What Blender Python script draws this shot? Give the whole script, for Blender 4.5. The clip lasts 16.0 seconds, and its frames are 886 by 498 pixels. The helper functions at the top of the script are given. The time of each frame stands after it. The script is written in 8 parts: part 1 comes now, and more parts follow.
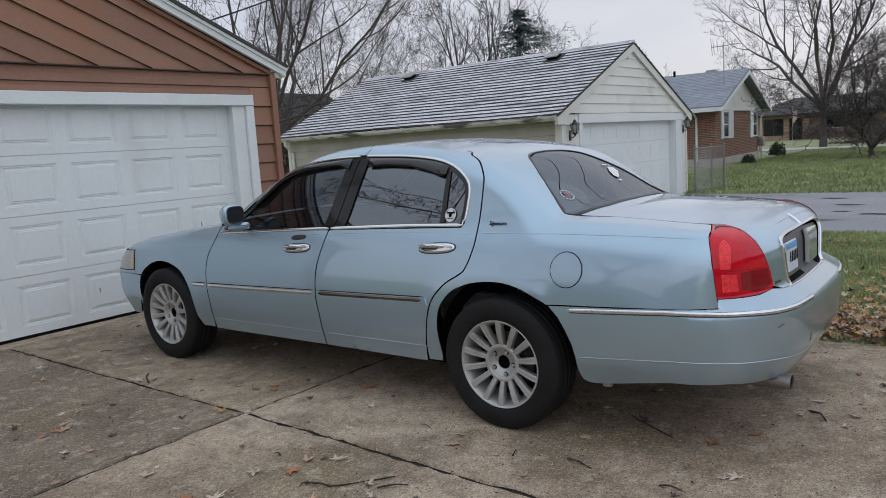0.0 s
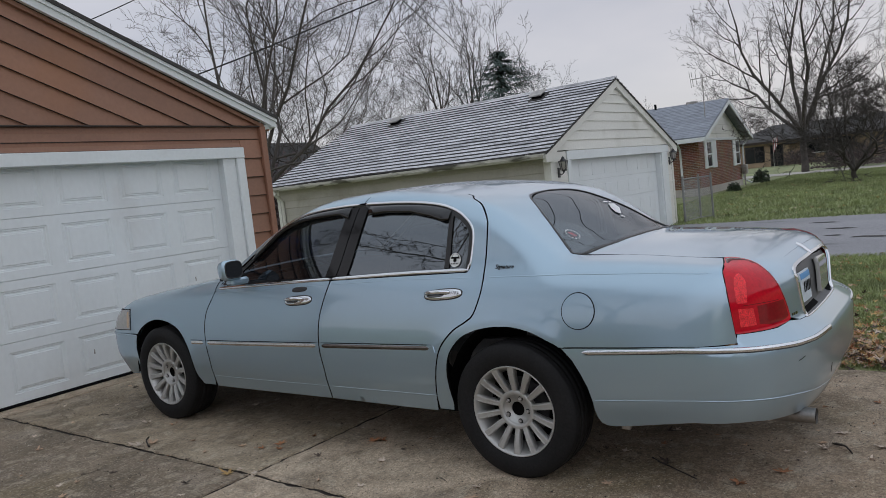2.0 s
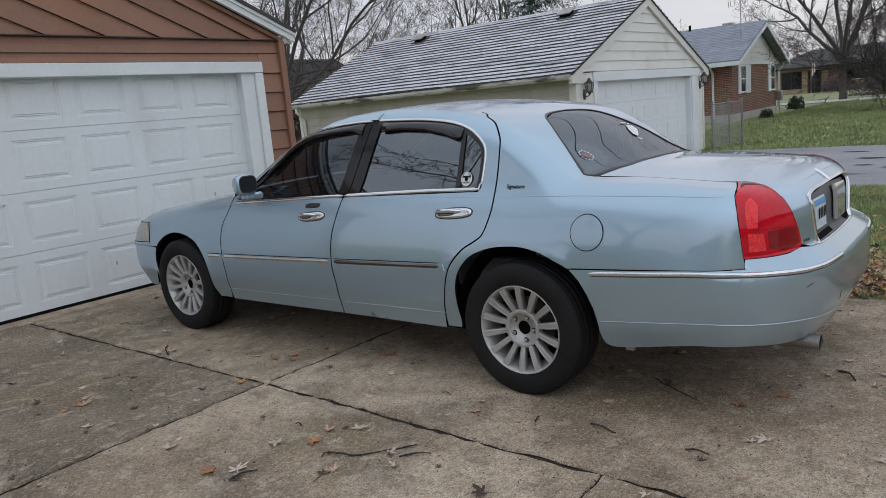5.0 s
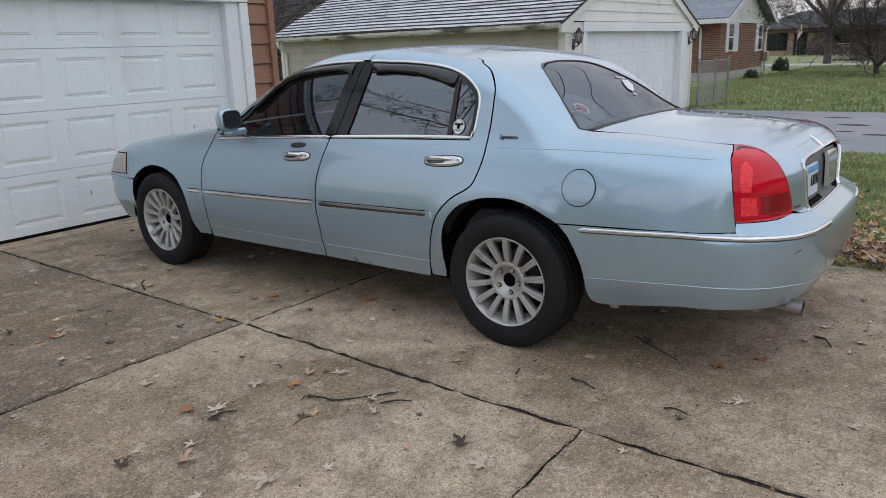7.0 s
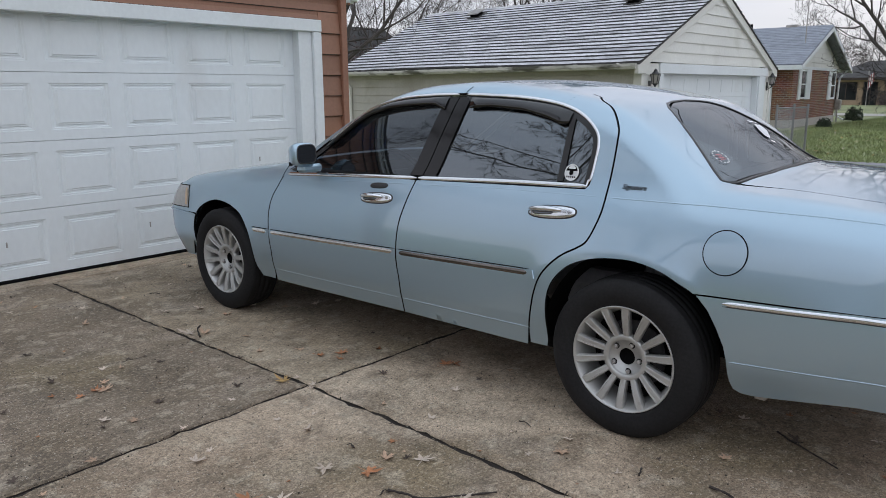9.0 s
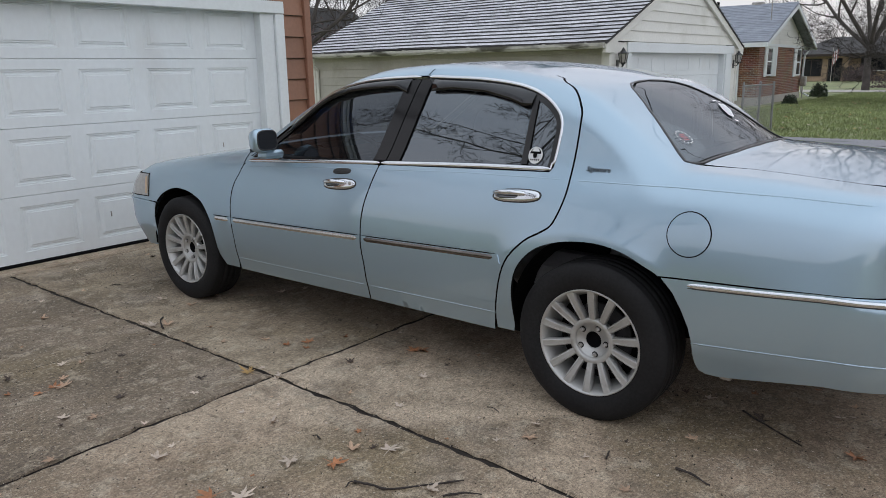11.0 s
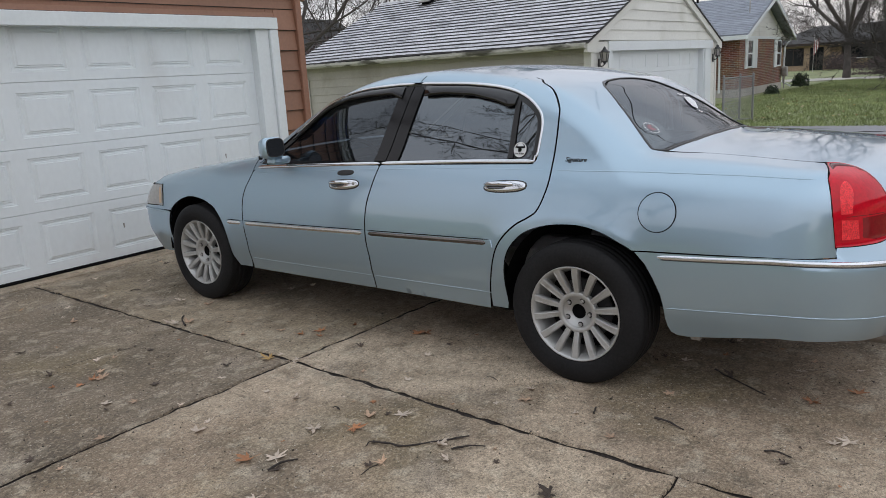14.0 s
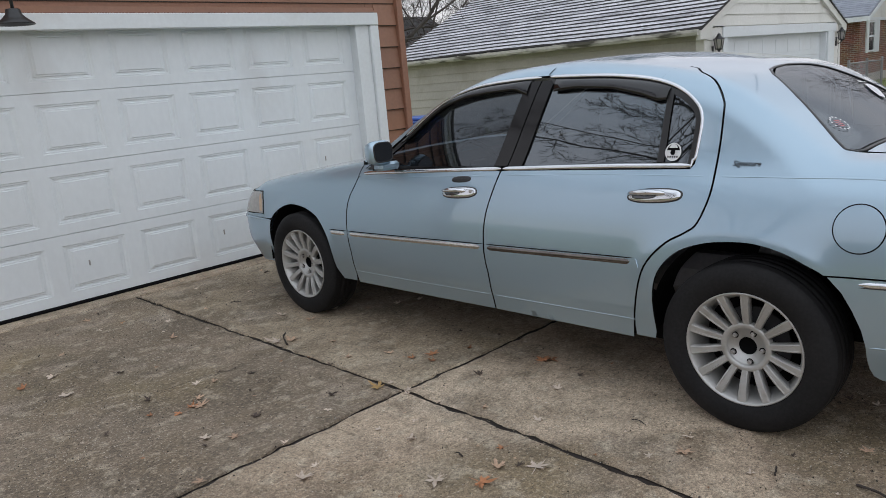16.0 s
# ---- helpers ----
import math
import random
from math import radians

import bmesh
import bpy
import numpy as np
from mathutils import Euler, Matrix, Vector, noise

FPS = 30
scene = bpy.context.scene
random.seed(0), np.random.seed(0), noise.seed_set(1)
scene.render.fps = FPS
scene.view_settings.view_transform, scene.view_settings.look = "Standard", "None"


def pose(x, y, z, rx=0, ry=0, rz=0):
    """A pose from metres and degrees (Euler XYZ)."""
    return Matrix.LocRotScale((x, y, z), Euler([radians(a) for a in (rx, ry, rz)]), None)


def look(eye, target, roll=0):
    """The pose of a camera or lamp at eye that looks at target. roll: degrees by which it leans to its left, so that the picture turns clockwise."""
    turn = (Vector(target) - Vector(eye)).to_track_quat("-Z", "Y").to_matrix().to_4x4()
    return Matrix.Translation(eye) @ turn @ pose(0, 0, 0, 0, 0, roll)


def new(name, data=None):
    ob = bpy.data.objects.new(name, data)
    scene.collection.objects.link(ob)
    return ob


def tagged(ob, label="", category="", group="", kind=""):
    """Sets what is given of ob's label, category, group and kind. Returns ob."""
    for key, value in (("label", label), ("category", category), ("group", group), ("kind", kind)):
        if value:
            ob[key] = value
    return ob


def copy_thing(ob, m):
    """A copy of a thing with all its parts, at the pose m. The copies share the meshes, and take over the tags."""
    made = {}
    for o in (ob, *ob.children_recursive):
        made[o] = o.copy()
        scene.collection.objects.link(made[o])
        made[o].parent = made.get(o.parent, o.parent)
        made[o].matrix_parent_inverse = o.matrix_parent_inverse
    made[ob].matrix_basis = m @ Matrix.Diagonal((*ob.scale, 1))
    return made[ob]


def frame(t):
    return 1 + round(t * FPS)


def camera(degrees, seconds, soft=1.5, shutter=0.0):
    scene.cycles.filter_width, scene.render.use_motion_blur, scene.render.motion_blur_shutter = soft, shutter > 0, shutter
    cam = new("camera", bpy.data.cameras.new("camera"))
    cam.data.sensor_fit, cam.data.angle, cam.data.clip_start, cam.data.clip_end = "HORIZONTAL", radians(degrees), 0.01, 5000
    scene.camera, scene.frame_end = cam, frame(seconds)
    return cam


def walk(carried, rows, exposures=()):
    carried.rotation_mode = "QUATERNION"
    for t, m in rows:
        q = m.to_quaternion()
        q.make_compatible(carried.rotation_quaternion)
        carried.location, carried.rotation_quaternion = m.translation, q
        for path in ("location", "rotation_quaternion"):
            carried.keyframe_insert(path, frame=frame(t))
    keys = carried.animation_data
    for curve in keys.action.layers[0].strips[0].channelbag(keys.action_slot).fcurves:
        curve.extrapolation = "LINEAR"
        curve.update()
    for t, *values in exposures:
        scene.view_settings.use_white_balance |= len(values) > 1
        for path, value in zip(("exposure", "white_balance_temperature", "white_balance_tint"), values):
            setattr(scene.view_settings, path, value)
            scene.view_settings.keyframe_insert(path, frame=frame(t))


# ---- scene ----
cam = camera(61.5, 16.0, soft=0.65)
PATH = [
    (0, (-3.158, -2.046, 1.474), (-1.581, -0.846, 1.199), -3.6),
    (0.5, (-3.148, -2.042, 1.468), (-1.565, -0.856, 1.172), -3.8),
    (1, (-3.137, -2.027, 1.468), (-1.568, -0.824, 1.167), -4.2),
    (1.5, (-3.121, -1.981, 1.479), (-1.552, -0.767, 1.224), -5.0),
    (2, (-3.145, -1.938, 1.498), (-1.538, -0.761, 1.33), -6.2),
    (2.5, (-3.139, -1.899, 1.501), (-1.485, -0.79, 1.312), -6.9),
    (3, (-3.132, -1.849, 1.491), (-1.457, -0.783, 1.247), -6.7),
    (3.5, (-3.134, -1.876, 1.49), (-1.467, -0.803, 1.221), -6.6),
    (4, (-3.151, -1.918, 1.493), (-1.559, -0.739, 1.218), -6.3),
    (4.2, (-3.142, -1.952, 1.488), (-1.587, -0.729, 1.196), -6.3),
    (6.3, (-3.091, -2.003, 1.466), (-1.541, -0.842, 0.964), -3.1),
    (6.5, (-3.096, -1.996, 1.478), (-1.539, -0.852, 0.96), -2.9),
    (7, (-3.103, -1.91, 1.483), (-1.558, -0.749, 0.968), -2.0),
    (7.5, (-3.099, -1.675, 1.477), (-1.547, -0.518, 0.972), -1.2),
    (8, (-3.082, -1.503, 1.465), (-1.557, -0.305, 0.977), -0.2),
    (8.5, (-2.888, -1.408, 1.45), (-1.409, -0.135, 1.012), -0.0),
    (8.7, (-2.835, -1.381, 1.456), (-1.356, -0.103, 1.035), -0.2),
    (10.8, (-2.749, -1.349, 1.466), (-1.219, -0.142, 1.018), -1.0),
    (11, (-2.739, -1.369, 1.466), (-1.219, -0.156, 1.001), -1.0),
    (11.5, (-2.772, -1.37, 1.47), (-1.26, -0.149, 0.996), -1.3),
    (12, (-2.929, -1.318, 1.481), (-1.417, -0.098, 1.008), -2.8),
    (12.5, (-3.086, -1.296, 1.467), (-1.591, -0.063, 0.971), -2.9),
    (13, (-3.11, -1.382, 1.483), (-1.608, -0.147, 1.018), -2.9),
    (13.5, (-3.052, -1.577, 1.473), (-1.491, -0.417, 1.009), -2.9),
    (14, (-3.062, -1.594, 1.477), (-1.529, -0.392, 1.023), -3.4),
    (14.5, (-3.08, -1.446, 1.49), (-1.536, -0.242, 1.082), -3.9),
    (15, (-3.093, -1.315, 1.484), (-1.512, -0.171, 1.045), -3.4),
    (15.5, (-2.961, -1.209, 1.466), (-1.472, 0.044, 1.004), -4.0),
    (16, (-2.793, -1.138, 1.481), (-1.418, 0.244, 1.033), -5.0),
]
EXPOSURE = [(0, -0.07, 6220, 10), (1.5, -0.1, 6220, 10), (2.0, -0.28, 6330, 10), (2.5, -0.46, 6220, 10), (3.0, -0.48, 6120, 10), (3.5, -0.36, 6110, 10), (4.2, -0.24, 6160, 10), (6.3, 0.09, 6330, 10), (8.7, 0.09, 6190, 10), (10.8, 0.09, 6300, 10), (12.0, 0.09, 6500, 10), (16.0, 0.09, 6400, 10)]
walk(cam, [(t, look(eye, target, roll)) for t, eye, target, roll in PATH], EXPOSURE)

# ---- light ----
world = bpy.data.worlds.new("overcast_sky")
scene.world = world
world.use_nodes = True
wt = world.node_tree
wt.nodes.clear()
w_out = wt.nodes.new("ShaderNodeOutputWorld")
w_sky = wt.nodes.new("ShaderNodeTexSky")
w_sky.sky_type, w_sky.sun_disc = "NISHITA", False
w_sky.sun_elevation, w_sky.sun_rotation = radians(46), radians(192)
w_bg1, w_bg2, w_add = wt.nodes.new("ShaderNodeBackground"), wt.nodes.new("ShaderNodeBackground"), wt.nodes.new("ShaderNodeAddShader")
w_bg1.inputs[1].default_value = 0.03
w_tc, w_map, w_noise, w_ramp = (wt.nodes.new("ShaderNode" + k) for k in ("TexCoord", "Mapping", "TexNoise", "ValToRGB"))
w_map.inputs["Scale"].default_value = (1.6, 1.6, 5.0)
w_noise.inputs["Scale"].default_value, w_noise.inputs["Detail"].default_value = 1.5, 4.0
w_ramp.color_ramp.elements[0].position, w_ramp.color_ramp.elements[0].color = 0.30, (0.520, 0.500, 0.523, 1)
w_ramp.color_ramp.elements[1].position, w_ramp.color_ramp.elements[1].color = 0.72, (0.700, 0.640, 0.628, 1)
w_bg2.inputs[1].default_value = 1.08
w_sep, w_high, w_cool = (wt.nodes.new("ShaderNode" + k) for k in ("SeparateXYZ", "MapRange", "Mix"))
w_high.inputs[1].default_value, w_high.inputs[2].default_value = 0.20, 0.70
w_cool.data_type, w_cool.blend_type = "RGBA", "MULTIPLY"
w_cool.inputs[7].default_value = (1.15, 1.30, 1.37, 1)
wt.links.new(w_tc.outputs["Generated"], w_sep.inputs[0])
wt.links.new(w_sep.outputs[2], w_high.inputs[0])
wt.links.new(w_high.outputs[0], w_cool.inputs[0])
wt.links.new(w_ramp.outputs[0], w_cool.inputs[6])
for a, b in ((w_tc.outputs["Generated"], w_map.inputs[0]), (w_map.outputs[0], w_noise.inputs["Vector"]), (w_noise.outputs["Fac"], w_ramp.inputs[0]),
             (w_cool.outputs[2], w_bg2.inputs[0]), (w_sky.outputs[0], w_bg1.inputs[0]), (w_bg1.outputs[0], w_add.inputs[0]),
             (w_bg2.outputs[0], w_add.inputs[1]), (w_add.outputs[0], w_out.inputs[0])):
    wt.links.new(a, b)
sun = new("sun", bpy.data.lights.new("sun", "SUN"))
sun.data.energy, sun.data.angle, sun.data.color = 0.5, radians(150), (0.90, 0.95, 1.0)
sun.matrix_world = look((-3, -14, 15), (0, 0, 0))

# ---- materials ----


def mat(name, base, rough=0.6, metal=0.0, var=0.12, big=1.2, fine=40.0, fine_var=0.08, bump=0.0, bump_scale=None, coat=0.0, spec=0.5, rand=0.0, alpha=1.0,
        stain=None, stain_scale=0.6, stain_at=(0.52, 0.68), stretch=(1, 1, 1), emit=0.0):
    """A surface in world metres: a base colour with soft large change, fine grain, stains with a shape of their own, and relief."""
    m = bpy.data.materials.new(name)
    m.use_nodes = True
    t = m.node_tree
    b = t.nodes["Principled BSDF"]
    L = t.links.new
    geo, mp = t.nodes.new("ShaderNodeNewGeometry"), t.nodes.new("ShaderNodeMapping")
    mp.inputs["Scale"].default_value = stretch
    L(geo.outputs["Position"], mp.inputs[0])

    def noise_tex(scale, detail=4.0):
        n = t.nodes.new("ShaderNodeTexNoise")
        n.inputs["Scale"].default_value, n.inputs["Detail"].default_value = scale, detail
        L(mp.outputs[0], n.inputs["Vector"])
        return n.outputs["Fac"]

    def mixed(fac, c1, c2):
        x = t.nodes.new("ShaderNodeMix")
        x.data_type = "RGBA"
        for i, v in ((0, fac), (6, c1), (7, c2)):
            if isinstance(v, (tuple, list, float, int)):
                x.inputs[i].default_value = v if i == 0 else (*v[:3], 1)
            else:
                L(v, x.inputs[i])
        return x.outputs[2]

    def ramped(fac, a, z):
        r = t.nodes.new("ShaderNodeMapRange")
        r.inputs[1].default_value, r.inputs[2].default_value = a, z
        L(fac, r.inputs[0])
        return r.outputs[0]
    dk, lt = [c * (1 - var) for c in base], [min(1, c * (1 + var)) for c in base]
    col = mixed(ramped(noise_tex(big), 0.3, 0.7), dk, lt)
    if fine_var:
        g = t.nodes.new("ShaderNodeMix")
        g.data_type, g.blend_type = "RGBA", "MULTIPLY"
        g.inputs[0].default_value = 1.0
        L(col, g.inputs[6])
        L(mixed(ramped(noise_tex(fine, 2.0), 0.3, 0.7), [1 - fine_var] * 3, [1 + fine_var] * 3), g.inputs[7])
        col = g.outputs[2]
    if stain:
        col = mixed(ramped(noise_tex(stain_scale, 6.0), *stain_at), col, stain)
    if rand:
        oi, hs = t.nodes.new("ShaderNodeObjectInfo"), t.nodes.new("ShaderNodeHueSaturation")
        r = t.nodes.new("ShaderNodeMapRange")
        r.inputs[3].default_value, r.inputs[4].default_value = 1 - rand, 1 + rand
        L(oi.outputs["Random"], r.inputs[0])
        L(r.outputs[0], hs.inputs["Value"])
        L(col, hs.inputs["Color"])
        col = hs.outputs[0]
    L(col, b.inputs["Base Color"])
    b.inputs["Metallic"].default_value, b.inputs["Specular IOR Level"].default_value = metal, spec
    b.inputs["Coat Weight"].default_value, b.inputs["Coat Roughness"].default_value = coat, 0.03
    b.inputs["Coat IOR"].default_value = 1.7
    b.inputs["Alpha"].default_value = alpha
    rr = t.nodes.new("ShaderNodeMapRange")
    wear = 0.15 if fine_var else 0.01
    rr.inputs[3].default_value, rr.inputs[4].default_value = max(0.01, rough * (1 - wear)), min(1, rough * (1 + wear))
    L(noise_tex(big * 4), rr.inputs[0])
    L(rr.outputs[0], b.inputs["Roughness"])
    if bump:
        bp = t.nodes.new("ShaderNodeBump")
        bp.inputs["Strength"].default_value, bp.inputs["Distance"].default_value = 1.0, bump
        L(noise_tex(bump_scale or fine, 3.0), bp.inputs["Height"])
        L(bp.outputs[0], b.inputs["Normal"])
    if emit:
        b.inputs["Emission Color"].default_value, b.inputs["Emission Strength"].default_value = (*base, 1), emit
    return m


M = {
    "paint": mat("light_blue_paint", (0.358, 0.482, 0.582), 0.36, 0.78, 0.006, 1.0, fine_var=0, coat=1.0),
    "pebble": mat("pale_aggregate", (0.46, 0.41, 0.34), 0.85, var=0.25, big=30, fine_var=0.2),
    "pebble_brown": mat("brown_aggregate", (0.27, 0.21, 0.15), 0.85, var=0.3, big=30, fine_var=0.2),
    "soil": mat("damp_soil", (0.022, 0.016, 0.012), 0.95, var=0.3, big=20, fine=80, fine_var=0.3),
    "puddle": mat("wet_pothole", (0.03, 0.028, 0.027), 0.25, var=0.4, big=6, fine=40, fine_var=0.3, bump=0.004, bump_scale=30),
    "gap": mat("black_gap", (0.006, 0.006, 0.0065), 0.9, var=0.1, spec=0.08),
    "rubber": mat("tyre_rubber", (0.014, 0.0135, 0.014), 0.75, var=0.25, big=5, fine=90, fine_var=0.2, bump=0.0008, spec=0.22),
    "alloy": mat("dull_alloy", (0.47, 0.465, 0.45), 0.44, 0.6, 0.05, 6, 90, 0.03, stain=(0.25, 0.225, 0.20), stain_scale=11, stain_at=(0.62, 0.85)),
    "chrome": mat("chrome", (0.72, 0.73, 0.75), 0.09, 1.0, 0.03, 3, fine_var=0),
    "shaded_chrome": mat("shaded_chrome", (0.13, 0.138, 0.15), 0.12, 1.0, 0.1, 3, fine_var=0),
    "dark_chrome": mat("dark_reflection_chrome", (0.17, 0.155, 0.15), 0.18, 1.0, 0.25, 3, 60, 0.15),
    "inlay": mat("bright_reflection_inlay", (0.70, 0.69, 0.68), 0.24, 1.0, 0.25, 3, fine_var=0),
    "mirror": mat("mirror_glass", (0.10, 0.103, 0.11), 0.02, 1.0, 0.02, 3, fine_var=0),
    "steel": mat("dull_steel", (0.40, 0.38, 0.36), 0.5, 0.7, 0.25, 6, 90, 0.15),
    "pipe": mat("sooty_steel", (0.25, 0.235, 0.22), 0.42, 0.8, 0.25, 6, 60, 0.12),
    "black_plastic": mat("black_plastic", (0.02, 0.02, 0.021), 0.35, var=0.15, fine_var=0.1),
    "visor": mat("smoked_visor", (0.004, 0.004, 0.005), 0.06, var=0.1, fine_var=0, spec=0.7),
    "applique": mat("gloss_black_applique", (0.014, 0.0135, 0.014), 0.06, var=0.15, fine_var=0, spec=0.34),
    "cloth": mat("dark_interior", (0.045, 0.043, 0.045), 0.85, var=0.2),
    "seat": mat("grey_leather", (0.16, 0.155, 0.16), 0.6, var=0.15),
    "recess": mat("dark_grey_plastic", (0.085, 0.085, 0.088), 0.5, var=0.15),
    "head_lens": mat("yellowed_clear_lens", (0.38, 0.355, 0.33), 0.10, var=0.1, coat=1.0),
    "amber": mat("amber_lens", (0.60, 0.40, 0.24), 0.12, var=0.1, coat=1.0),
    "lens": mat("clear_lens", (0.34, 0.34, 0.345), 0.10, var=0.1, coat=1.0),
    "white": mat("white_paint", (0.71, 0.74, 0.745), 0.5, var=0.04, big=1.5, fine=30, fine_var=0.025, bump=0.0004, stain=(0.60, 0.59, 0.56), stain_scale=2.2, stain_at=(0.60, 0.85)),
    "door_white": mat("white_door_paint", (0.72, 0.755, 0.765), 0.42, var=0.04, big=0.9, fine=24, fine_var=0.02, bump=0.0003, stain=(0.58, 0.575, 0.56), stain_scale=1.6, stain_at=(0.58, 0.9), stretch=(1, 1, 0.5)),
    "brown": mat("brown_siding", (0.255, 0.128, 0.080), 0.55, var=0.10, big=1.4, fine=30, fine_var=0.06, bump=0.0006, rand=0.10, stain=(0.31, 0.135, 0.062), stain_scale=0.55, stain_at=(0.52, 0.72)),
    "brown_trim": mat("brown_corner", (0.26, 0.125, 0.078), 0.5, var=0.1),
    "dark_brown": mat("dark_flashing_and_lap_shade", (0.035, 0.022, 0.017), 0.5, var=0.15),
    "cream": mat("cream_siding", (0.71, 0.70, 0.65), 0.55, var=0.05, big=1.0, fine=26, fine_var=0.04, bump=0.0005, rand=0.03, stain=(0.46, 0.45, 0.38), stain_scale=1.2, stain_at=(0.58, 0.85)),
    "dark_cream": mat("dark_cream_siding", (0.42, 0.40, 0.35), 0.6, var=0.08, big=1.0, fine=26, fine_var=0.06, bump=0.0005, rand=0.04, stain=(0.28, 0.26, 0.20), stain_scale=1.4, stain_at=(0.54, 0.8)),
    "cream_trim": mat("cream_trim", (0.66, 0.65, 0.60), 0.5, var=0.05, fine_var=0.03),
    "gutter": mat("stained_gutter", (0.50, 0.485, 0.44), 0.5, var=0.12, big=2, fine=25, fine_var=0.1, stain=(0.09, 0.085, 0.065), stain_scale=3.0, stain_at=(0.50, 0.62), stretch=(1, 0.5, 2)),
    "shingle": mat("grey_shingles", (0.60, 0.60, 0.62), 0.85, var=0.16, big=2.2, fine=26, fine_var=0.28, bump=0.004, bump_scale=45, rand=0.10, stain=(0.36, 0.36, 0.38), stain_scale=2.6, stain_at=(0.52, 0.62), stretch=(2.2, 0.55, 2.2)),
    "house_shingle": mat("blue_grey_shingles", (0.25, 0.27, 0.31), 0.85, var=0.14, big=3, fine=50, fine_var=0.25, bump=0.004, bump_scale=45, rand=0.08),
    "dark_shingle": mat("dark_shingles_and_butt_shade", (0.055, 0.052, 0.05), 0.9, var=0.2, big=2, fine=60, fine_var=0.3, bump=0.003),
    "bark": mat("grey_brown_bark", (0.072, 0.062, 0.055), 0.9, var=0.25, big=3, fine=40, fine_var=0.25, bump=0.004, bump_scale=30),
    "twig": mat("dark_twigs", (0.062, 0.053, 0.048), 0.9, var=0.25, big=2, fine_var=0.2),
    "needles": mat("dark_green_needles", (0.060, 0.088, 0.078), 0.8, var=0.35, big=1.5, fine=25, fine_var=0.3),
    "shrub": mat("purple_brown_twigs", (0.12, 0.09, 0.088), 0.9, var=0.3, big=2, fine_var=0.2),
    "evergreen": mat("dark_shrub_leaves", (0.05, 0.07, 0.042), 0.8, var=0.3, big=4, fine_var=0.25),
    "asphalt": mat("grey_asphalt", (0.26, 0.255, 0.27), 0.75, var=0.12, big=0.6, fine=90, fine_var=0.25, bump=0.003, stain=(0.07, 0.07, 0.075), stain_scale=0.8, stain_at=(0.61, 0.66), stretch=(1, 0.35, 1)),
    "grass": mat("grass_blades", (0.235, 0.275, 0.112), 0.7, var=0.35, big=1.2, fine=15, fine_var=0.3),
    "leaf_tan": mat("tan_dead_leaf", (0.47, 0.315, 0.21), 0.75, var=0.2, big=12, fine=90, fine_var=0.15, rand=0.22),
    "leaf_rust": mat("rust_dead_leaf", (0.33, 0.145, 0.065), 0.7, var=0.25, big=12, fine=90, fine_var=0.15, rand=0.25),
    "leaf_pale": mat("pale_dead_leaf", (0.56, 0.46, 0.37), 0.75, var=0.15, big=12, fine=90, fine_var=0.1, rand=0.15),
    "leaf_yellow": mat("yellow_dead_leaf", (0.48, 0.31, 0.12), 0.7, var=0.2, big=12, fine=90, fine_var=0.15, rand=0.15),
    "stick": mat("dark_dead_wood", (0.040, 0.031, 0.026), 0.9, var=0.35, big=30, fine=120, fine_var=0.3),
    "leaf_dark": mat("dark_dead_leaf", (0.07, 0.048, 0.036), 0.75, var=0.25, big=12, rand=0.2),
    "blue_bin": mat("blue_plastic", (0.035, 0.11, 0.42), 0.4, var=0.1, fine_var=0.05),
    "galv": mat("galvanised_wire", (0.25, 0.25, 0.25), 0.45, 0.6, 0.15, 4, fine_var=0.1),
    "tan_wall": mat("tan_brick", (0.40, 0.295, 0.20), 0.85, var=0.12, big=0.7, fine=8, fine_var=0.15),
    "foundation": mat("concrete_foundation", (0.45, 0.42, 0.38), 0.9, var=0.1, fine_var=0.1),
    "dark_pane": mat("dark_pane", (0.02, 0.022, 0.026), 0.06, var=0.2, fine_var=0),
    "red": mat("red_cloth", (0.32, 0.10, 0.10), 0.8, var=0.1),
    "sticker_white": mat("white_sticker", (0.72, 0.72, 0.72), 0.4, var=0.05),
    "sticker_red": mat("red_sticker", (0.55, 0.05, 0.06), 0.4, var=0.1),
    "plate_white": mat("plate_white", (0.60, 0.66, 0.72), 0.4, var=0.1),
    "plate_blue": mat("plate_blue", (0.10, 0.30, 0.60), 0.4, var=0.2),
    "wire": mat("black_cable", (0.015, 0.015, 0.016), 0.6, var=0.1),
    "silver_car": mat("blue_grey_paint", (0.16, 0.20, 0.26), 0.3, 0.4, var=0.05, coat=1.0),
}


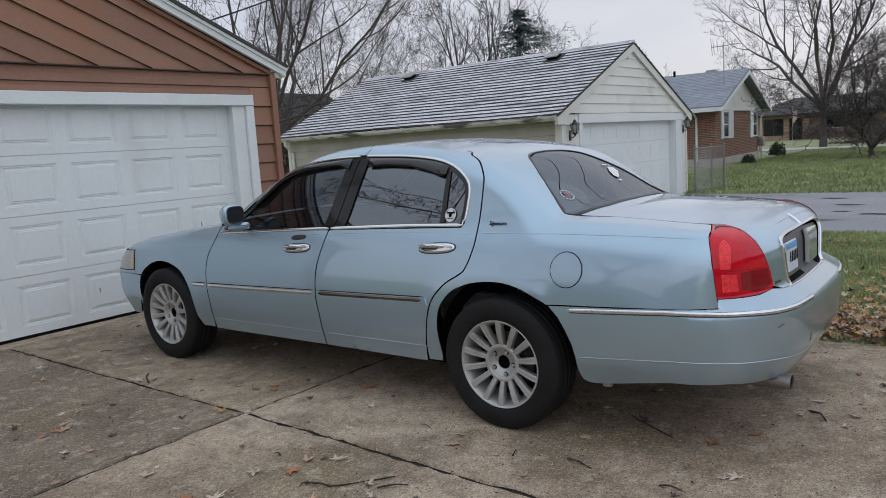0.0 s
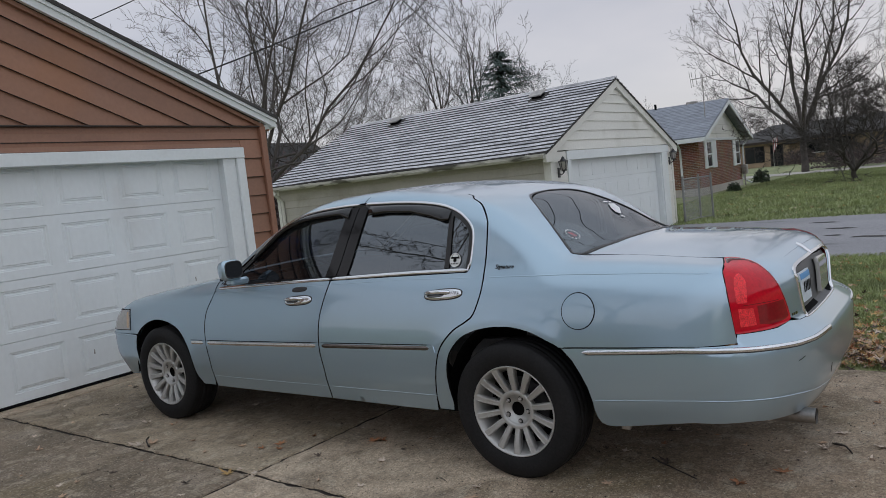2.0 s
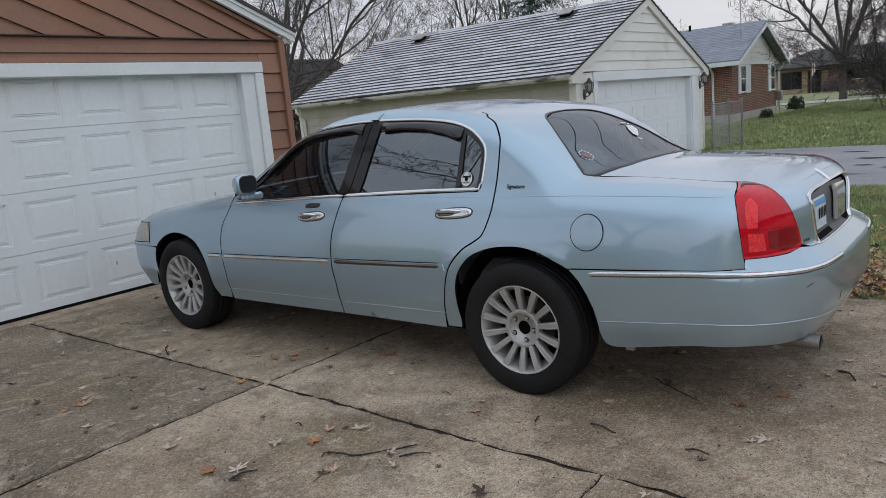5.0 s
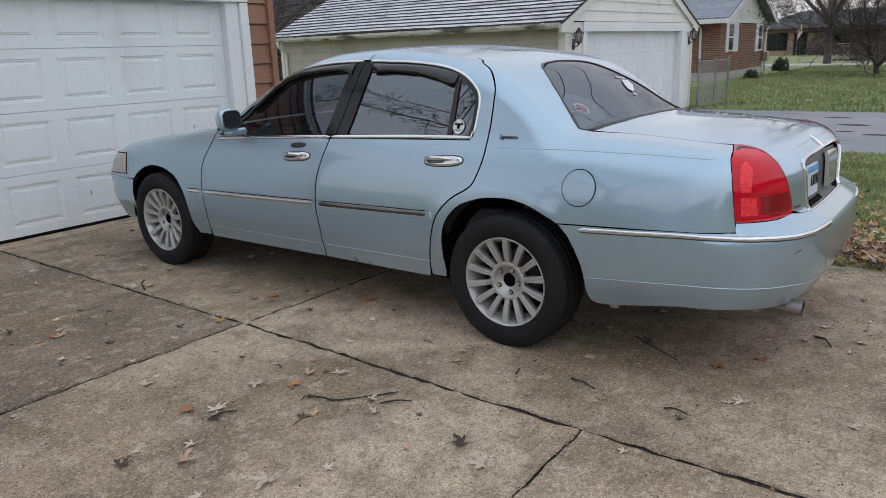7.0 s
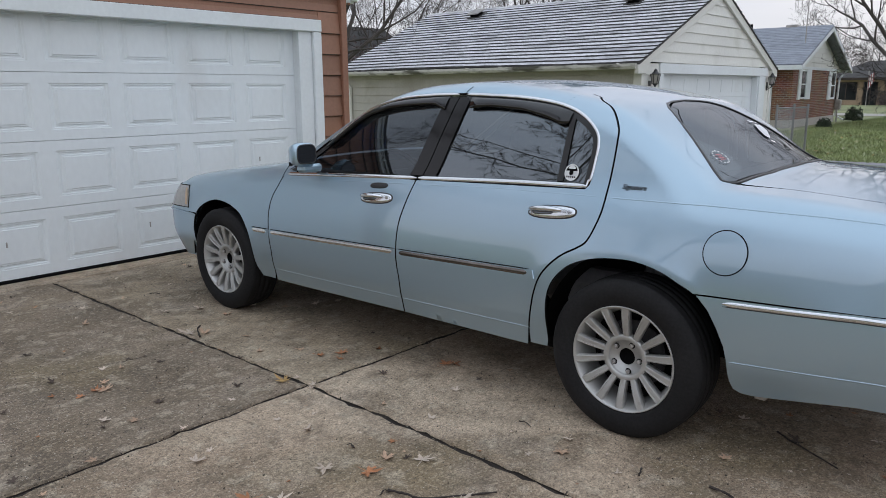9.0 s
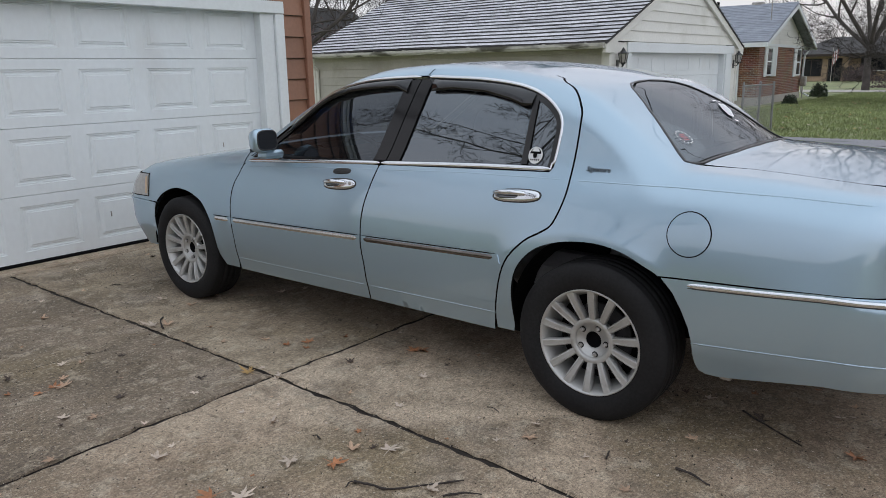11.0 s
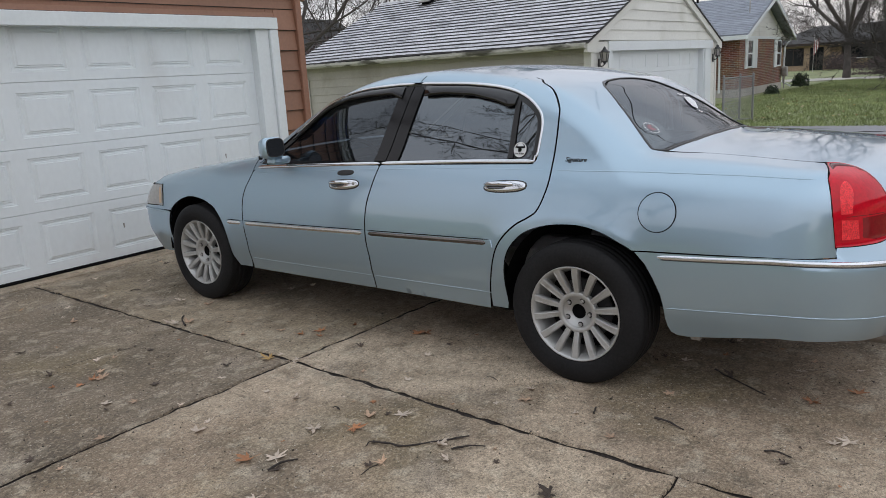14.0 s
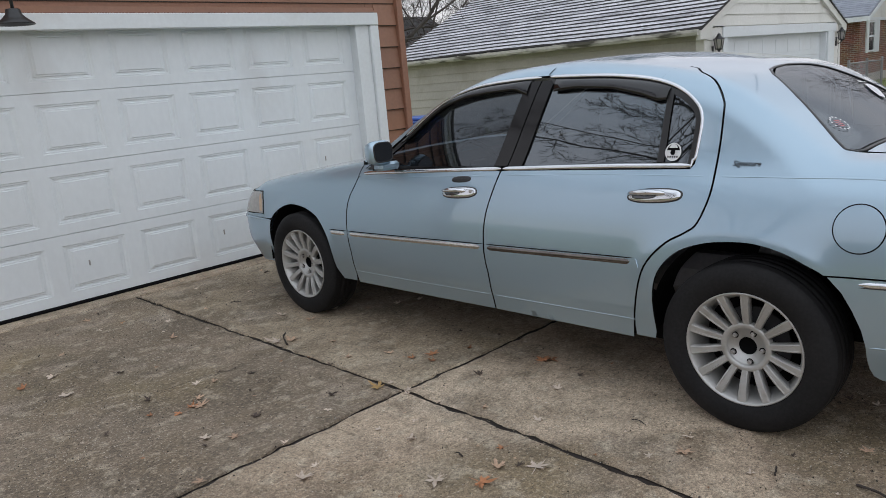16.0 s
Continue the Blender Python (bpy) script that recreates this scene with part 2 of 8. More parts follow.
def concrete(name, base, warm, wet):
    """Old driveway concrete: pale stones in a grey-brown paste, dirt in clouds, darker damp areas, and pits."""
    m = mat(name, base, 0.88, var=0.10, big=0.9, fine=220, fine_var=0.16, bump=0.003, bump_scale=110, stain=warm, stain_scale=0.75, stain_at=(0.44, 0.72), rand=0.03)
    t = m.node_tree
    b, L = t.nodes["Principled BSDF"], t.links.new
    src = b.inputs["Base Color"].links[0].from_socket
    geo = t.nodes.new("ShaderNodeNewGeometry")

    def layer(node, scale, lo, hi, colour, fac, socket):
        nonlocal src
        n = t.nodes.new(node)
        n.inputs["Scale"].default_value = scale
        if "Detail" in n.inputs:
            n.inputs["Detail"].default_value = 5.0
        L(geo.outputs["Position"], n.inputs["Vector"])
        r, x = t.nodes.new("ShaderNodeMapRange"), t.nodes.new("ShaderNodeMix")
        r.inputs[1].default_value, r.inputs[2].default_value, r.inputs[4].default_value = lo, hi, fac
        L(n.outputs[socket], r.inputs[0])
        x.data_type = "RGBA"
        L(r.outputs[0], x.inputs[0])
        L(src, x.inputs[6])
        x.inputs[7].default_value = (*colour, 1)
        src = x.outputs[2]
    layer("ShaderNodeTexNoise", 0.42, 0.44, 0.62, wet, 0.8, "Fac")
    layer("ShaderNodeTexNoise", 1.1, 0.48, 0.60, (0.13, 0.097, 0.063), 0.65, "Fac")
    layer("ShaderNodeTexNoise", 2.1, 0.56, 0.63, (0.58, 0.485, 0.385), 0.34, "Fac")
    layer("ShaderNodeTexNoise", 3.4, 0.50, 0.62, (0.20, 0.145, 0.088), 0.42, "Fac")
    layer("ShaderNodeTexNoise", 6.2, 0.50, 0.70, (0.105, 0.080, 0.052), 0.5, "Fac")
    layer("ShaderNodeTexNoise", 17.0, 0.50, 0.76, (0.085, 0.065, 0.045), 0.4, "Fac")
    layer("ShaderNodeTexNoise", 0.95, 0.54, 0.68, (0.36, 0.275, 0.14), 0.4, "Fac")
    layer("ShaderNodeTexNoise", 9.0, 0.56, 0.64, (0.62, 0.53, 0.40), 0.36, "Fac")
    layer("ShaderNodeTexNoise", 44.0, 0.53, 0.63, (0.07, 0.053, 0.037), 0.36, "Fac")
    layer("ShaderNodeTexNoise", 52.0, 0.47, 0.38, (0.72, 0.60, 0.43), 0.26, "Fac")
    layer("ShaderNodeTexVoronoi", 125.0, 0.45, 0.22, (0.66, 0.585, 0.47), 0.42, "Distance")
    layer("ShaderNodeTexNoise", 110.0, 0.50, 0.64, (0.045, 0.035, 0.025), 0.42, "Fac")
    layer("ShaderNodeTexVoronoi", 47.0, 0.17, 0.10, (0.72, 0.65, 0.54), 0.45, "Distance")
    layer("ShaderNodeTexNoise", 240.0, 0.51, 0.62, (0.03, 0.024, 0.018), 0.45, "Fac")
    for scale, lo, hi in ((170.0, 0.78, 1.20), (75.0, 0.90, 1.09)):
        cell, sep, rng_, mul = (t.nodes.new("ShaderNode" + k) for k in ("TexVoronoi", "SeparateColor", "MapRange", "Mix"))
        cell.inputs["Scale"].default_value = scale
        L(geo.outputs["Position"], cell.inputs["Vector"])
        L(cell.outputs["Color"], sep.inputs[0])
        rng_.inputs[3].default_value, rng_.inputs[4].default_value = lo, hi
        L(sep.outputs[0], rng_.inputs[0])
        mul.data_type, mul.blend_type = "RGBA", "MULTIPLY"
        mul.inputs[0].default_value = 1.0
        L(src, mul.inputs[6])
        L(rng_.outputs[0], mul.inputs[7])
        src = mul.outputs[2]
    L(src, b.inputs["Base Color"])
    return m


M["slab"] = concrete("worn_concrete", (0.60, 0.475, 0.345), (0.52, 0.39, 0.275), (0.34, 0.247, 0.168))
M["slab_dark"] = concrete("dirty_concrete", (0.30, 0.232, 0.166), (0.225, 0.168, 0.114), (0.15, 0.110, 0.074))
M["slab_mid"] = concrete("mid_tone_concrete", (0.49, 0.392, 0.274), (0.40, 0.303, 0.205), (0.25, 0.187, 0.125))


def grass_ground():
    m = mat("lawn_soil", (0.22, 0.25, 0.115), 0.95, var=0.3, big=0.35, fine=30, fine_var=0.35, bump=0.02, bump_scale=18, stain=(0.27, 0.23, 0.13), stain_scale=1.1, stain_at=(0.52, 0.72))
    return m


M["lawn"] = grass_ground()


def brick_mat():
    m = bpy.data.materials.new("red_brick")
    m.use_nodes = True
    t = m.node_tree
    b, L = t.nodes["Principled BSDF"], t.links.new
    geo, sep, add, com = (t.nodes.new("ShaderNode" + k) for k in ("NewGeometry", "SeparateXYZ", "Math", "CombineXYZ"))
    L(geo.outputs["Position"], sep.inputs[0])
    L(sep.outputs[0], add.inputs[0])
    L(sep.outputs[1], add.inputs[1])
    L(add.outputs[0], com.inputs[0])
    L(sep.outputs[2], com.inputs[1])
    br, no, mx = t.nodes.new("ShaderNodeTexBrick"), t.nodes.new("ShaderNodeTexNoise"), t.nodes.new("ShaderNodeMix")
    br.inputs["Color1"].default_value, br.inputs["Color2"].default_value, br.inputs["Mortar"].default_value = (0.27, 0.115, 0.07, 1), (0.14, 0.062, 0.045, 1), (0.36, 0.31, 0.26, 1)
    br.inputs["Scale"].default_value, br.inputs["Brick Width"].default_value, br.inputs["Row Height"].default_value, br.inputs["Mortar Size"].default_value = 1.0, 0.22, 0.075, 0.008
    L(com.outputs[0], br.inputs["Vector"])
    no.inputs["Scale"].default_value = 1.2
    L(geo.outputs["Position"], no.inputs["Vector"])
    mx.data_type, mx.blend_type = "RGBA", "OVERLAY"
    mx.inputs[0].default_value = 0.35
    L(br.outputs["Color"], mx.inputs[6])
    L(no.outputs["Color"], mx.inputs[7])
    L(mx.outputs[2], b.inputs["Base Color"])
    bp = t.nodes.new("ShaderNodeBump")
    bp.inputs["Distance"].default_value, bp.inputs["Strength"].default_value = -0.008, 1.0
    L(br.outputs["Fac"], bp.inputs["Height"])
    L(bp.outputs[0], b.inputs["Normal"])
    b.inputs["Roughness"].default_value = 0.9
    return m


M["brick"] = brick_mat()


def glass_mat(name, tint, share, ior=2.9):
    """Tinted glass: a clear mirror skin by its own gloss over a dark see-through tint."""
    m = bpy.data.materials.new(name)
    m.use_nodes = True
    t = m.node_tree
    b = t.nodes["Principled BSDF"]
    out = t.nodes["Material Output"]
    tr, mx = t.nodes.new("ShaderNodeBsdfTransparent"), t.nodes.new("ShaderNodeMixShader")
    tr.inputs[0].default_value = (*tint, 1)
    b.inputs["Base Color"].default_value, b.inputs["Roughness"].default_value = (0.008, 0.009, 0.011, 1), 0.015
    b.inputs["IOR"].default_value = ior
    b.inputs["Specular Tint"].default_value = (0.84, 0.93, 1.0, 1)
    mx.inputs[0].default_value = share
    t.links.new(tr.outputs[0], mx.inputs[1])
    t.links.new(b.outputs[0], mx.inputs[2])
    t.links.new(mx.outputs[0], out.inputs[0])
    return m


M["glass"] = glass_mat("tinted_glass", (0.30, 0.31, 0.32), 0.80)
M["glass_front"] = glass_mat("lightly_tinted_glass", (0.34, 0.35, 0.36), 0.62, 2.25)


def red_lens():
    m = mat("red_lens", (0.56, 0.006, 0.020), 0.08, var=0.12, big=7, fine=70, fine_var=0.12, spec=0.35)
    return m


M["red_lens"] = red_lens()
M["red_deep"] = mat("deep_red_lens", (0.24, 0.004, 0.011), 0.07, var=0.12, big=7, fine=70, fine_var=0.12, spec=0.6)
M["dark_red"] = mat("dark_red_lens", (0.10, 0.002, 0.004), 0.12, var=0.1, fine_var=0)
M["red_lamp"] = mat("bright_red_reflector", (0.97, 0.045, 0.055), 0.3, var=0.3, big=75, fine=160, fine_var=0.25, spec=0.3)

# ---- builders ----
ORIGIN = {}


def thing(name, origin=(0, 0, 0), label="", category="", rz=0.0, group="", kind="", local=False):
    """An empty at a thing's base; its parts are given in world metres, or in its own when local."""
    ob = new(name)
    ob.empty_display_size = 0.1
    ob.matrix_world = pose(*origin, 0, 0, rz)
    ORIGIN[ob.name] = Vector((0, 0, 0)) if local else Vector(origin)
    return tagged(ob, label, category, group, kind)


def mesh_of(name, verts, faces, normals=None, smooth=False):
    me = bpy.data.meshes.new(name)
    me.from_pydata([tuple(map(float, v)) for v in verts], [], faces)
    if smooth or normals is not None:
        me.polygons.foreach_set("use_smooth", [True] * len(me.polygons))
    if normals is not None:
        me.normals_split_custom_set_from_vertices([tuple(map(float, n)) for n in normals])
    me.update()
    return me


def part(name, geo, material, parent=None, label="", smooth=False, kind=""):
    """One mesh object: a part of parent, or a thing of its own. geo: a mesh, a bmesh, or (verts, faces[, normals])."""
    base = ORIGIN.get(parent.name, Vector((0, 0, 0))) if parent else Vector((0, 0, 0))
    if isinstance(geo, bpy.types.Mesh):
        me = geo
    elif isinstance(geo, bmesh.types.BMesh):
        me = bpy.data.meshes.new(name)
        bmesh.ops.translate(geo, verts=geo.verts, vec=-base)
        geo.to_mesh(me)
        geo.free()
        if smooth:
            me.polygons.foreach_set("use_smooth", [True] * len(me.polygons))
    else:
        v = np.asarray(geo[0], float).reshape(-1, 3) - np.array(base)
        me = mesh_of(name, v, geo[1], geo[2] if len(geo) > 2 else None, smooth)
    if material and not me.materials:
        me.materials.append(M[material] if isinstance(material, str) else material)
    ob = new(name, me)
    if parent:
        ob.parent = parent
        ORIGIN[ob.name] = base
    return tagged(ob, label, kind=kind)


def cbox(x0, x1, y0, y1, z0, z1, c=0.004):
    """A box with chamfered edges: 24 corners."""
    c = min(c, (x1 - x0) / 3, (y1 - y0) / 3, (z1 - z0) / 3)
    X, Y, Z = (x0, x1), (y0, y1), (z0, z1)
    vs, idx = [], {}
    for i in (0, 1):
        for j in (0, 1):
            for k in (0, 1):
                p = (X[i], Y[j], Z[k])
                s = (1 - 2 * i, 1 - 2 * j, 1 - 2 * k)
                for a in range(3):
                    q = [p[d] + (0 if d == a else c * s[d]) for d in range(3)]
                    idx[i, j, k, a] = len(vs)
                    vs.append(q)
    fs = []
    for a in range(3):
        b, d = (a + 1) % 3, (a + 2) % 3
        for s in (0, 1):
            def key(u, v):
                t = [0, 0, 0]
                t[a], t[b], t[d] = s, u, v
                return tuple(t)
            f = [idx[(*key(0, 0), a)], idx[(*key(1, 0), a)], idx[(*key(1, 1), a)], idx[(*key(0, 1), a)]]
            fs.append(f if s else f[::-1])
        for u in (0, 1):
            for v in (0, 1):
                def k2(w):
                    t = [0, 0, 0]
                    t[a], t[b], t[d] = w, u, v
                    return tuple(t)
                f = [idx[(*k2(0), b)], idx[(*k2(1), b)], idx[(*k2(1), d)], idx[(*k2(0), d)]]
                fs.append(f if u == v else f[::-1])
    for i in (0, 1):
        for j in (0, 1):
            for k in (0, 1):
                f = [idx[i, j, k, a] for a in range(3)]
                fs.append(f if (i + j + k) % 2 else f[::-1])
    return vs, fs


def join(*geos):
    vs, fs = [], []
    for g in geos:
        n = len(vs)
        vs.extend(map(tuple, g[0]))
        fs.extend([[i + n for i in f] for f in g[1]])
    return vs, fs


def moved(geo, m):
    return [tuple(m @ Vector(v)) for v in geo[0]], geo[1]


def tube(points, radius, sides=8, cap=True):
    """A round bar along points; radius: one number or one for each point."""
    P = [Vector(p) for p in points]
    R = radius if hasattr(radius, "__len__") else [radius] * len(P)
    vs, fs = [], []
    up = None
    for i, p in enumerate(P):
        d = (P[min(i + 1, len(P) - 1)] - P[max(i - 1, 0)]).normalized()
        if up is None:
            up = d.orthogonal().normalized()
        up = (up - d * up.dot(d)).normalized()
        side = d.cross(up)
        for s in range(sides):
            a = 2 * math.pi * s / sides
            vs.append(tuple(p + (up * math.cos(a) + side * math.sin(a)) * R[i]))
        if i:
            o = (i - 1) * sides
            for s in range(sides):
                n = (s + 1) % sides
                fs.append([o + s, o + n, o + sides + n, o + sides + s])
    if cap:
        fs.append(list(range(sides))[::-1])
        fs.append([len(vs) - sides + s for s in range(sides)])
    return vs, fs


def lathe(profile, steps=48, axis="x", centre=(0, 0, 0), closed=False):
    """A turned shape: profile of (along, radius) about an axis."""
    vs, fs = [], []
    n = len(profile)
    for i in range(steps):
        a = 2 * math.pi * i / steps
        c, s = math.cos(a), math.sin(a)
        for h, r in profile:
            p = {"x": (h, r * c, r * s), "y": (r * s, h, r * c), "z": (r * c, r * s, h)}[axis]
            vs.append((p[0] + centre[0], p[1] + centre[1], p[2] + centre[2]))
    for i in range(steps):
        j = (i + 1) % steps
        for k in range(n - 1 + (1 if closed else 0)):
            l = (k + 1) % n
            fs.append([i * n + k, j * n + k, j * n + l, i * n + l])
    return vs, fs


def prism(outline, y0, y1):
    """An (x, z) outline pulled from y0 to y1."""
    n = len(outline)
    vs = [(x, y0, z) for x, z in outline] + [(x, y1, z) for x, z in outline]
    fs = [list(range(n)), list(range(2 * n - 1, n - 1, -1))]
    fs += [[i, n + i, n + (i + 1) % n, (i + 1) % n] for i in range(n)]
    return vs, [f[::-1] for f in fs]

# ---- ground ----
LOW = -0.19


def land(x, y):
    """Height of the ground: level round the drive, falling a little towards the neighbour's."""
    s = min(1.0, max(0.0, (x - 2.6) / 6.5))
    return LOW * s * s * (3 - 2 * s)


def sheet(xs, ys, lift=0.0, z=land):
    vs = [(x, y, z(x, y) + lift) for y in ys for x in xs]
    n = len(xs)
    fs = [[j * n + i, j * n + i + 1, (j + 1) * n + i + 1, (j + 1) * n + i] for j in range(len(ys) - 1) for i in range(n - 1)]
    return vs, fs


xs = [-900, -300, -100, -40, -15, -8, -5] + list(np.linspace(-4, 2.28, 8)) + list(np.linspace(2.3, 10, 24)) + [12, 15, 20, 30, 45, 70, 120, 300, 900]
ys = [-900, -300, -100, -40, -20, -12] + list(np.linspace(-9, 14, 30)) + [20, 35, 60, 120, 300, 900]
ground = part("ground", sheet(xs, ys, 0.0, lambda x, y: land(x, y) - (0.06 if x < 2.29 and -9.5 < y < 12 and x > -5.5 else 0.0)), "lawn", smooth=True)
tagged(ground, "green and brown lawn in late autumn", "lawn", kind="structure")

# neighbour's asphalt drive, with a rounded rim
rim_n = random.Random(4)
vs, fs = [], []
ys_d = np.linspace(-40, 4.70, 150)
for i, y in enumerate(ys_d):
    a = 9.25 + 0.05 * math.sin(y * 2.1) + rim_n.uniform(-0.03, 0.03)
    b = 16.1 + 0.05 * math.sin(y * 1.7) + rim_n.uniform(-0.03, 0.03)
    for x, z in ((a, -0.02), (a + 0.05, 0.022), (11.5, 0.03), (13.5, 0.03), (b - 0.05, 0.022), (b, -0.02)):
        vs.append((x, y, land(x, y) + z))
    if i:
        o = (i - 1) * 6
        fs += [[o + k, o + k + 1, o + 7 + k, o + 6 + k] for k in range(5)]
tagged(part("road", (vs, fs), "asphalt", smooth=True), "grey asphalt driveway with damp cracks", "driveway", kind="structure")
vs, fs = [], []
for i in range(60):
    y = 30 - i * 1.6
    for x in (47.0 + 0.12 * (i % 3), 51.5):
        vs.append((x + 0.06 * y, y, LOW + 0.03))
    if i:
        fs.append([2 * i - 2, 2 * i - 1, 2 * i + 1, 2 * i])
tagged(part("pavement", (vs, fs), "foundation"), "pale far street beyond the lawns", "street", kind="structure")

# ---- driveway of separate slabs ----
drive = thing("driveway", (0, 0, 0), "worn concrete driveway in cracked slabs with dirt in the joints", "driveway", kind="structure")
part("joint_dirt", cbox(-5.2, 2.27, -9.0, 4.9, -0.07, -0.014, 0.002), "soil", drive)
rnd = random.Random(11)


def ragged(a, b, step=0.05, amp=0.006):
    """A broken line between two points, the same from either end."""
    turn = tuple(a) > tuple(b)
    a, b = (Vector(b), Vector(a)) if turn else (Vector(a), Vector(b))
    r = random.Random(round(a.x * 997 + a.y * 131 + b.x * 17 + b.y * 7, 3))
    n = max(2, int((b - a).length / step))
    side = Vector((-(b - a).y, (b - a).x)).normalized()
    out, w = [], 0.0
    for i in range(n + 1):
        w = 0.75 * w + r.uniform(-amp, amp)
        out.append(a.lerp(b, i / n) + side * (w if 0 < i < n else 0))
    return out[::-1] if turn else out


JX = {4.62: -0.505, 3.5: -0.52, 2.5: -0.53, 1.47: -0.555, 0.1: -0.590, -0.72: -0.632, -1.55: -0.655, -9.0: -0.80}
joint_x = lambda y: float(np.interp(y, sorted(JX), [JX[k] for k in sorted(JX)]))


def slab(name, corners, material, label="", gap=0.0125):
    """A slab between its corners, with broken arrises and a rounded edge."""
    c = [Vector(p) for p in corners]
    loop = []
    for i in range(len(c)):
        loop += ragged(c[i], c[(i + 1) % len(c)])[:-1]
    r = random.Random(len(loop))
    top_, edge, low = [], [], []
    for i, p in enumerate(loop):
        t = (loop[(i + 1) % len(loop)] - loop[i - 1]).normalized()
        inn = Vector((-t.y, t.x))
        g = gap * r.uniform(0.5, 1.6) * (0.35 if abs(p.y + 0.715) < 0.06 else 1.0)
        e = p + inn * g
        low.append((e.x, e.y, -0.05))
        edge.append((e.x, e.y, -0.006 - r.uniform(0, 0.006)))
        q = p + inn * (g + r.uniform(0.003, 0.011))
        top_.append((q.x, q.y, 0.0))
    n = len(loop)
    vs = low + edge + top_
    fs = [[i, (i + 1) % n, n + (i + 1) % n, n + i] for i in range(n)] + [[n + i, n + (i + 1) % n, 2 * n + (i + 1) % n, 2 * n + i] for i in range(n)]
    fs.append([2 * n + i for i in range(n)])
    ob = part(name, (vs, fs), material, drive, label)
    ob.data.materials.append(M["soil"])
    ob.data.polygons.foreach_set("material_index", [1] * n + [0] * (n + 1))
    return ob


Y0, Y1, Y2, Y3, Y4 = 4.64, 1.475, -0.715, -3.2, -9.0
J0, J1, J2, J3, J4 = ((joint_x(y), y) for y in (Y0, Y1, Y2, Y3, Y4))
W0, W1, W2, W3, W4 = ((-4.0, y) for y in (Y0, Y1 + 0.02, Y2 + 0.01, Y3, Y4))
E0, E1, E3, E4 = ((2.30, y) for y in (Y0, Y1 - 0.10, Y3 - 0.9, Y4))
slab("slab", [W1, J1, J0, W0], "slab_dark", "darker stained slab")
# this slab's tone lies between the pale and the dark ones
slab("slab", [J1, E1, E0, J0], "slab_mid", "oil-darkened slab under the car")
slab("slab", [W2, J2, J1, W1], "slab")
slab("slab", [J3, (joint_x(Y3 - 0.9), Y3 - 0.9), E3, E1, J1, J2], "slab")
slab("slab", [W3, J3, J2, W2], "slab")
slab("slab", [W4, J4, (joint_x(Y3 - 0.9), Y3 - 0.9), J3, W3], "slab")
slab("slab", [J4, E4, E3, (joint_x(Y3 - 0.9), Y3 - 0.9)], "slab")
slab("door_sill", [W0, (2.75, Y0), (2.75, 4.93), (-4.0, 4.93)], "slab", "pale concrete strip under the garage door")
tagged(part("trim", join(cbox(-5.2, -4.0, -9.0, 4.93, -0.05, -0.004, 0.01)), "lawn"), "grass strip beside the driveway", "verge", kind="structure")

line = ragged((-1.42, 2.60), (-0.90, 2.50), 0.03, 0.008)
vs = [(p.x, p.y + d * (0.0012 + 0.0016 * abs(math.sin(i * 1.9))), 0.0015) for d in (-1, 1) for i, p in enumerate(line)]
part("crack", (vs, [[i, i + 1, len(line) + i + 1, len(line) + i] for i in range(len(line) - 1)]), "soil", drive, "thin dark crack")

# ---- own garage ----
GC, HALF, WALL_Y = -0.33, 3.10, 4.80
garage = thing("garage", (GC, 4.9, 0), "brown lap-sided garage with a white double door and white trim", "garage")
SL = 0.405
EAVE_X, EAVE_Z = 2.90, 2.515
peak_z = EAVE_Z + SL * (EAVE_X - GC)
wall_top = lambda x: EAVE_Z - 0.13 + SL * (EAVE_X - abs(x - GC) - GC)
part("front_wall", join(cbox(2.31, GC + HALF, WALL_Y, 4.95, 0, 2.40), cbox(GC - HALF, -2.97, WALL_Y, 4.95, 0, 2.40), cbox(-2.97, 2.31, WALL_Y, 4.95, 2.12, 2.40),
                        prism([(GC - HALF, 2.40), (GC + HALF, 2.40), (GC + HALF, wall_top(GC + HALF)), (GC, wall_top(GC)), (GC - HALF, wall_top(GC - HALF))], WALL_Y, 4.95)), "brown_trim", garage)
part("side_wall", cbox(GC + HALF - 0.10, GC + HALF - 0.005, 4.95, 11.0, 0, 2.42), "brown_trim", garage)
part("side_wall", cbox(GC - HALF + 0.005, GC - HALF + 0.10, 4.95, 11.0, 0, 2.42), "brown_trim", garage)
part("back_wall", cbox(GC - HALF, GC + HALF, 11.0, 11.1, 0, 2.42), "brown_trim", garage)
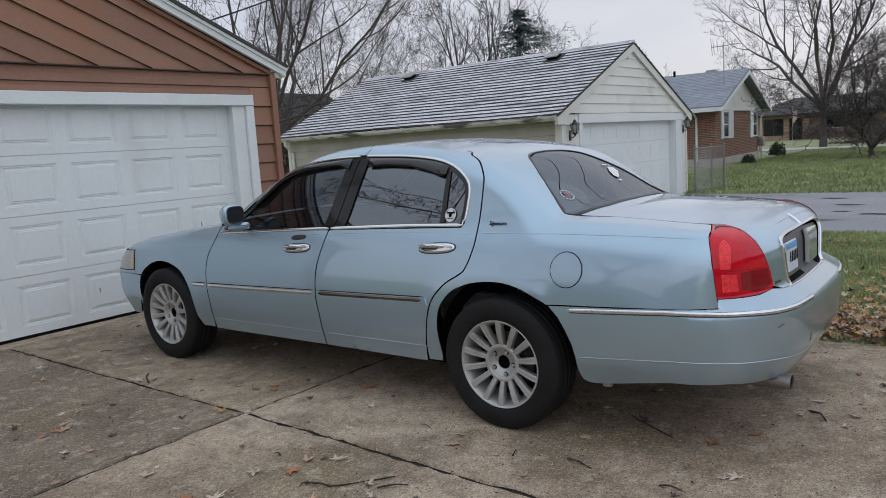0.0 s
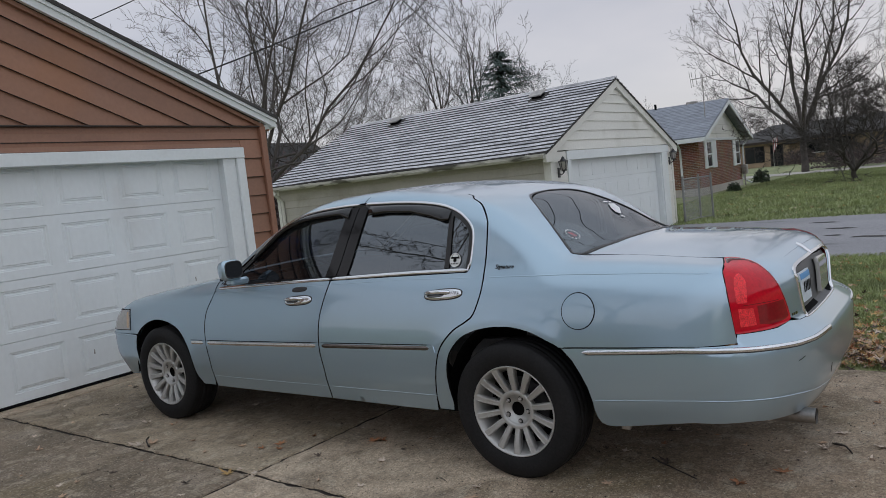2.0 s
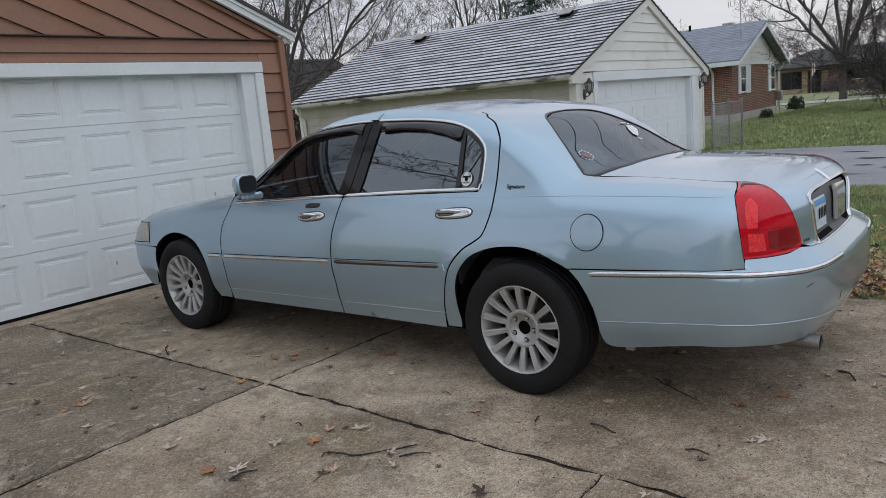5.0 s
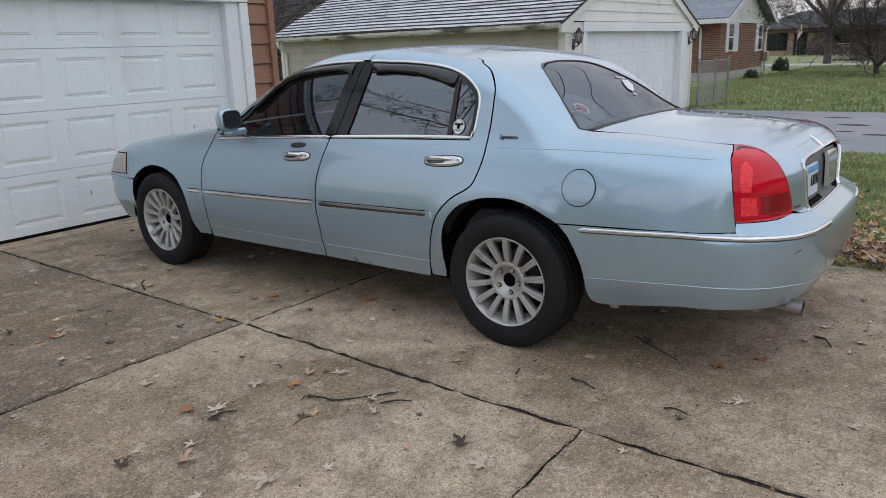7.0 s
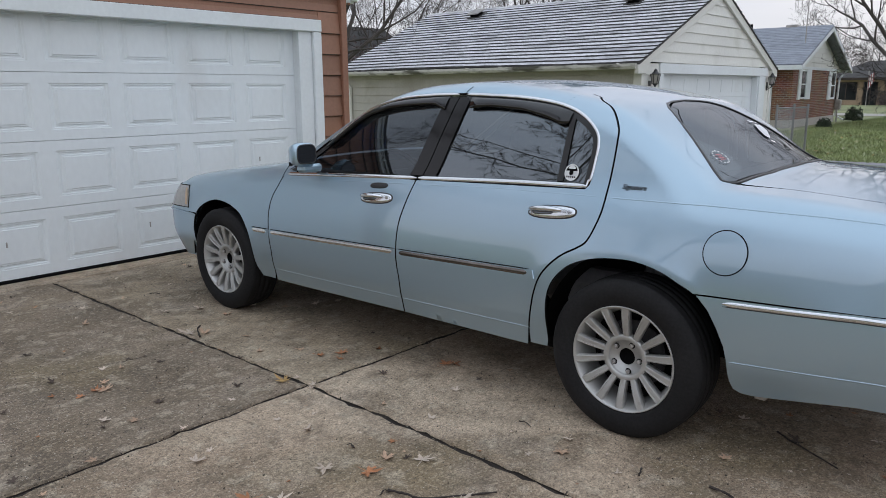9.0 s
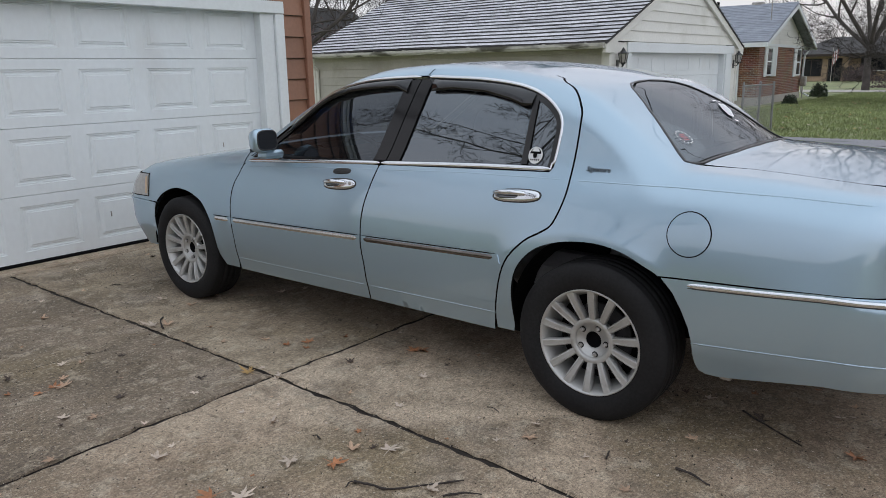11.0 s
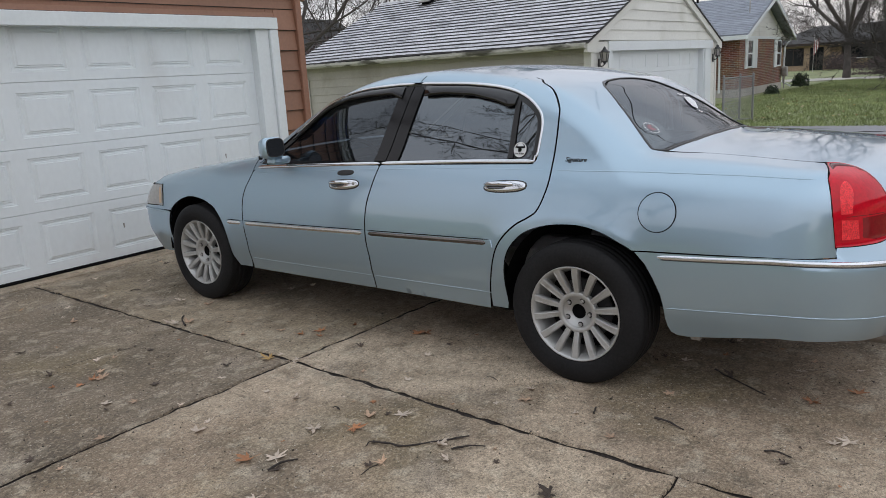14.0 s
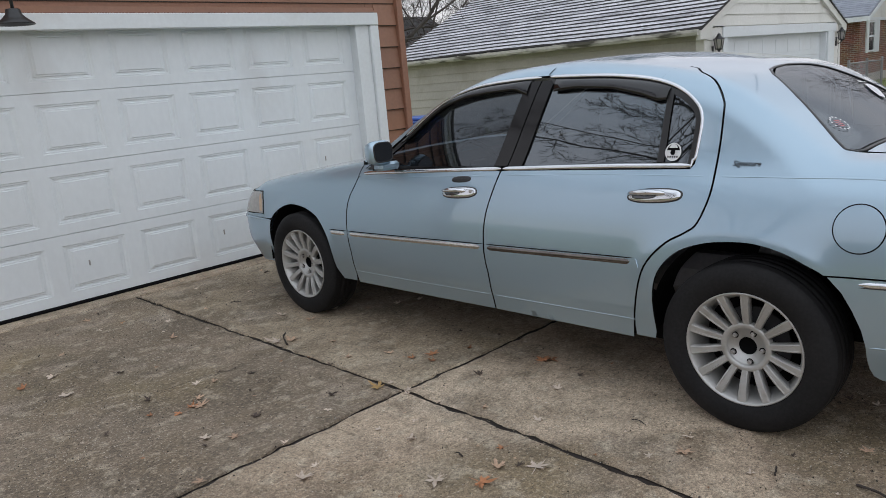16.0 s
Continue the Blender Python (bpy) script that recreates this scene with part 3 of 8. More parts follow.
for s in (1, -1):
    roof_o = [(GC, peak_z - 0.035), (GC + s * (EAVE_X - GC), EAVE_Z - 0.035), (GC + s * (EAVE_X - GC + 0.02), EAVE_Z - 0.005), (GC, peak_z + 0.005)]
    part("roof", prism(roof_o if s > 0 else roof_o[::-1], 4.665, 11.3), "dark_shingle", garage, "dark shingle roof")
    ex = EAVE_X - GC
    rake = [(GC, peak_z - 0.035), (GC + s * ex, EAVE_Z - 0.035), (GC + s * ex, EAVE_Z - 0.135), (GC, peak_z - 0.145)]
    part("rake_board", prism(rake if s > 0 else rake[::-1], 4.700, 4.745), "white", garage, "white rake board")
    rake2 = [(GC, peak_z - 0.037), (GC + s * (ex + 0.005), EAVE_Z - 0.037), (GC + s * (ex + 0.005), EAVE_Z - 0.073), (GC, peak_z - 0.075)]
    part("rake_moulding", prism(rake2 if s > 0 else rake2[::-1], 4.680, 4.700), "white", garage)
    under = [(GC, peak_z - 0.147), (GC + s * (ex - 0.06), EAVE_Z - 0.112 - 0.012), (GC + s * (ex - 0.06), EAVE_Z - 0.165), (GC, peak_z - 0.19)]
    part("rake_shadow_board", prism(under if s > 0 else under[::-1], 4.755, 4.80), "brown", garage)
    part("eave_soffit", cbox(*sorted((GC + s * (HALF - 0.01), GC + s * (ex - 0.005))), 4.75, 11.2, EAVE_Z - 0.15, EAVE_Z - 0.09, 0.01), "white", garage)
    part("eave_return", cbox(*sorted((GC + s * (ex - 0.07), GC + s * (ex - 0.004))), 4.705, 4.76, EAVE_Z - 0.13, EAVE_Z - 0.04, 0.006), "white", garage)
    part("corner_post", cbox(*sorted((GC + s * (HALF - 0.075), GC + s * (HALF + 0.004))), 4.742, 4.83, 0.02, 2.40, 0.006), "brown_trim", garage, "brown corner post")


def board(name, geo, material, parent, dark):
    """A siding board whose underside is coloured dark, for the shade below its lap."""
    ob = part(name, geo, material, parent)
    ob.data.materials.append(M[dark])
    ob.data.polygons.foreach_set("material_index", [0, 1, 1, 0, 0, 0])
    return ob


def lap(x0, x1, z0, z1, y=4.80, t=0.028):
    """One siding board, its foot standing proud of the board below."""
    return [(x0, y, z1), (x1, y, z1), (x1, y, z0), (x0, y, z0), (x0, y - 0.004, z1), (x1, y - 0.004, z1), (x1, y - t, z0 + 0.006), (x0, y - t, z0 + 0.006), (x1, y - t + 0.004, z0), (x0, y - t + 0.004, z0)], \
        [[4, 7, 6, 5], [7, 9, 8, 6], [9, 3, 2, 8], [0, 4, 5, 1], [4, 0, 3, 9, 7], [5, 6, 8, 2, 1]]


P0 = 0.212
rows = [2.042 - P0 * k for k in range(0, 10)]
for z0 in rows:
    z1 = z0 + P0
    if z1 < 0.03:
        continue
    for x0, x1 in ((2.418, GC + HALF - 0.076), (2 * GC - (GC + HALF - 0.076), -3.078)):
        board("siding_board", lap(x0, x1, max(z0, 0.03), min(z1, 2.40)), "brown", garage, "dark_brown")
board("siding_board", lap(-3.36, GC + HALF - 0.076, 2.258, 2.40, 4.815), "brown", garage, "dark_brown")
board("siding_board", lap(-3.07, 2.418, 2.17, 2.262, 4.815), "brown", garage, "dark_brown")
part("drip_flashing", join(cbox(GC - HALF, GC + HALF, 4.757, 4.80, 2.398, 2.412, 0.003)), "dark_brown", garage)
# slanting boards of the gable, laid along the roof slope
ang = math.atan(SL)
for s in (1, -1):
    for k in range(0, 17):
        d0, d1 = max(0.0, 0.146 + 0.2085 * (k - 1)), 0.146 + 0.2085 * k
        # band between two lines parallel to the roof, counted down from the roof
        top_c = peak_z - 0.17 - d0 / math.cos(ang)
        low_c = peak_z - 0.17 - d1 / math.cos(ang)
        if top_c < 2.42:
            break
        xa = min((top_c - 2.414) / SL, HALF - 0.08)
        xb = min((low_c - 2.414) / SL, HALF - 0.08)
        if xa <= 0:
            continue
        xb0 = max(xb, 0.0)
        zl = lambda x: max(2.414, low_c - SL * x)
        poly = [(0, top_c), (xa, top_c - SL * xa)] + ([(xa, zl(xa))] if xa > xb + 1e-6 and top_c - SL * xa > zl(xa) + 1e-4 else []) + ([(xb, zl(xb))] if xb > 0 else []) + [(0, zl(0))]
        vs = [(GC + s * x, 4.80 - (0.004 if i < 2 else 0.030), z) for i, (x, z) in enumerate(poly)]
        back = [(GC + s * x, 4.802, z) for x, z in poly]
        n = len(poly)
        fs = [list(range(n)) if s < 0 else list(range(n))[::-1]] + [[i, (i + 1) % n, n + (i + 1) % n, n + i] for i in range(n)]
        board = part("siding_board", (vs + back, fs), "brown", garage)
        # edge faces in dark brown: the shade under each lap, set as colour
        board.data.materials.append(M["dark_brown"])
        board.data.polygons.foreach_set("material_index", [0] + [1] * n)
# casing and door
part("door_casing", cbox(2.310, 2.418, 4.742, 4.80, 0.0, 2.046, 0.006), "white", garage, "white door casing")
part("door_casing", cbox(-3.078, -2.970, 4.742, 4.80, 0.0, 2.046, 0.006), "white", garage)
part("door_head", cbox(-3.078, 2.420, 4.738, 4.80, 2.050, 2.168, 0.006), "white", garage, "white door head")
part("door_jamb", cbox(2.140, 2.308, 4.775, 4.93, 0.0, 2.10, 0.004), "white", garage)
part("door_jamb", cbox(-2.968, -2.800, 4.775, 4.93, 0.0, 2.10, 0.004), "white", garage)
part("door_header", cbox(-2.97, 2.31, 4.79, 4.93, 2.060, 2.13, 0.004), "white", garage)
DOOR_Y = 4.872
gdoor = part("garage_door", cbox(-2.85, 2.19, DOOR_Y + 0.019, DOOR_Y + 0.05, 0.02, 2.13, 0.003), "door_white", garage, "white sectional garage door with raised panels")


def door_section(z0, z1):
    """One section with its eight pressed panels."""
    vs, fs = [], []

    def quadring(a, b):
        for i in range(4):
            fs.append([a + i, a + (i + 1) % 4, b + (i + 1) % 4, b + i])

    def rect(x0, x1, za, zb, y):
        o = len(vs)
        vs.extend([(x0, y, za), (x1, y, za), (x1, y, zb), (x0, y, zb)])
        return o
    left = -2.845
    w = 0.6105
    for c in range(-1, 8):
        xa, xb = 2.125 - w * (c + 1), 2.125 - w * c
        if c == -1:
            xa, xb = 2.125, 2.19
        if c == 7:
            xa = -2.85
        if c == -1:
            rect(xa, xb, z0 + 0.0025, z1 - 0.0025, DOOR_Y)
            fs.append([len(vs) - 4, len(vs) - 3, len(vs) - 2, len(vs) - 1])
            continue
        cx = 2.125 - w * (c + 0.5) - 0.03
        cell = rect(xa, xb, z0 + 0.0025, z1 - 0.0025, DOOR_Y)
        # two shallow steps down into a groove, and two up again to the field
        last = cell
        for m, n_, y in ((0.0, 0.0, 0.0), (0.004, 0.014, 0.007), (0.016, 0.018, 0.007), (0.020, 0.032, 0.014), (0.034, 0.038, 0.014), (0.038, 0.052, 0.007), (0.050, 0.056, 0.007), (0.054, 0.070, 0.0)):
            e = rect(cx - 0.243 + n_, cx + 0.243 - n_, z0 + 0.082 + m, z1 - 0.084 - m, DOOR_Y + y)
            quadring(last, e)
            last = e
        fs.append([e, e + 1, e + 2, e + 3])
    o = len(vs)
    vs.extend([(-2.85, DOOR_Y, z0 + 0.0025), (2.19, DOOR_Y, z0 + 0.0025), (2.19, DOOR_Y + 0.014, z0), (-2.85, DOOR_Y + 0.014, z0), (-2.85, DOOR_Y, z1 - 0.0025), (2.19, DOOR_Y, z1 - 0.0025), (2.19, DOOR_Y + 0.014, z1), (-2.85, DOOR_Y + 0.014, z1)])
    fs.extend([[o, o + 3, o + 2, o + 1], [o + 4, o + 5, o + 6, o + 7]])
    return vs, fs


for k in range(4):
    bm = bmesh.new()
    me = mesh_of("door_section", *door_section(0.025 + 0.5305 * k, 0.025 + 0.5305 * (k + 1)))
    bm.from_mesh(me)
    bmesh.ops.remove_doubles(bm, verts=bm.verts[:], dist=0.0008)
    part("door_section", bm, "door_white", gdoor)
part("bottom_seal", cbox(-2.80, 2.15, DOOR_Y - 0.012, DOOR_Y + 0.03, 0.0, 0.024, 0.006), "gap", gdoor, "black rubber seal")
for x, z in ((0.46, 0.305), (1.665, 0.80), (-0.72, 0.305)):
    part("door_slot", cbox(x - 0.006, x + 0.006, DOOR_Y - 0.006, DOOR_Y + 0.004, z - 0.022, z + 0.022, 0.003), "steel", gdoor, "small grey slot")
# barn lamp over the door
lamp_ = thing("barn_lamp", (-1.05, 4.40, 2.06), "black gooseneck barn lamp on the garage front", "wall lamp")
part("shade", lathe([(2.155, 0.035), (2.150, 0.045), (2.120, 0.050), (2.085, 0.085), (2.062, 0.118), (2.055, 0.120), (2.058, 0.112), (2.10, 0.04)], 32, "z", (-1.05, 4.40, 0)), "black_plastic", lamp_, "black metal shade", smooth=True)
part("arm", tube([(-1.05, 4.40, 2.14), (-1.05, 4.40, 2.26), (-1.05, 4.43, 2.31), (-1.05, 4.50, 2.335), (-1.05, 4.60, 2.33), (-1.05, 4.79, 2.30)], 0.011, 8), "black_plastic", lamp_, smooth=True)
part("back_plate", lathe([(4.785, 0.0005), (4.765, 0.05), (4.79, 0.06)], 20, "y", (-1.05, 0, 2.30)), "black_plastic", lamp_, smooth=True)
part("bulb", lathe([(2.075, 0.0005), (2.075, 0.022), (2.10, 0.026), (2.13, 0.015)], 12, "z", (-1.05, 4.40, 0)), "lens", lamp_, smooth=True)

# ---- neighbour's garage: own axes, x along its front, y into its depth ----
NGX, NGY, NG_TURN, OV = 13.312, 4.817, -2.0, 0.10
ng = thing("neighbour_garage", (NGX, NGY, LOW), "cream lap-sided garage with grey shingle roof and white door", "garage", rz=NG_TURN, local=True)
NW, ND, NE, NS = 3.253, 8.17, 2.119, 0.458
NEX = 3.473
npk = NE + NS * NEX
part("front_wall", join(cbox(-NW, -2.42, 0, 0.14, 0, NE), cbox(2.52, NW, 0, 0.14, 0, NE), cbox(-2.42, 2.52, 0, 0.14, 1.935, NE + 0.02),
                        prism([(-NW, NE + 0.02), (NW, NE + 0.02), (NW - 0.05, NE + 0.08), (0, npk - 0.12), (-NW + 0.05, NE + 0.08)], 0.0, 0.14)), "cream_trim", ng)
part("side_wall", cbox(-NW + 0.02, -NW + 0.14, 0.14, ND, 0, NE + 0.02), "cream_trim", ng)
part("side_wall", cbox(NW - 0.14, NW - 0.02, 0.14, ND, 0, NE + 0.02), "cream_trim", ng)
part("back_wall", join(cbox(-NW, NW, ND, ND + 0.1, 0, NE), prism([(-NW, NE), (NW, NE), (0, npk - 0.12)], ND, ND + 0.1)), "cream_trim", ng)
# side boards take a darker, greyer cream than the front
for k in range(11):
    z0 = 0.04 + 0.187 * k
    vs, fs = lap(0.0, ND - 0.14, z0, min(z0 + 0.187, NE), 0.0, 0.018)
    part("siding_board", ([(-NW + 0.02 + y, ND - x, z) for x, y, z in vs], fs), "dark_cream", ng)
for k in range(8):
    z0 = NE + 0.02 + 0.20 * k
    hw = min(NW - 0.1, (npk - 0.16 - z0) / NS)
    hw1 = min(NW - 0.1, max(0.02, (npk - 0.16 - z0 - 0.20) / NS))
    if hw < 0.15:
        break
    vs = [(-hw, -0.026, z0), (hw, -0.026, z0), (hw1, -0.004, z0 + 0.2), (-hw1, -0.004, z0 + 0.2), (-hw, 0.0, z0), (hw, 0.0, z0), (hw1, 0.0, z0 + 0.2), (-hw1, 0.0, z0 + 0.2)]
    part("siding_board", (vs, [[0, 1, 2, 3], [0, 4, 5, 1], [1, 5, 6, 2], [2, 6, 7, 3], [3, 7, 4, 0]]), "cream", ng)
for k in range(11):
    z0 = 0.03 + 0.187 * k
    for x0, x1 in ((-NW + 0.09, -2.565), (2.885, NW - 0.09)):
        part("siding_board", lap(x0, x1, z0, min(z0 + 0.187, NE + 0.05), 0.0, 0.016), "cream", ng)
for s in (1, -1):
    part("corner_board", cbox(*sorted((s * (NW - 0.09), s * (NW + 0.012))), -0.03, 0.10, 0, NE + 0.05, 0.006), "cream_trim", ng)
    rk = [(0, npk - 0.03), (s * NEX, NE - 0.03), (s * NEX, NE - 0.19), (0, npk - 0.21)]
    part("rake_board", prism(rk if s > 0 else rk[::-1], -OV + 0.022, -0.034), "cream_trim", ng, "pale rake board")
    sf = [(0, npk - 0.17), (s * (NEX - 0.02), NE - 0.17), (s * (NEX - 0.02), NE - 0.19), (0, npk - 0.19)]
    part("rake_soffit", prism(sf if s > 0 else sf[::-1], -0.033, 0.02), "cream_trim", ng)
    rf = [(0, npk - 0.03), (s * (NEX + 0.02), NE - 0.04), (s * (NEX + 0.02), NE - 0.016), (0, npk - 0.004)]
    part("roof_deck", prism(rf if s > 0 else rf[::-1], -OV, ND + 0.2), "dark_shingle", ng)
# shingle courses on the visible slope, each lapping the next
slope_l = math.hypot(NEX, NS * NEX)
nc = 21
for k in range(nc):
    a, b = k / nc, (k + 1) / nc
    for s in (-1, 1):
        xa, za = s * NEX * (1 - a) * 1.004, NE + NS * NEX * a
        xb, zb = s * NEX * (1 - b), NE + NS * NEX * b
        vs, fs = [], []
        segs = 40 if s < 0 else 6
        wob = random.Random(k)
        for i in range(segs + 1):
            y = -OV + 0.008 + (ND + 0.30) * i / segs
            j = wob.uniform(-0.004, 0.004)
            sag = -0.012 * math.sin(i / segs * 7.0 + 0.4) * (1 - a)
            vs += [(xa - s * 0.0, y, za - 0.006 + sag), (xa, y, za + 0.028 + j + sag), (xb, y, zb + 0.004 + sag)]
            if i:
                o = 3 * (i - 1)
                fs += [[o, o + 1, o + 4, o + 3], [o + 1, o + 2, o + 5, o + 4]]
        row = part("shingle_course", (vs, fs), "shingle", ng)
        # butt faces coloured dark to draw the shadow line below each course
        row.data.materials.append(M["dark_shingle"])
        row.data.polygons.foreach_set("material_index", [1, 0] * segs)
part("ridge_cap", tube([(0, -OV, npk + 0.005), (0, ND + 0.21, npk + 0.005)], 0.04, 8), "shingle", ng)
# gutter
gp = [(-NEX + 0.0, NE - 0.02), (-NEX - 0.10, NE - 0.02), (-NEX - 0.10, NE - 0.07), (-NEX - 0.075, NE - 0.115), (-NEX + 0.0, NE - 0.12)]
part("gutter", prism(gp, -0.05, ND + 0.15), "gutter", ng, "weathered gutter stained with moss")
for y in np.arange(0.3, ND, 0.9):
    part("gutter_bracket", cbox(-NEX - 0.106, -NEX, y, y + 0.03, NE - 0.035, NE - 0.01, 0.003), "gutter", ng)
part("eave_soffit", cbox(-NEX, -NW + 0.03, -0.03, ND, NE - 0.10, NE - 0.06, 0.004), "cream_trim", ng)
part("eave_soffit", cbox(NW - 0.03, NEX, -0.03, ND, NE - 0.10, NE - 0.06, 0.004), "cream_trim", ng)
part("eave_return", cbox(-NEX - 0.02, -NW + 0.08, -OV + 0.02, 0.0, NE - 0.20, NE - 0.02, 0.01), "cream_trim", ng)
part("eave_return", cbox(NW - 0.08, NEX + 0.02, -OV + 0.02, 0.0, NE - 0.20, NE - 0.02, 0.01), "cream_trim", ng)
part("downspout", join(tube([(-NEX - 0.05, ND - 0.15, NE - 0.10), (-NEX - 0.05, ND - 0.15, NE - 0.20), (-NW - 0.04, ND - 0.15, NE - 0.40), (-NW - 0.04, ND - 0.15, 0.05)], 0.04, 8)), "cream_trim", ng)
# frieze, casing and door
part("frieze", cbox(-2.56, 2.98, -0.035, 0.0, 1.937, NE + 0.005, 0.006), "white", ng)
part("door_casing", cbox(-2.56, -2.40, -0.035, 0.10, 0, 1.934, 0.006), "white", ng)
part("door_casing", cbox(2.50, 2.88, -0.033, 0.0, 0, 1.934, 0.006), "white", ng)
part("door_casing", cbox(2.46, 2.58, 0.0, 0.16, 0, 1.934, 0.006), "white", ng)
nd = part("garage_door", cbox(-2.47, 2.52, 0.15, 0.19, 0, 1.97, 0.004), "door_white", ng, "white sectional garage door")
for k in range(4):
    geos = [cbox(-2.46, 2.50, 0.135, 0.15, 0.004 + 0.489 * k, 0.489 * (k + 1) - 0.004, 0.004)]
    for c in range(8):
        x = -2.40 + 0.615 * c
        geos.append(cbox(x, x + 0.47, 0.130, 0.136, 0.489 * k + 0.11, 0.489 * k + 0.38, 0.008))
    part("door_section", join(*geos), "door_white", nd)


def lantern(x, y, z):
    """An old carriage lantern on a wall bracket."""
    q = lambda v: z + 0.82 * v
    l = thing("carriage_lantern", (NGX, NGY, LOW), "dark metal carriage lantern on the garage wall", "wall lamp", rz=NG_TURN, group="lanterns beside the neighbour's door", local=True)
    part("cage", join(lathe([(q(-0.13), 0.045), (q(-0.12), 0.055), (q(0.06), 0.085), (q(0.07), 0.092), (q(0.075), 0.08)], 6, "z", (x, y, 0))), "steel", l)
    part("hood", lathe([(q(0.075), 0.098), (q(0.10), 0.07), (q(0.15), 0.03), (q(0.17), 0.035), (q(0.19), 0.01), (q(0.215), 0.0005)], 12, "z", (x, y, 0)), "black_plastic", l, smooth=True)
    for i in range(6):
        a = math.pi / 3 * i
        part("bar", tube([(x + 0.052 * math.cos(a), y + 0.052 * math.sin(a), z - 0.13), (x + 0.09 * math.cos(a), y + 0.09 * math.sin(a), z + 0.075)], 0.007, 5), "black_plastic", l)
    part("base", lathe([(q(-0.20), 0.0005), (q(-0.19), 0.02), (q(-0.15), 0.025), (q(-0.13), 0.06), (q(-0.12), 0.05)], 12, "z", (x, y, 0)), "black_plastic", l, smooth=True)
    part("bracket", tube([(x, y, z - 0.16), (x, y + 0.06, z - 0.20), (x, 0.0, z - 0.16)], 0.010, 6), "black_plastic", l)
    part("back_plate", cbox(x - 0.04, x + 0.04, -0.03, 0.0, z - 0.25, z - 0.05, 0.008), "black_plastic", l)


lantern(-2.932, -0.13, 1.85)
lantern(3.04, -0.13, 1.85)
for x, y in ((-0.42, 1.72), (-0.42, 6.25)):
    v = thing("roof_vent", (NGX, NGY, LOW), "dark metal box vent near the ridge", "roof vent", rz=NG_TURN, group="vents on the neighbour's roof", local=True)
    z = npk + NS * x
    m = Matrix.Translation((x, y, z)) @ pose(0, 0, 0, 0, math.degrees(math.atan(-NS)), 0)
    part("flange", moved(cbox(-0.2, 0.2, -0.2, 0.2, 0.0, 0.03, 0.004), m), "dark_shingle", v)
    part("throat", moved(cbox(-0.11, 0.11, -0.13, 0.13, 0.02, 0.12, 0.01), m), "gap", v)
    part("hood", moved(cbox(-0.19, 0.17, -0.18, 0.18, 0.11, 0.145, 0.015), m), "steel", v)

# ---- brick house beyond ----
BX, BY, BW = 30.58, 8.19, 8.15
house = thing("brick_house", (BX, BY, LOW), "red brick house with a pale sided gable and grey roof", "house", rz=1.8, local=True)
BE, BD = 2.50, 7.0
bpk = 4.30
BM, B_SL = BW / 2, (bpk - BE) / (BW / 2 + 0.8)
part("wall", join(cbox(0, BW, 0, 0.2, 0.33, BE), cbox(0, 0.2, 0.2, BD, 0.33, BE), cbox(BW - 0.2, BW, 0.2, BD, 0.33, BE), cbox(0.2, BW - 0.2, BD - 0.2, BD, 0.33, BE)), "brick", house, "red brick wall")
part("foundation", join(cbox(-0.02, BW + 0.02, -0.02, 0.2, -0.1, 0.33), cbox(-0.02, 0.2, 0.2, BD, -0.1, 0.33)), "foundation", house, "pale concrete foundation")
part("gable", prism([(-0.45, BE), (BW + 0.45, BE), (BM, bpk - 0.1)], -0.02, 0.2), "cream", house, "pale sided gable")
for k in range(8):
    z0 = BE + 0.04 + 0.22 * k
    hw = (bpk - 0.12 - z0) / B_SL
    hw1 = max(0.05, hw - 0.22 / B_SL)
    if hw < 0.3:
        break
    vs = [(BM - hw, -0.045, z0), (BM + hw, -0.045, z0), (BM + hw1, -0.025, z0 + 0.22), (BM - hw1, -0.025, z0 + 0.22), (BM - hw, -0.02, z0), (BM + hw, -0.02, z0)]
    part("siding_board", (vs, [[0, 1, 2, 3], [0, 4, 5, 1]]), "cream", house)
part("frieze", cbox(-0.4, BW + 0.4, -0.06, 0.0, BE - 0.06, BE + 0.06), "white", house)
for s in (1, -1):
    xe = BM + s * (BM + 0.8)
    rf = [(BM, bpk), (xe, BE + 0.02), (xe, BE + 0.10), (BM, bpk + 0.09)]
    part("roof", prism(rf if s > 0 else rf[::-1], -0.5, BD + 0.4), "house_shingle", house, "grey shingle roof")
    rk = [(BM, bpk), (xe, BE + 0.02), (xe, BE - 0.14), (BM, bpk - 0.17)]
    part("rake_board", prism(rk if s > 0 else rk[::-1], -0.52, -0.47), "white", house, "white rake board")
    part("eave_fascia", cbox(*sorted((xe - s * 0.02, xe + s * 0.05)), -0.5, BD + 0.4, BE - 0.12, BE + 0.06), "white", house)
for k in range(22):
    a = k / 22
    xa, za = BM - (BM + 0.82) * (1 - a), BE + 0.10 + (bpk - BE) * a
    xb, zb = BM - (BM + 0.82) * (1 - a - 1 / 22), BE + 0.10 + (bpk - BE) * (a + 1 / 22)
    part("shingle_course", ([(xa, -0.51, za), (xa, BD + 0.4, za), (xa, BD + 0.4, za + 0.018), (xa, -0.51, za + 0.018), (xb, -0.51, zb + 0.008), (xb, BD + 0.4, zb + 0.008)], [[0, 1, 2, 3], [3, 2, 5, 4]]), "house_shingle", house)


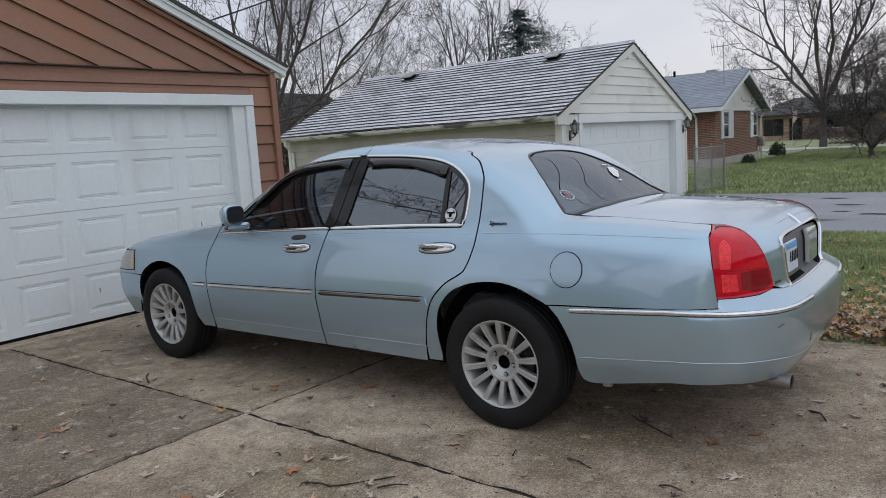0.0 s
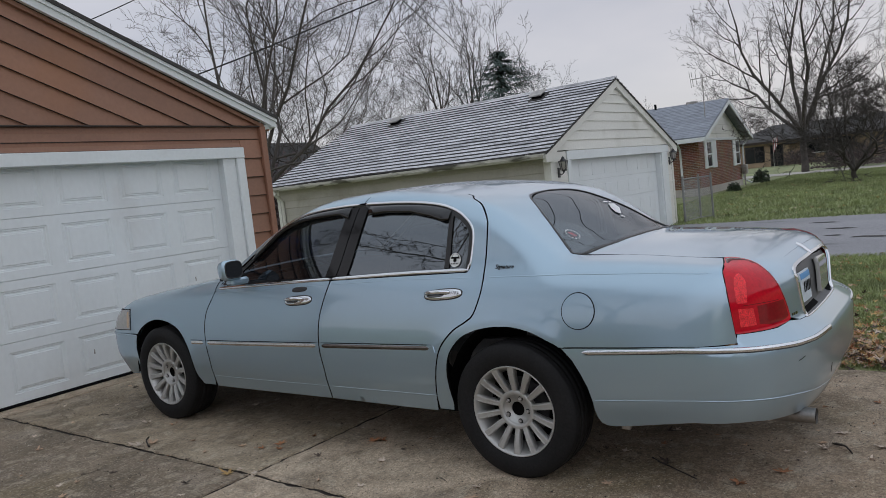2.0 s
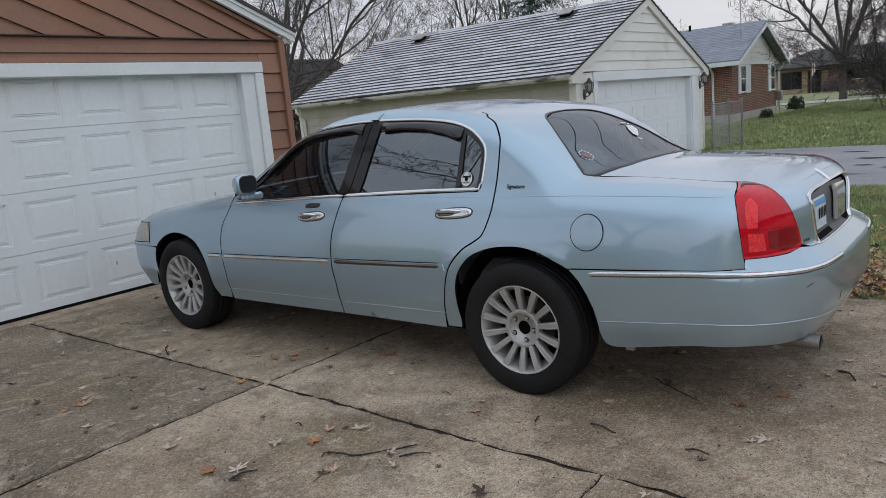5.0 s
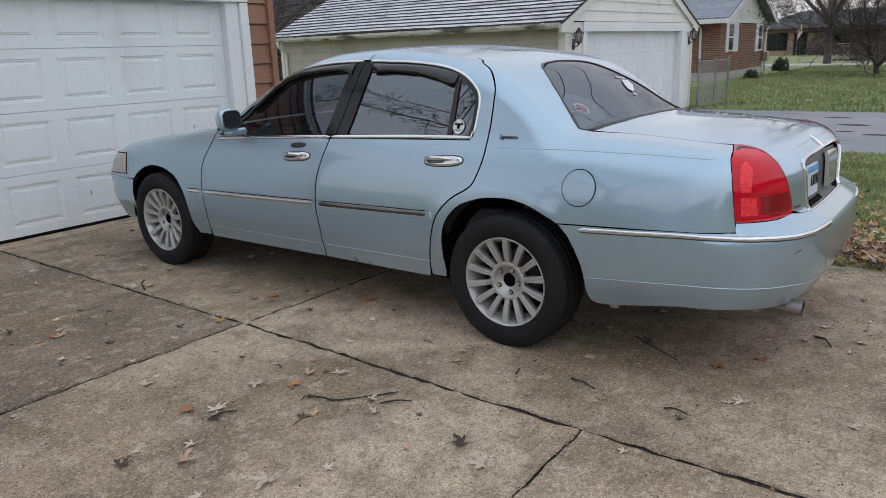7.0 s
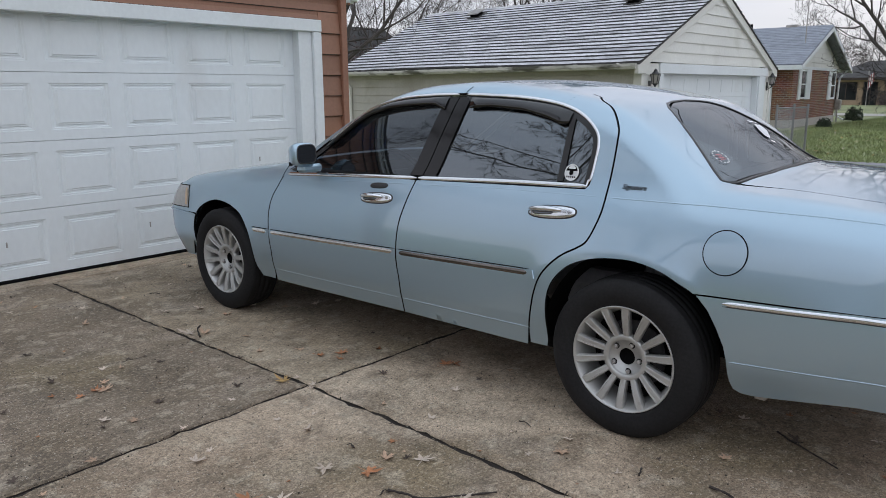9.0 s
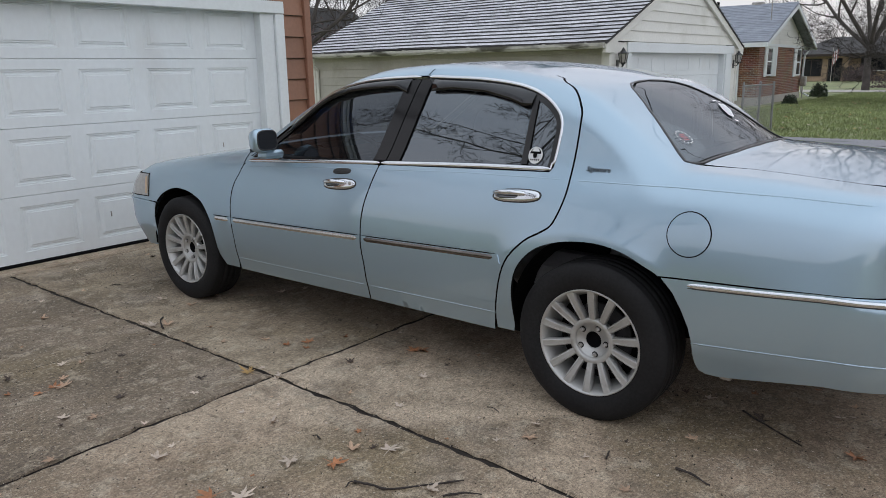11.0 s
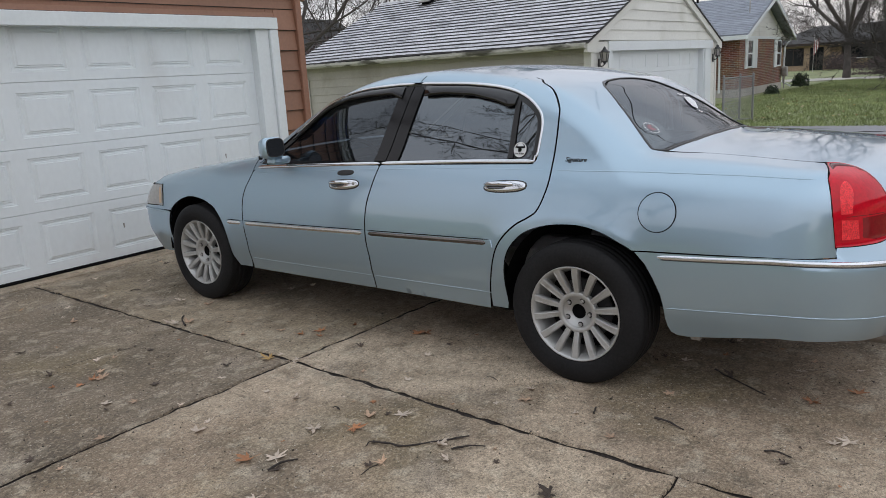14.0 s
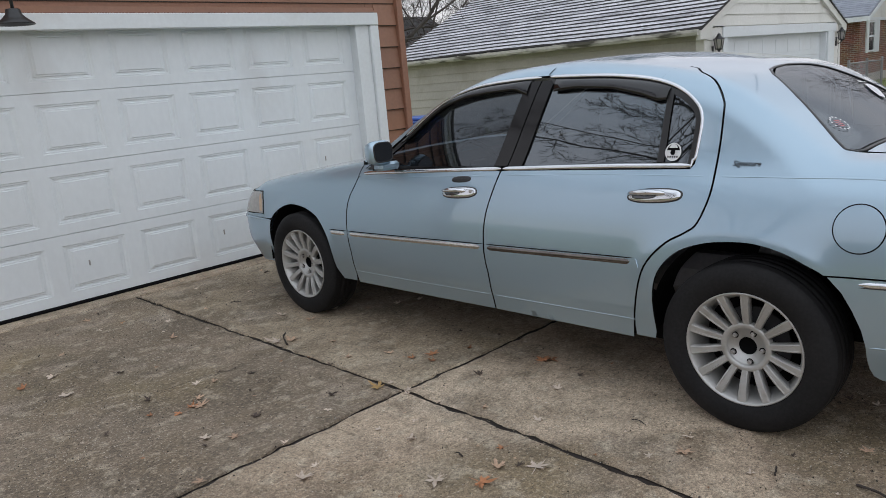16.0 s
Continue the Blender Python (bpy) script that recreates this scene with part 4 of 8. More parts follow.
def house_window(x0, x1, z0, z1, shutters):
    w = part("window", cbox(x0, x1, -0.02, 0.05, z0, z1), "dark_pane", house, "dark window with white frame")
    part("frame", join(cbox(x0 - 0.07, x0, -0.05, 0.0, z0 - 0.07, z1 + 0.07), cbox(x1, x1 + 0.07, -0.05, 0.0, z0 - 0.07, z1 + 0.07), cbox(x0, x1, -0.05, 0.0, z1, z1 + 0.07), cbox(x0, x1, -0.05, 0.0, z0 - 0.07, z0), cbox(x0, x1, -0.04, -0.02, (z0 + z1) / 2 - 0.03, (z0 + z1) / 2 + 0.03)), "white", w)
    for s in shutters:
        part("shutter", cbox(*s, -0.05, 0.0, z0 - 0.1, z1 + 0.08), "white", w)


house_window(1.28, 2.10, 1.27, 2.36, ((0.87, 1.20), (2.18, 2.92)))
house_window(BW - 1.25, BW - 0.45, 1.2, 2.35, ((BW - 1.85, BW - 1.33),))
part("downspout", tube([(-0.7, 0.8, BE), (-0.1, 0.8, BE - 0.35), (-0.06, 0.8, 0.2)], 0.05, 6), "white", house)
part("downspout", tube([(BW + 0.7, -0.3, BE), (BW + 0.1, -0.1, BE - 0.4), (BW + 0.06, -0.08, 0.3), (BW + 0.3, -0.4, 0.1)], 0.05, 6), "white", house)
part("gas_meter", join(cbox(BW - 0.35, BW - 0.1, -0.35, -0.05, 0.6, 1.1, 0.05), tube([(BW - 0.25, -0.2, 0.6), (BW - 0.25, -0.2, 0.0)], 0.03, 6)), "steel", house, "grey utility meter")
part("vent_pipe", tube([(BM - 0.2, 3.0, bpk - 0.4), (BM - 0.2, 3.0, bpk + 0.30)], 0.06, 8), "gap", house)
part("roof_vent", cbox(BM - 0.1, BM + 0.3, 1.0, 1.5, bpk - 0.05, bpk + 0.2, 0.03), "steel", house)
ant = thing("tv_aerial", (32.3, 8.3, LOW), "old roof-top television aerial", "aerial")
mz = 5.2
part("mast", tube([(32.3, 8.3, 3.3), (32.3, 8.3, mz + 0.1)], 0.022, 6), "steel", ant)
part("boom", tube([(32.0, 8.75, mz - 0.10), (32.85, 7.65, mz + 0.02)], 0.02, 6), "steel", ant)
for i in range(7):
    t = i / 6
    c = Vector((32.0 + 0.85 * t ** 1.5, 8.75 - 1.1 * t ** 1.5, mz - 0.10 + 0.12 * t ** 1.5))
    l = 0.45 - 0.25 * t
    part("rod", tube([c - Vector((0.75, 0.15, -0.75)) * l, c + Vector((0.75, 0.15, -0.75)) * l], 0.012, 4), "steel", ant)

# ---- far ranch house ----
FX = 81.0
far = thing("ranch_house", (FX, 10.0, LOW), "low tan brick ranch house with a brown hipped roof", "house", local=True)
part("wall", join(cbox(0, 8, -9.5, 4.0, 0, 2.6), cbox(-0.9, 8, 4.0, 9.0, 0, 2.6)), "tan_wall", far, "tan brick wall")
part("roof", ([(-1.8, -10.4, 2.55), (-1.8, 10.0, 2.55), (9.5, 10.0, 2.55), (9.5, -10.4, 2.55), (4, -7.0, 4.35), (4, 6.4, 4.35)], [[0, 1, 5, 4], [1, 2, 5], [2, 3, 4, 5], [3, 0, 4], [0, 3, 2, 1]]), "dark_shingle", far, "dark shingle roof")
part("fascia", cbox(-1.85, -1.7, -10.4, 10.0, 2.40, 2.62), "dark_brown", far)
for y0, y1, z0, z1 in ((6.4, 8.2, 0.5, 2.2), (4.6, 5.7, 0.0, 2.2), (-1.5, 3.0, 0.9, 2.3), (-7, -4.5, 1.0, 2.2)):
    x = -0.95 if y0 > 4 else -0.05
    w = part("window", cbox(x, x + 0.1, y0, y1, z0, z1), "dark_pane", far, "dark window")
    part("frame", join(cbox(x - 0.03, x, y0 - 0.08, y0, z0, z1), cbox(x - 0.03, x, y1, y1 + 0.08, z0, z1), cbox(x - 0.03, x, (y0 + y1) / 2 - 0.04, (y0 + y1) / 2 + 0.04, z0, z1)), "dark_brown", w)
part("planter_rail", cbox(-1.0, -0.8, -1.8, 3.2, 0.95, 1.05), "cream_trim", far)
flag = thing("flag", (74.0, 14.2, LOW), "small faded striped flag hanging limp on a pole", "flag", local=True)
part("pole", tube([(0, 0, 0), (0, 0, 3.3)], 0.03, 6), "steel", flag)
for i in range(5):
    part("stripe", cbox(-0.02 - 0.01 * (i % 2), 0.02, -0.10 - 0.085 * i, -0.012 - 0.085 * i, 1.5 + 0.16 * i, 2.75 + 0.05 * i, 0.01), "red" if i % 2 == 0 else "sticker_white", flag)
# ---- the car's body as one smooth solid ----
def curve(*pts, soft=0.0):
    """A smooth function through (a, b) pairs in rising a, flat-safe between them; soft: the width over which bends are eased."""
    xs, ys = (np.array(v, float) for v in zip(*pts))
    d = np.diff(ys) / np.diff(xs)
    m = np.concatenate(([d[0]], np.where(d[1:] * d[:-1] > 0, 2 * d[1:] * d[:-1] / (d[1:] + d[:-1] + 1e-12), 0), [d[-1]]))

    def at(x):
        x = np.clip(x, xs[0], xs[-1])
        i = np.clip(np.searchsorted(xs, x) - 1, 0, len(xs) - 2)
        h = xs[i + 1] - xs[i]
        s = (x - xs[i]) / h
        return ((1 + 2 * s) * (1 - s) ** 2 * ys[i] + s * (1 - s) ** 2 * h * m[i]
                + s * s * (3 - 2 * s) * ys[i + 1] + s * s * (s - 1) * h * m[i + 1])
    if not soft:
        return at
    g = np.linspace(xs[0], xs[-1], 3001)
    v, st = at(g), (xs[-1] - xs[0]) / 3000
    k = int(3 * soft / st)
    ker = np.exp(-0.5 * (np.arange(-k, k + 1) * st / soft) ** 2)
    pad = np.arange(1, k + 1) * st
    v = np.convolve(np.concatenate((v[0] - pad[::-1] * m[0], v, v[-1] + pad * m[-1])), ker / ker.sum(), "valid")
    return lambda x: np.interp(x, g, v)


MID = 0.918
plan_w = curve((-1.5, 0.887), (-1.1, 0.942), (-0.4, 0.964), (0.6, 0.971), (1.8, 0.971), (2.6, 0.961), (3.1, 0.925), (3.6, 0.880), (3.9, 0.85), soft=0.12)
side_in = curve((0.20, 0.075), (0.28, 0.05), (0.36, 0.028), (0.42, 0.011), (0.50, 0.0035), (0.60, 0.0), (0.70, 0.005), (0.80, 0.018), (0.90, 0.042),
                (0.97, 0.068), (1.02, 0.092), (1.08, 0.118), (1.25, 0.167), (1.40, 0.215), (1.6, 0.29), soft=0.016)
top_mid = curve((-1.7, 0.955), (-1.40, 1.0), (-1.1, 1.037), (-0.9, 1.060), (-0.7, 1.077), (-0.5, 1.088), (-0.37, 1.095), (-0.29, 1.137), (-0.05, 1.285), (0.2, 1.402), (0.6, 1.481), (1.0, 1.515),
                (1.35, 1.500), (1.7, 1.425), (2.0, 1.288), (2.3, 1.118), (2.45, 1.05), (2.8, 0.997), (3.2, 0.945), (3.5, 0.897), (3.75, 0.840), (3.95, 0.77), soft=0.035)
rear_y = curve((0.22, -1.19), (0.30, -1.26), (0.40, -1.33), (0.48, -1.356), (0.64, -1.361), (0.69, -1.348), (0.715, -1.275), (0.76, -1.255), (0.90, -1.25), (1.05, -1.215), (1.2, -1.16))
front_y = curve((0.22, 3.83), (0.35, 3.94), (0.48, 4.01), (0.62, 4.01), (0.66, 3.985), (0.72, 3.955), (0.80, 3.895), (0.9, 3.80))
FRONT_HUB = (2.99, 0.345)


FLARE = (0.05, 0.166, 0.636)


def ease(t):
    t = np.clip(t, 0, 1)
    return t * t * (3 - 2 * t)


def smax(a, b, k):
    h = np.maximum(k - np.abs(a - b), 0) / k
    return np.maximum(a, b) + h * h * k / 4


def body_f(x, y, z):
    """Below zero inside the body, zero on its skin."""
    X = np.abs(x - MID)
    w = plan_w(y) - side_in(z)
    # the rear arch swells out to a crease; the front one has a low round lip
    r = np.hypot(y - FLARE[0], z - FLARE[1]) - FLARE[2]
    k = 0.004
    r = k * np.log1p(np.exp(np.clip(r / k, -40, 40))) + np.maximum(r - 40 * k, 0)
    w = w + 0.014 * np.exp(-r / 0.07) * ease((y + 0.36) / 0.16) * ease((0.52 - y) / 0.14) * ease((z - 0.34) / 0.2)
    r = np.hypot(y - FRONT_HUB[0] - 0.02, z - FRONT_HUB[1])
    w = w + 0.007 / (1 + np.exp(np.clip((r - 0.447) / 0.013, -40, 40)))
    side = X - w
    # glass bends back (screen) or forward (rear) towards the sides
    yy = y + np.where(y > 0.6, 0.07, -0.17) * X * X * np.clip((np.abs(y - 0.6) - 0.3) / 0.5, 0, 1) * np.clip(np.where(y > 0.6, (2.7 - y) / 0.4, (y + 1.15) / 0.4), 0, 1)
    top = z - (top_mid(yy) - 0.041 * X * X)
    f = smax(side, top, 0.11)
    rear = (rear_y(z) + 0.275 * (X / 0.95) ** 4) - y
    front = y - (front_y(z) - 0.32 * (X / 0.95) ** 4)
    f = smax(f, rear * 0.9, 0.13)
    return smax(f, front * 0.9, 0.09)


def body_n(p):
    e, g = 0.004, []
    for i in range(3):
        d = np.zeros(3)
        d[i] = e
        g.append(body_f(*(p + d).T) - body_f(*(p - d).T))
    g = np.stack(g, -1)
    return g / np.linalg.norm(g, axis=-1, keepdims=True)


CHARTS = {
    "side": lambda a, b: (np.stack([MID + 0 * a, a, b], -1), np.stack([-1 + 0 * a, 0 * a, 0 * a], -1)),
    "polar": lambda a, b: (np.stack([MID + 0 * a, a, 0.72 + 0 * a], -1), np.stack([-np.cos(b), 0 * a, np.sin(b)], -1)),
    "rear": lambda a, b: (np.stack([MID + 0 * a, -0.55 + 0 * a, b], -1), np.stack([-np.sin(a), -np.cos(a), 0 * a], -1)),
    "front": lambda a, b: (np.stack([MID + 0 * a, 3.0 + 0 * a, b], -1), np.stack([-np.sin(a), np.cos(a), 0 * a], -1)),
}


def skin(chart, a, b, out=0.0):
    """Points of the skin, moved out along the normal, and their normals."""
    o, d = CHARTS[chart](np.asarray(a, float), np.asarray(b, float))
    lo, hi = np.zeros(len(o)), np.full(len(o), 2.2)
    for _ in range(34):
        m = (lo + hi) / 2
        inside = body_f(*(o + d * m[:, None]).T) < 0
        lo, hi = np.where(inside, m, lo), np.where(inside, hi, m)
    p = o + d * lo[:, None]
    n = body_n(p)
    return p + n * out, n


def inside(poly, pts):
    """Which of pts lie in the closed outline."""
    x, y = pts[:, 0], pts[:, 1]
    hit = np.zeros(len(pts), bool)
    a = np.asarray(poly)
    b = np.roll(a, -1, 0)
    for (x0, y0), (x1, y1) in zip(a, b):
        if y0 == y1:
            continue
        cross = ((y0 > y) != (y1 > y)) & (x < (x1 - x0) * (y - y0) / (y1 - y0) + x0)
        hit ^= cross
    return hit


def dense(poly, step):
    out = []
    for p, q in zip(poly, [*poly[1:], poly[0]]):
        p, q = np.array(p, float), np.array(q, float)
        n = max(1, int(np.ceil(np.linalg.norm(q - p) / step)))
        out += [p + (q - p) * i / n for i in range(n)]
    return np.array(out)


def filled(poly, step, holes=(), extra=()):
    """Even triangles that fill an outline in the plane, less its holes."""
    loops = [dense(p, step * 0.6) for p in (poly, *holes)]
    rim = np.concatenate(loops)
    edges, o = [], 0
    for l in loops:
        edges += [(o + i, o + (i + 1) % len(l)) for i in range(len(l))]
        o += len(l)
    lo, hi = rim.min(0), rim.max(0)
    gx, gy = np.meshgrid(np.arange(lo[0], hi[0], step), np.arange(lo[1], hi[1], step))
    gx[1::2] += step / 2
    g = np.stack([gx.ravel(), gy.ravel()], 1)

    def within(p):
        ok = inside(loops[0], p)
        for l in loops[1:]:
            ok &= ~inside(l, p)
        return ok
    g = g[within(g)]
    if len(g):
        near = np.full(len(g), 9.0)
        for s in range(0, len(rim), 200):
            near = np.minimum(near, np.linalg.norm(g[:, None] - rim[None, s:s + 200], axis=2).min(1))
        g = g[near > step * 0.45]
    if len(extra):
        e = np.asarray(extra, float)
        e = e[within(e)]
        e = e[np.linalg.norm(e[:, None] - rim[None], axis=2).min(1) > step * 0.12]
        g = g[np.linalg.norm(g[:, None] - e[None], axis=2).min(1) > step * 0.42] if len(e) else g
        g = np.concatenate([g, e])
    pts = np.concatenate([rim, g]) if len(g) else rim
    import mathutils
    vs, _, tris, *_ = mathutils.geometry.delaunay_2d_cdt([Vector(p) for p in pts], edges, [], 0, 1e-6)
    vs = np.array([tuple(v) for v in vs])
    tris = np.array([list(t) for t in tris if len(t) == 3])
    return vs, tris[within(vs[tris].mean(1))]


STRETCH = {"side": 1.0, "polar": 0.85, "rear": 0.8, "front": 0.8}
car = thing("sedan", (MID, 1.3, 0.0), "long light blue four-door sedan parked on a concrete driveway", "car")


def spot(p):
    """An outline point in polar terms: ('s', y, z) on the side, ('t', x, y) on top, ('r', degrees, z) behind, ('p', y, degrees) as it is."""
    k, a, b = p
    if k == "p":
        return a, math.radians(b)
    if k == "s":
        q = skin("side", [a], [b])[0][0]
    elif k == "r":
        q = skin("rear", [math.radians(a)], [b])[0][0]
    else:
        z = np.linspace(0.5, 1.7, 1500)
        f = body_f(np.full(1500, a), np.full(1500, b), z)
        q = (a, b, z[np.argmax(f > 0)])
    return float(q[1]), math.atan2(q[2] - 0.72, MID - q[0])


def panel(name, chart, outline, material, parent=None, label="", out=0.0, depth=0.014, step=0.035, holes=(), mirror=False, sym=False, both=False, edge="gap", even=False, calm=False, ridge=()):
    """A pressed panel of the body's skin with a returned edge. mirror: on the other side; sym: across both; both: made twice."""
    if both:
        a = panel(name, chart, outline, material, parent, label, out, depth, step, holes)
        b = panel(name, chart, outline, material, parent, label, out, depth, step, holes, mirror=True)
        return a, b
    k = STRETCH[chart]
    if chart == "polar":
        poly = [spot(p) for p in outline]
        if sym:
            poly = poly + [(a, math.pi - b) for a, b in reversed(poly) if abs(b - math.pi / 2) > 1e-3]
        scale = np.array([1, k])
    elif chart == "side":
        poly, scale = list(outline), np.array([1.0, 1.0])
    else:
        poly = [(math.radians(a), b) for a, b in outline]
        if sym:
            poly = poly + [(-a, b) for a, b in reversed(poly) if abs(a) > 1e-3]
        scale = np.array([k, 1])
    hs = [[(math.radians(a), b) if chart in ("rear", "front") else (a, b) for a, b in h] for h in holes]
    uv, tris = filled(np.array(poly) * scale, step, [np.array(h) * scale for h in hs], [np.array(spot(("s", *q))) * scale for q in ridge])
    p, n = skin(chart, uv[:, 0] / scale[0], uv[:, 1] / scale[1], out)
    if calm:
        low = (p[:, 1] < -0.55) & (p[:, 2] < 0.80)
        q = p[low].copy()
        q[:, 2] = 0.80
        k = np.clip((p[low][:, 1] + 0.55) / -0.25, 0, 1)[:, None]
        n[low] = n[low] * (1 - k) + body_n(q) * k
        n /= np.linalg.norm(n, axis=1, keepdims=True)
    if even:
        lin = np.column_stack([np.ones(len(p)), p[:, 1], p[:, 2]])
        n = lin @ np.linalg.lstsq(lin, n, rcond=None)[0]
        n /= np.linalg.norm(n, axis=1, keepdims=True)
    # faces towards the outside
    q = p[tris]
    fn = np.cross(q[:, 1] - q[:, 0], q[:, 2] - q[:, 0])
    flip = (fn * n[tris].mean(1)).sum(1) < 0
    tris[flip] = tris[flip][:, ::-1]
    count = {}
    for t in tris:
        for i in range(3):
            e = (int(t[i]), int(t[(i + 1) % 3]))
            count[e] = count.get(e, 0) + 1
    rim = [e for e in count if (e[1], e[0]) not in count]
    flat_n = len(tris)
    verts, norms, faces = p.tolist(), n.tolist(), [list(map(int, t)) for t in tris]
    if depth:
        for a, b in rim:
            d = np.cross(p[b] - p[a], n[a])
            d = d / (np.linalg.norm(d) + 1e-9)
            o = len(verts)
            verts += [p[b], p[a], p[a] - n[a] * depth, p[b] - n[b] * depth]
            norms += [n[b] * 0.75 + d * 0.66, n[a] * 0.75 + d * 0.66, d, d]
            faces.append([o, o + 1, o + 2, o + 3])
    verts, norms = np.array(verts), np.array(norms)
    if mirror:
        verts[:, 0] = 2 * MID - verts[:, 0]
        norms[:, 0] *= -1
        faces = [f[::-1] for f in faces]
    ob = part(name, (verts, faces, norms), material, parent or car, label)
    if depth and edge:
        ob.data.materials.append(M[edge])
        ob.data.polygons.foreach_set("material_index", [0] * flat_n + [1] * (len(faces) - flat_n))
    return ob


def bead(name, chart, line, hw, h, material, parent=None, label="", mirror=False, n=7):
    """A half-round moulding along a line of the body's skin."""
    k = 0.95 if chart != "side" else 1.0
    polar = chart == "polar"
    P = np.array([(a, b * k) if polar else (math.radians(a) * k, b) if chart != "side" else (a, b) for a, b in line])
    D = [P[0]]
    for p, q in zip(P[:-1], P[1:]):
        c = max(1, int(np.ceil(np.linalg.norm(q - p) / 0.02)))
        D += [p + (q - p) * (i + 1) / c for i in range(c)]
    D = np.array(D)
    t = np.gradient(D, axis=0)
    t /= np.linalg.norm(t, axis=1, keepdims=True) + 1e-12
    w = np.stack([-t[:, 1], t[:, 0]], 1)
    s = np.minimum(1, np.minimum(np.arange(len(D)), np.arange(len(D))[::-1]) * 0.5 + 0.25)
    us = np.linspace(-1, 1, n)
    rows, nor = [], []
    for u in us:
        q = D + w * (hw * s * u)[:, None]
        p, nn = skin(chart, q[:, 0] / (1 if polar else k), q[:, 1] / (k if polar else 1))
        rows.append(p + nn * (h * s * math.sqrt(max(0, 1 - u * u)) - 0.001)[:, None])
        nor.append(nn)
    for i, u in enumerate(us):
        ac = rows[min(i + 1, n - 1)] - rows[max(i - 1, 0)]
        ac = ac - nor[i] * (ac * nor[i]).sum(1, keepdims=True)
        ac /= np.linalg.norm(ac, axis=1, keepdims=True) + 1e-12
        phi = math.asin(max(-1, min(1, u))) * 0.8
        nor[i] = nor[i] * math.cos(phi) + ac * math.sin(phi)
    m = len(D)
    v, no = np.concatenate(rows), np.concatenate(nor)
    fs = [[i * m + j, i * m + j + 1, (i + 1) * m + j + 1, (i + 1) * m + j] for i in range(n - 1) for j in range(m - 1)]
    a, b, c = (v[fs[len(fs) // 2][x]] for x in (0, 1, 2))
    if np.cross(b - a, c - a) @ no[fs[len(fs) // 2][0]] < 0:
        fs = [f[::-1] for f in fs]
    if mirror:
        v[:, 0], no[:, 0] = 2 * MID - v[:, 0], -no[:, 0]
        fs = [f[::-1] for f in fs]
    return part(name, (v, fs, no), material, parent or car, label)


# seams, from the sill upwards, as (y, z)
G = 0.0042
belt = curve((0.1, 1.050), (0.25, 1.046), (1.2, 1.018), (2.35, 0.972))
seam_a = curve((0.24, 2.437), (0.46, 2.424), (0.56, 2.436), (0.67, 2.438), (0.80, 2.418), (0.89, 2.366), (0.99, 2.315))
seam_b = curve((0.24, 1.312), (0.45, 1.306), (0.60, 1.325), (0.69, 1.324), (0.78, 1.313), (0.90, 1.279), (1.03, 1.240))
SEAM_C = [(0.505, 0.285), (0.480, 0.42), (0.449, 0.56), (0.406, 0.657), (0.323, 0.743), (0.240, 0.792), (0.195, 0.832), (0.159, 0.939), (0.154, 1.052), (0.151, 1.238), (0.166, 1.306), (0.228, 1.375), (0.330, 1.418), (0.405, 1.437)]
# the top and rear edge of the side windows
DLO = [(0.258, 1.055), (0.249, 1.14), (0.247, 1.235), (0.279, 1.293), (0.365, 1.352), (0.495, 1.393), (0.688, 1.418), (0.887, 1.428), (1.031, 1.432), (1.257, 1.429), (1.504, 1.408), (1.713, 1.350), (1.89, 1.233), (2.083, 1.107), (2.285, 0.985)]


def smooth_line(pts, n=6):
    """Points along a soft curve through pts."""
    P = [np.array(p, float) for p in pts]
    P = [2 * P[0] - P[1], *P, 2 * P[-1] - P[-2]]
    out = []
    for i in range(1, len(P) - 2):
        a, b, c, d = P[i - 1:i + 3]
        for k in range(n):
            t = k / n
            out.append(tuple(0.5 * (2 * b + (c - a) * t + (2 * a - 5 * b + 4 * c - d) * t * t + (3 * b - a - 3 * c + d) * t ** 3)))
    return out + [tuple(P[-2])]


def shifted(line, d):
    """A (y, z) line moved sideways by d, to its left."""
    P = np.array(line)
    t = np.gradient(P, axis=0)
    t /= np.linalg.norm(t, axis=1, keepdims=True)
    return [tuple(p) for p in P + np.stack([-t[:, 1], t[:, 0]], 1) * d]


def ring(cy, cz, r, a0, a1, n=28, flat=1.0):
    return [(cy + r * math.cos(math.radians(a0 + (a1 - a0) * i / n)), cz + flat * r * math.sin(math.radians(a0 + (a1 - a0) * i / n))) for i in range(n + 1)]


ARCH_R, ARCH_F = (-0.01, 0.345), (3.01, 0.345)
ARCH_R_LINE = smooth_line([(0.392, 0.31), (0.388, 0.403), (0.384, 0.518), (0.366, 0.600), (0.327, 0.663), (0.263, 0.718), (0.170, 0.754), (0.072, 0.770), (-0.036, 0.771), (-0.141, 0.748), (-0.223, 0.712),
                           (-0.288, 0.676), (-0.345, 0.609), (-0.397, 0.525), (-0.424, 0.43), (-0.447, 0.32)], 4)
ARCH_F_LINE = smooth_line([(2.612, 0.33), (2.618, 0.38), (2.622, 0.446), (2.645, 0.54), (2.680, 0.612), (2.749, 0.684), (2.83, 0.718), (2.902, 0.735), (2.985, 0.744), (3.071, 0.743), (3.170, 0.722),
                           (3.268, 0.682), (3.33, 0.643), (3.362, 0.612), (3.395, 0.555), (3.405, 0.50), (3.402, 0.41), (3.412, 0.34)], 4)
CREASE = [(FLARE[0] + (FLARE[2] + d) * math.sin(a), FLARE[1] + (FLARE[2] + d) * math.cos(a)) for d in (-0.012, -0.003, 0.003, 0.012) for a in np.linspace(-0.56, 0.68, 90)]


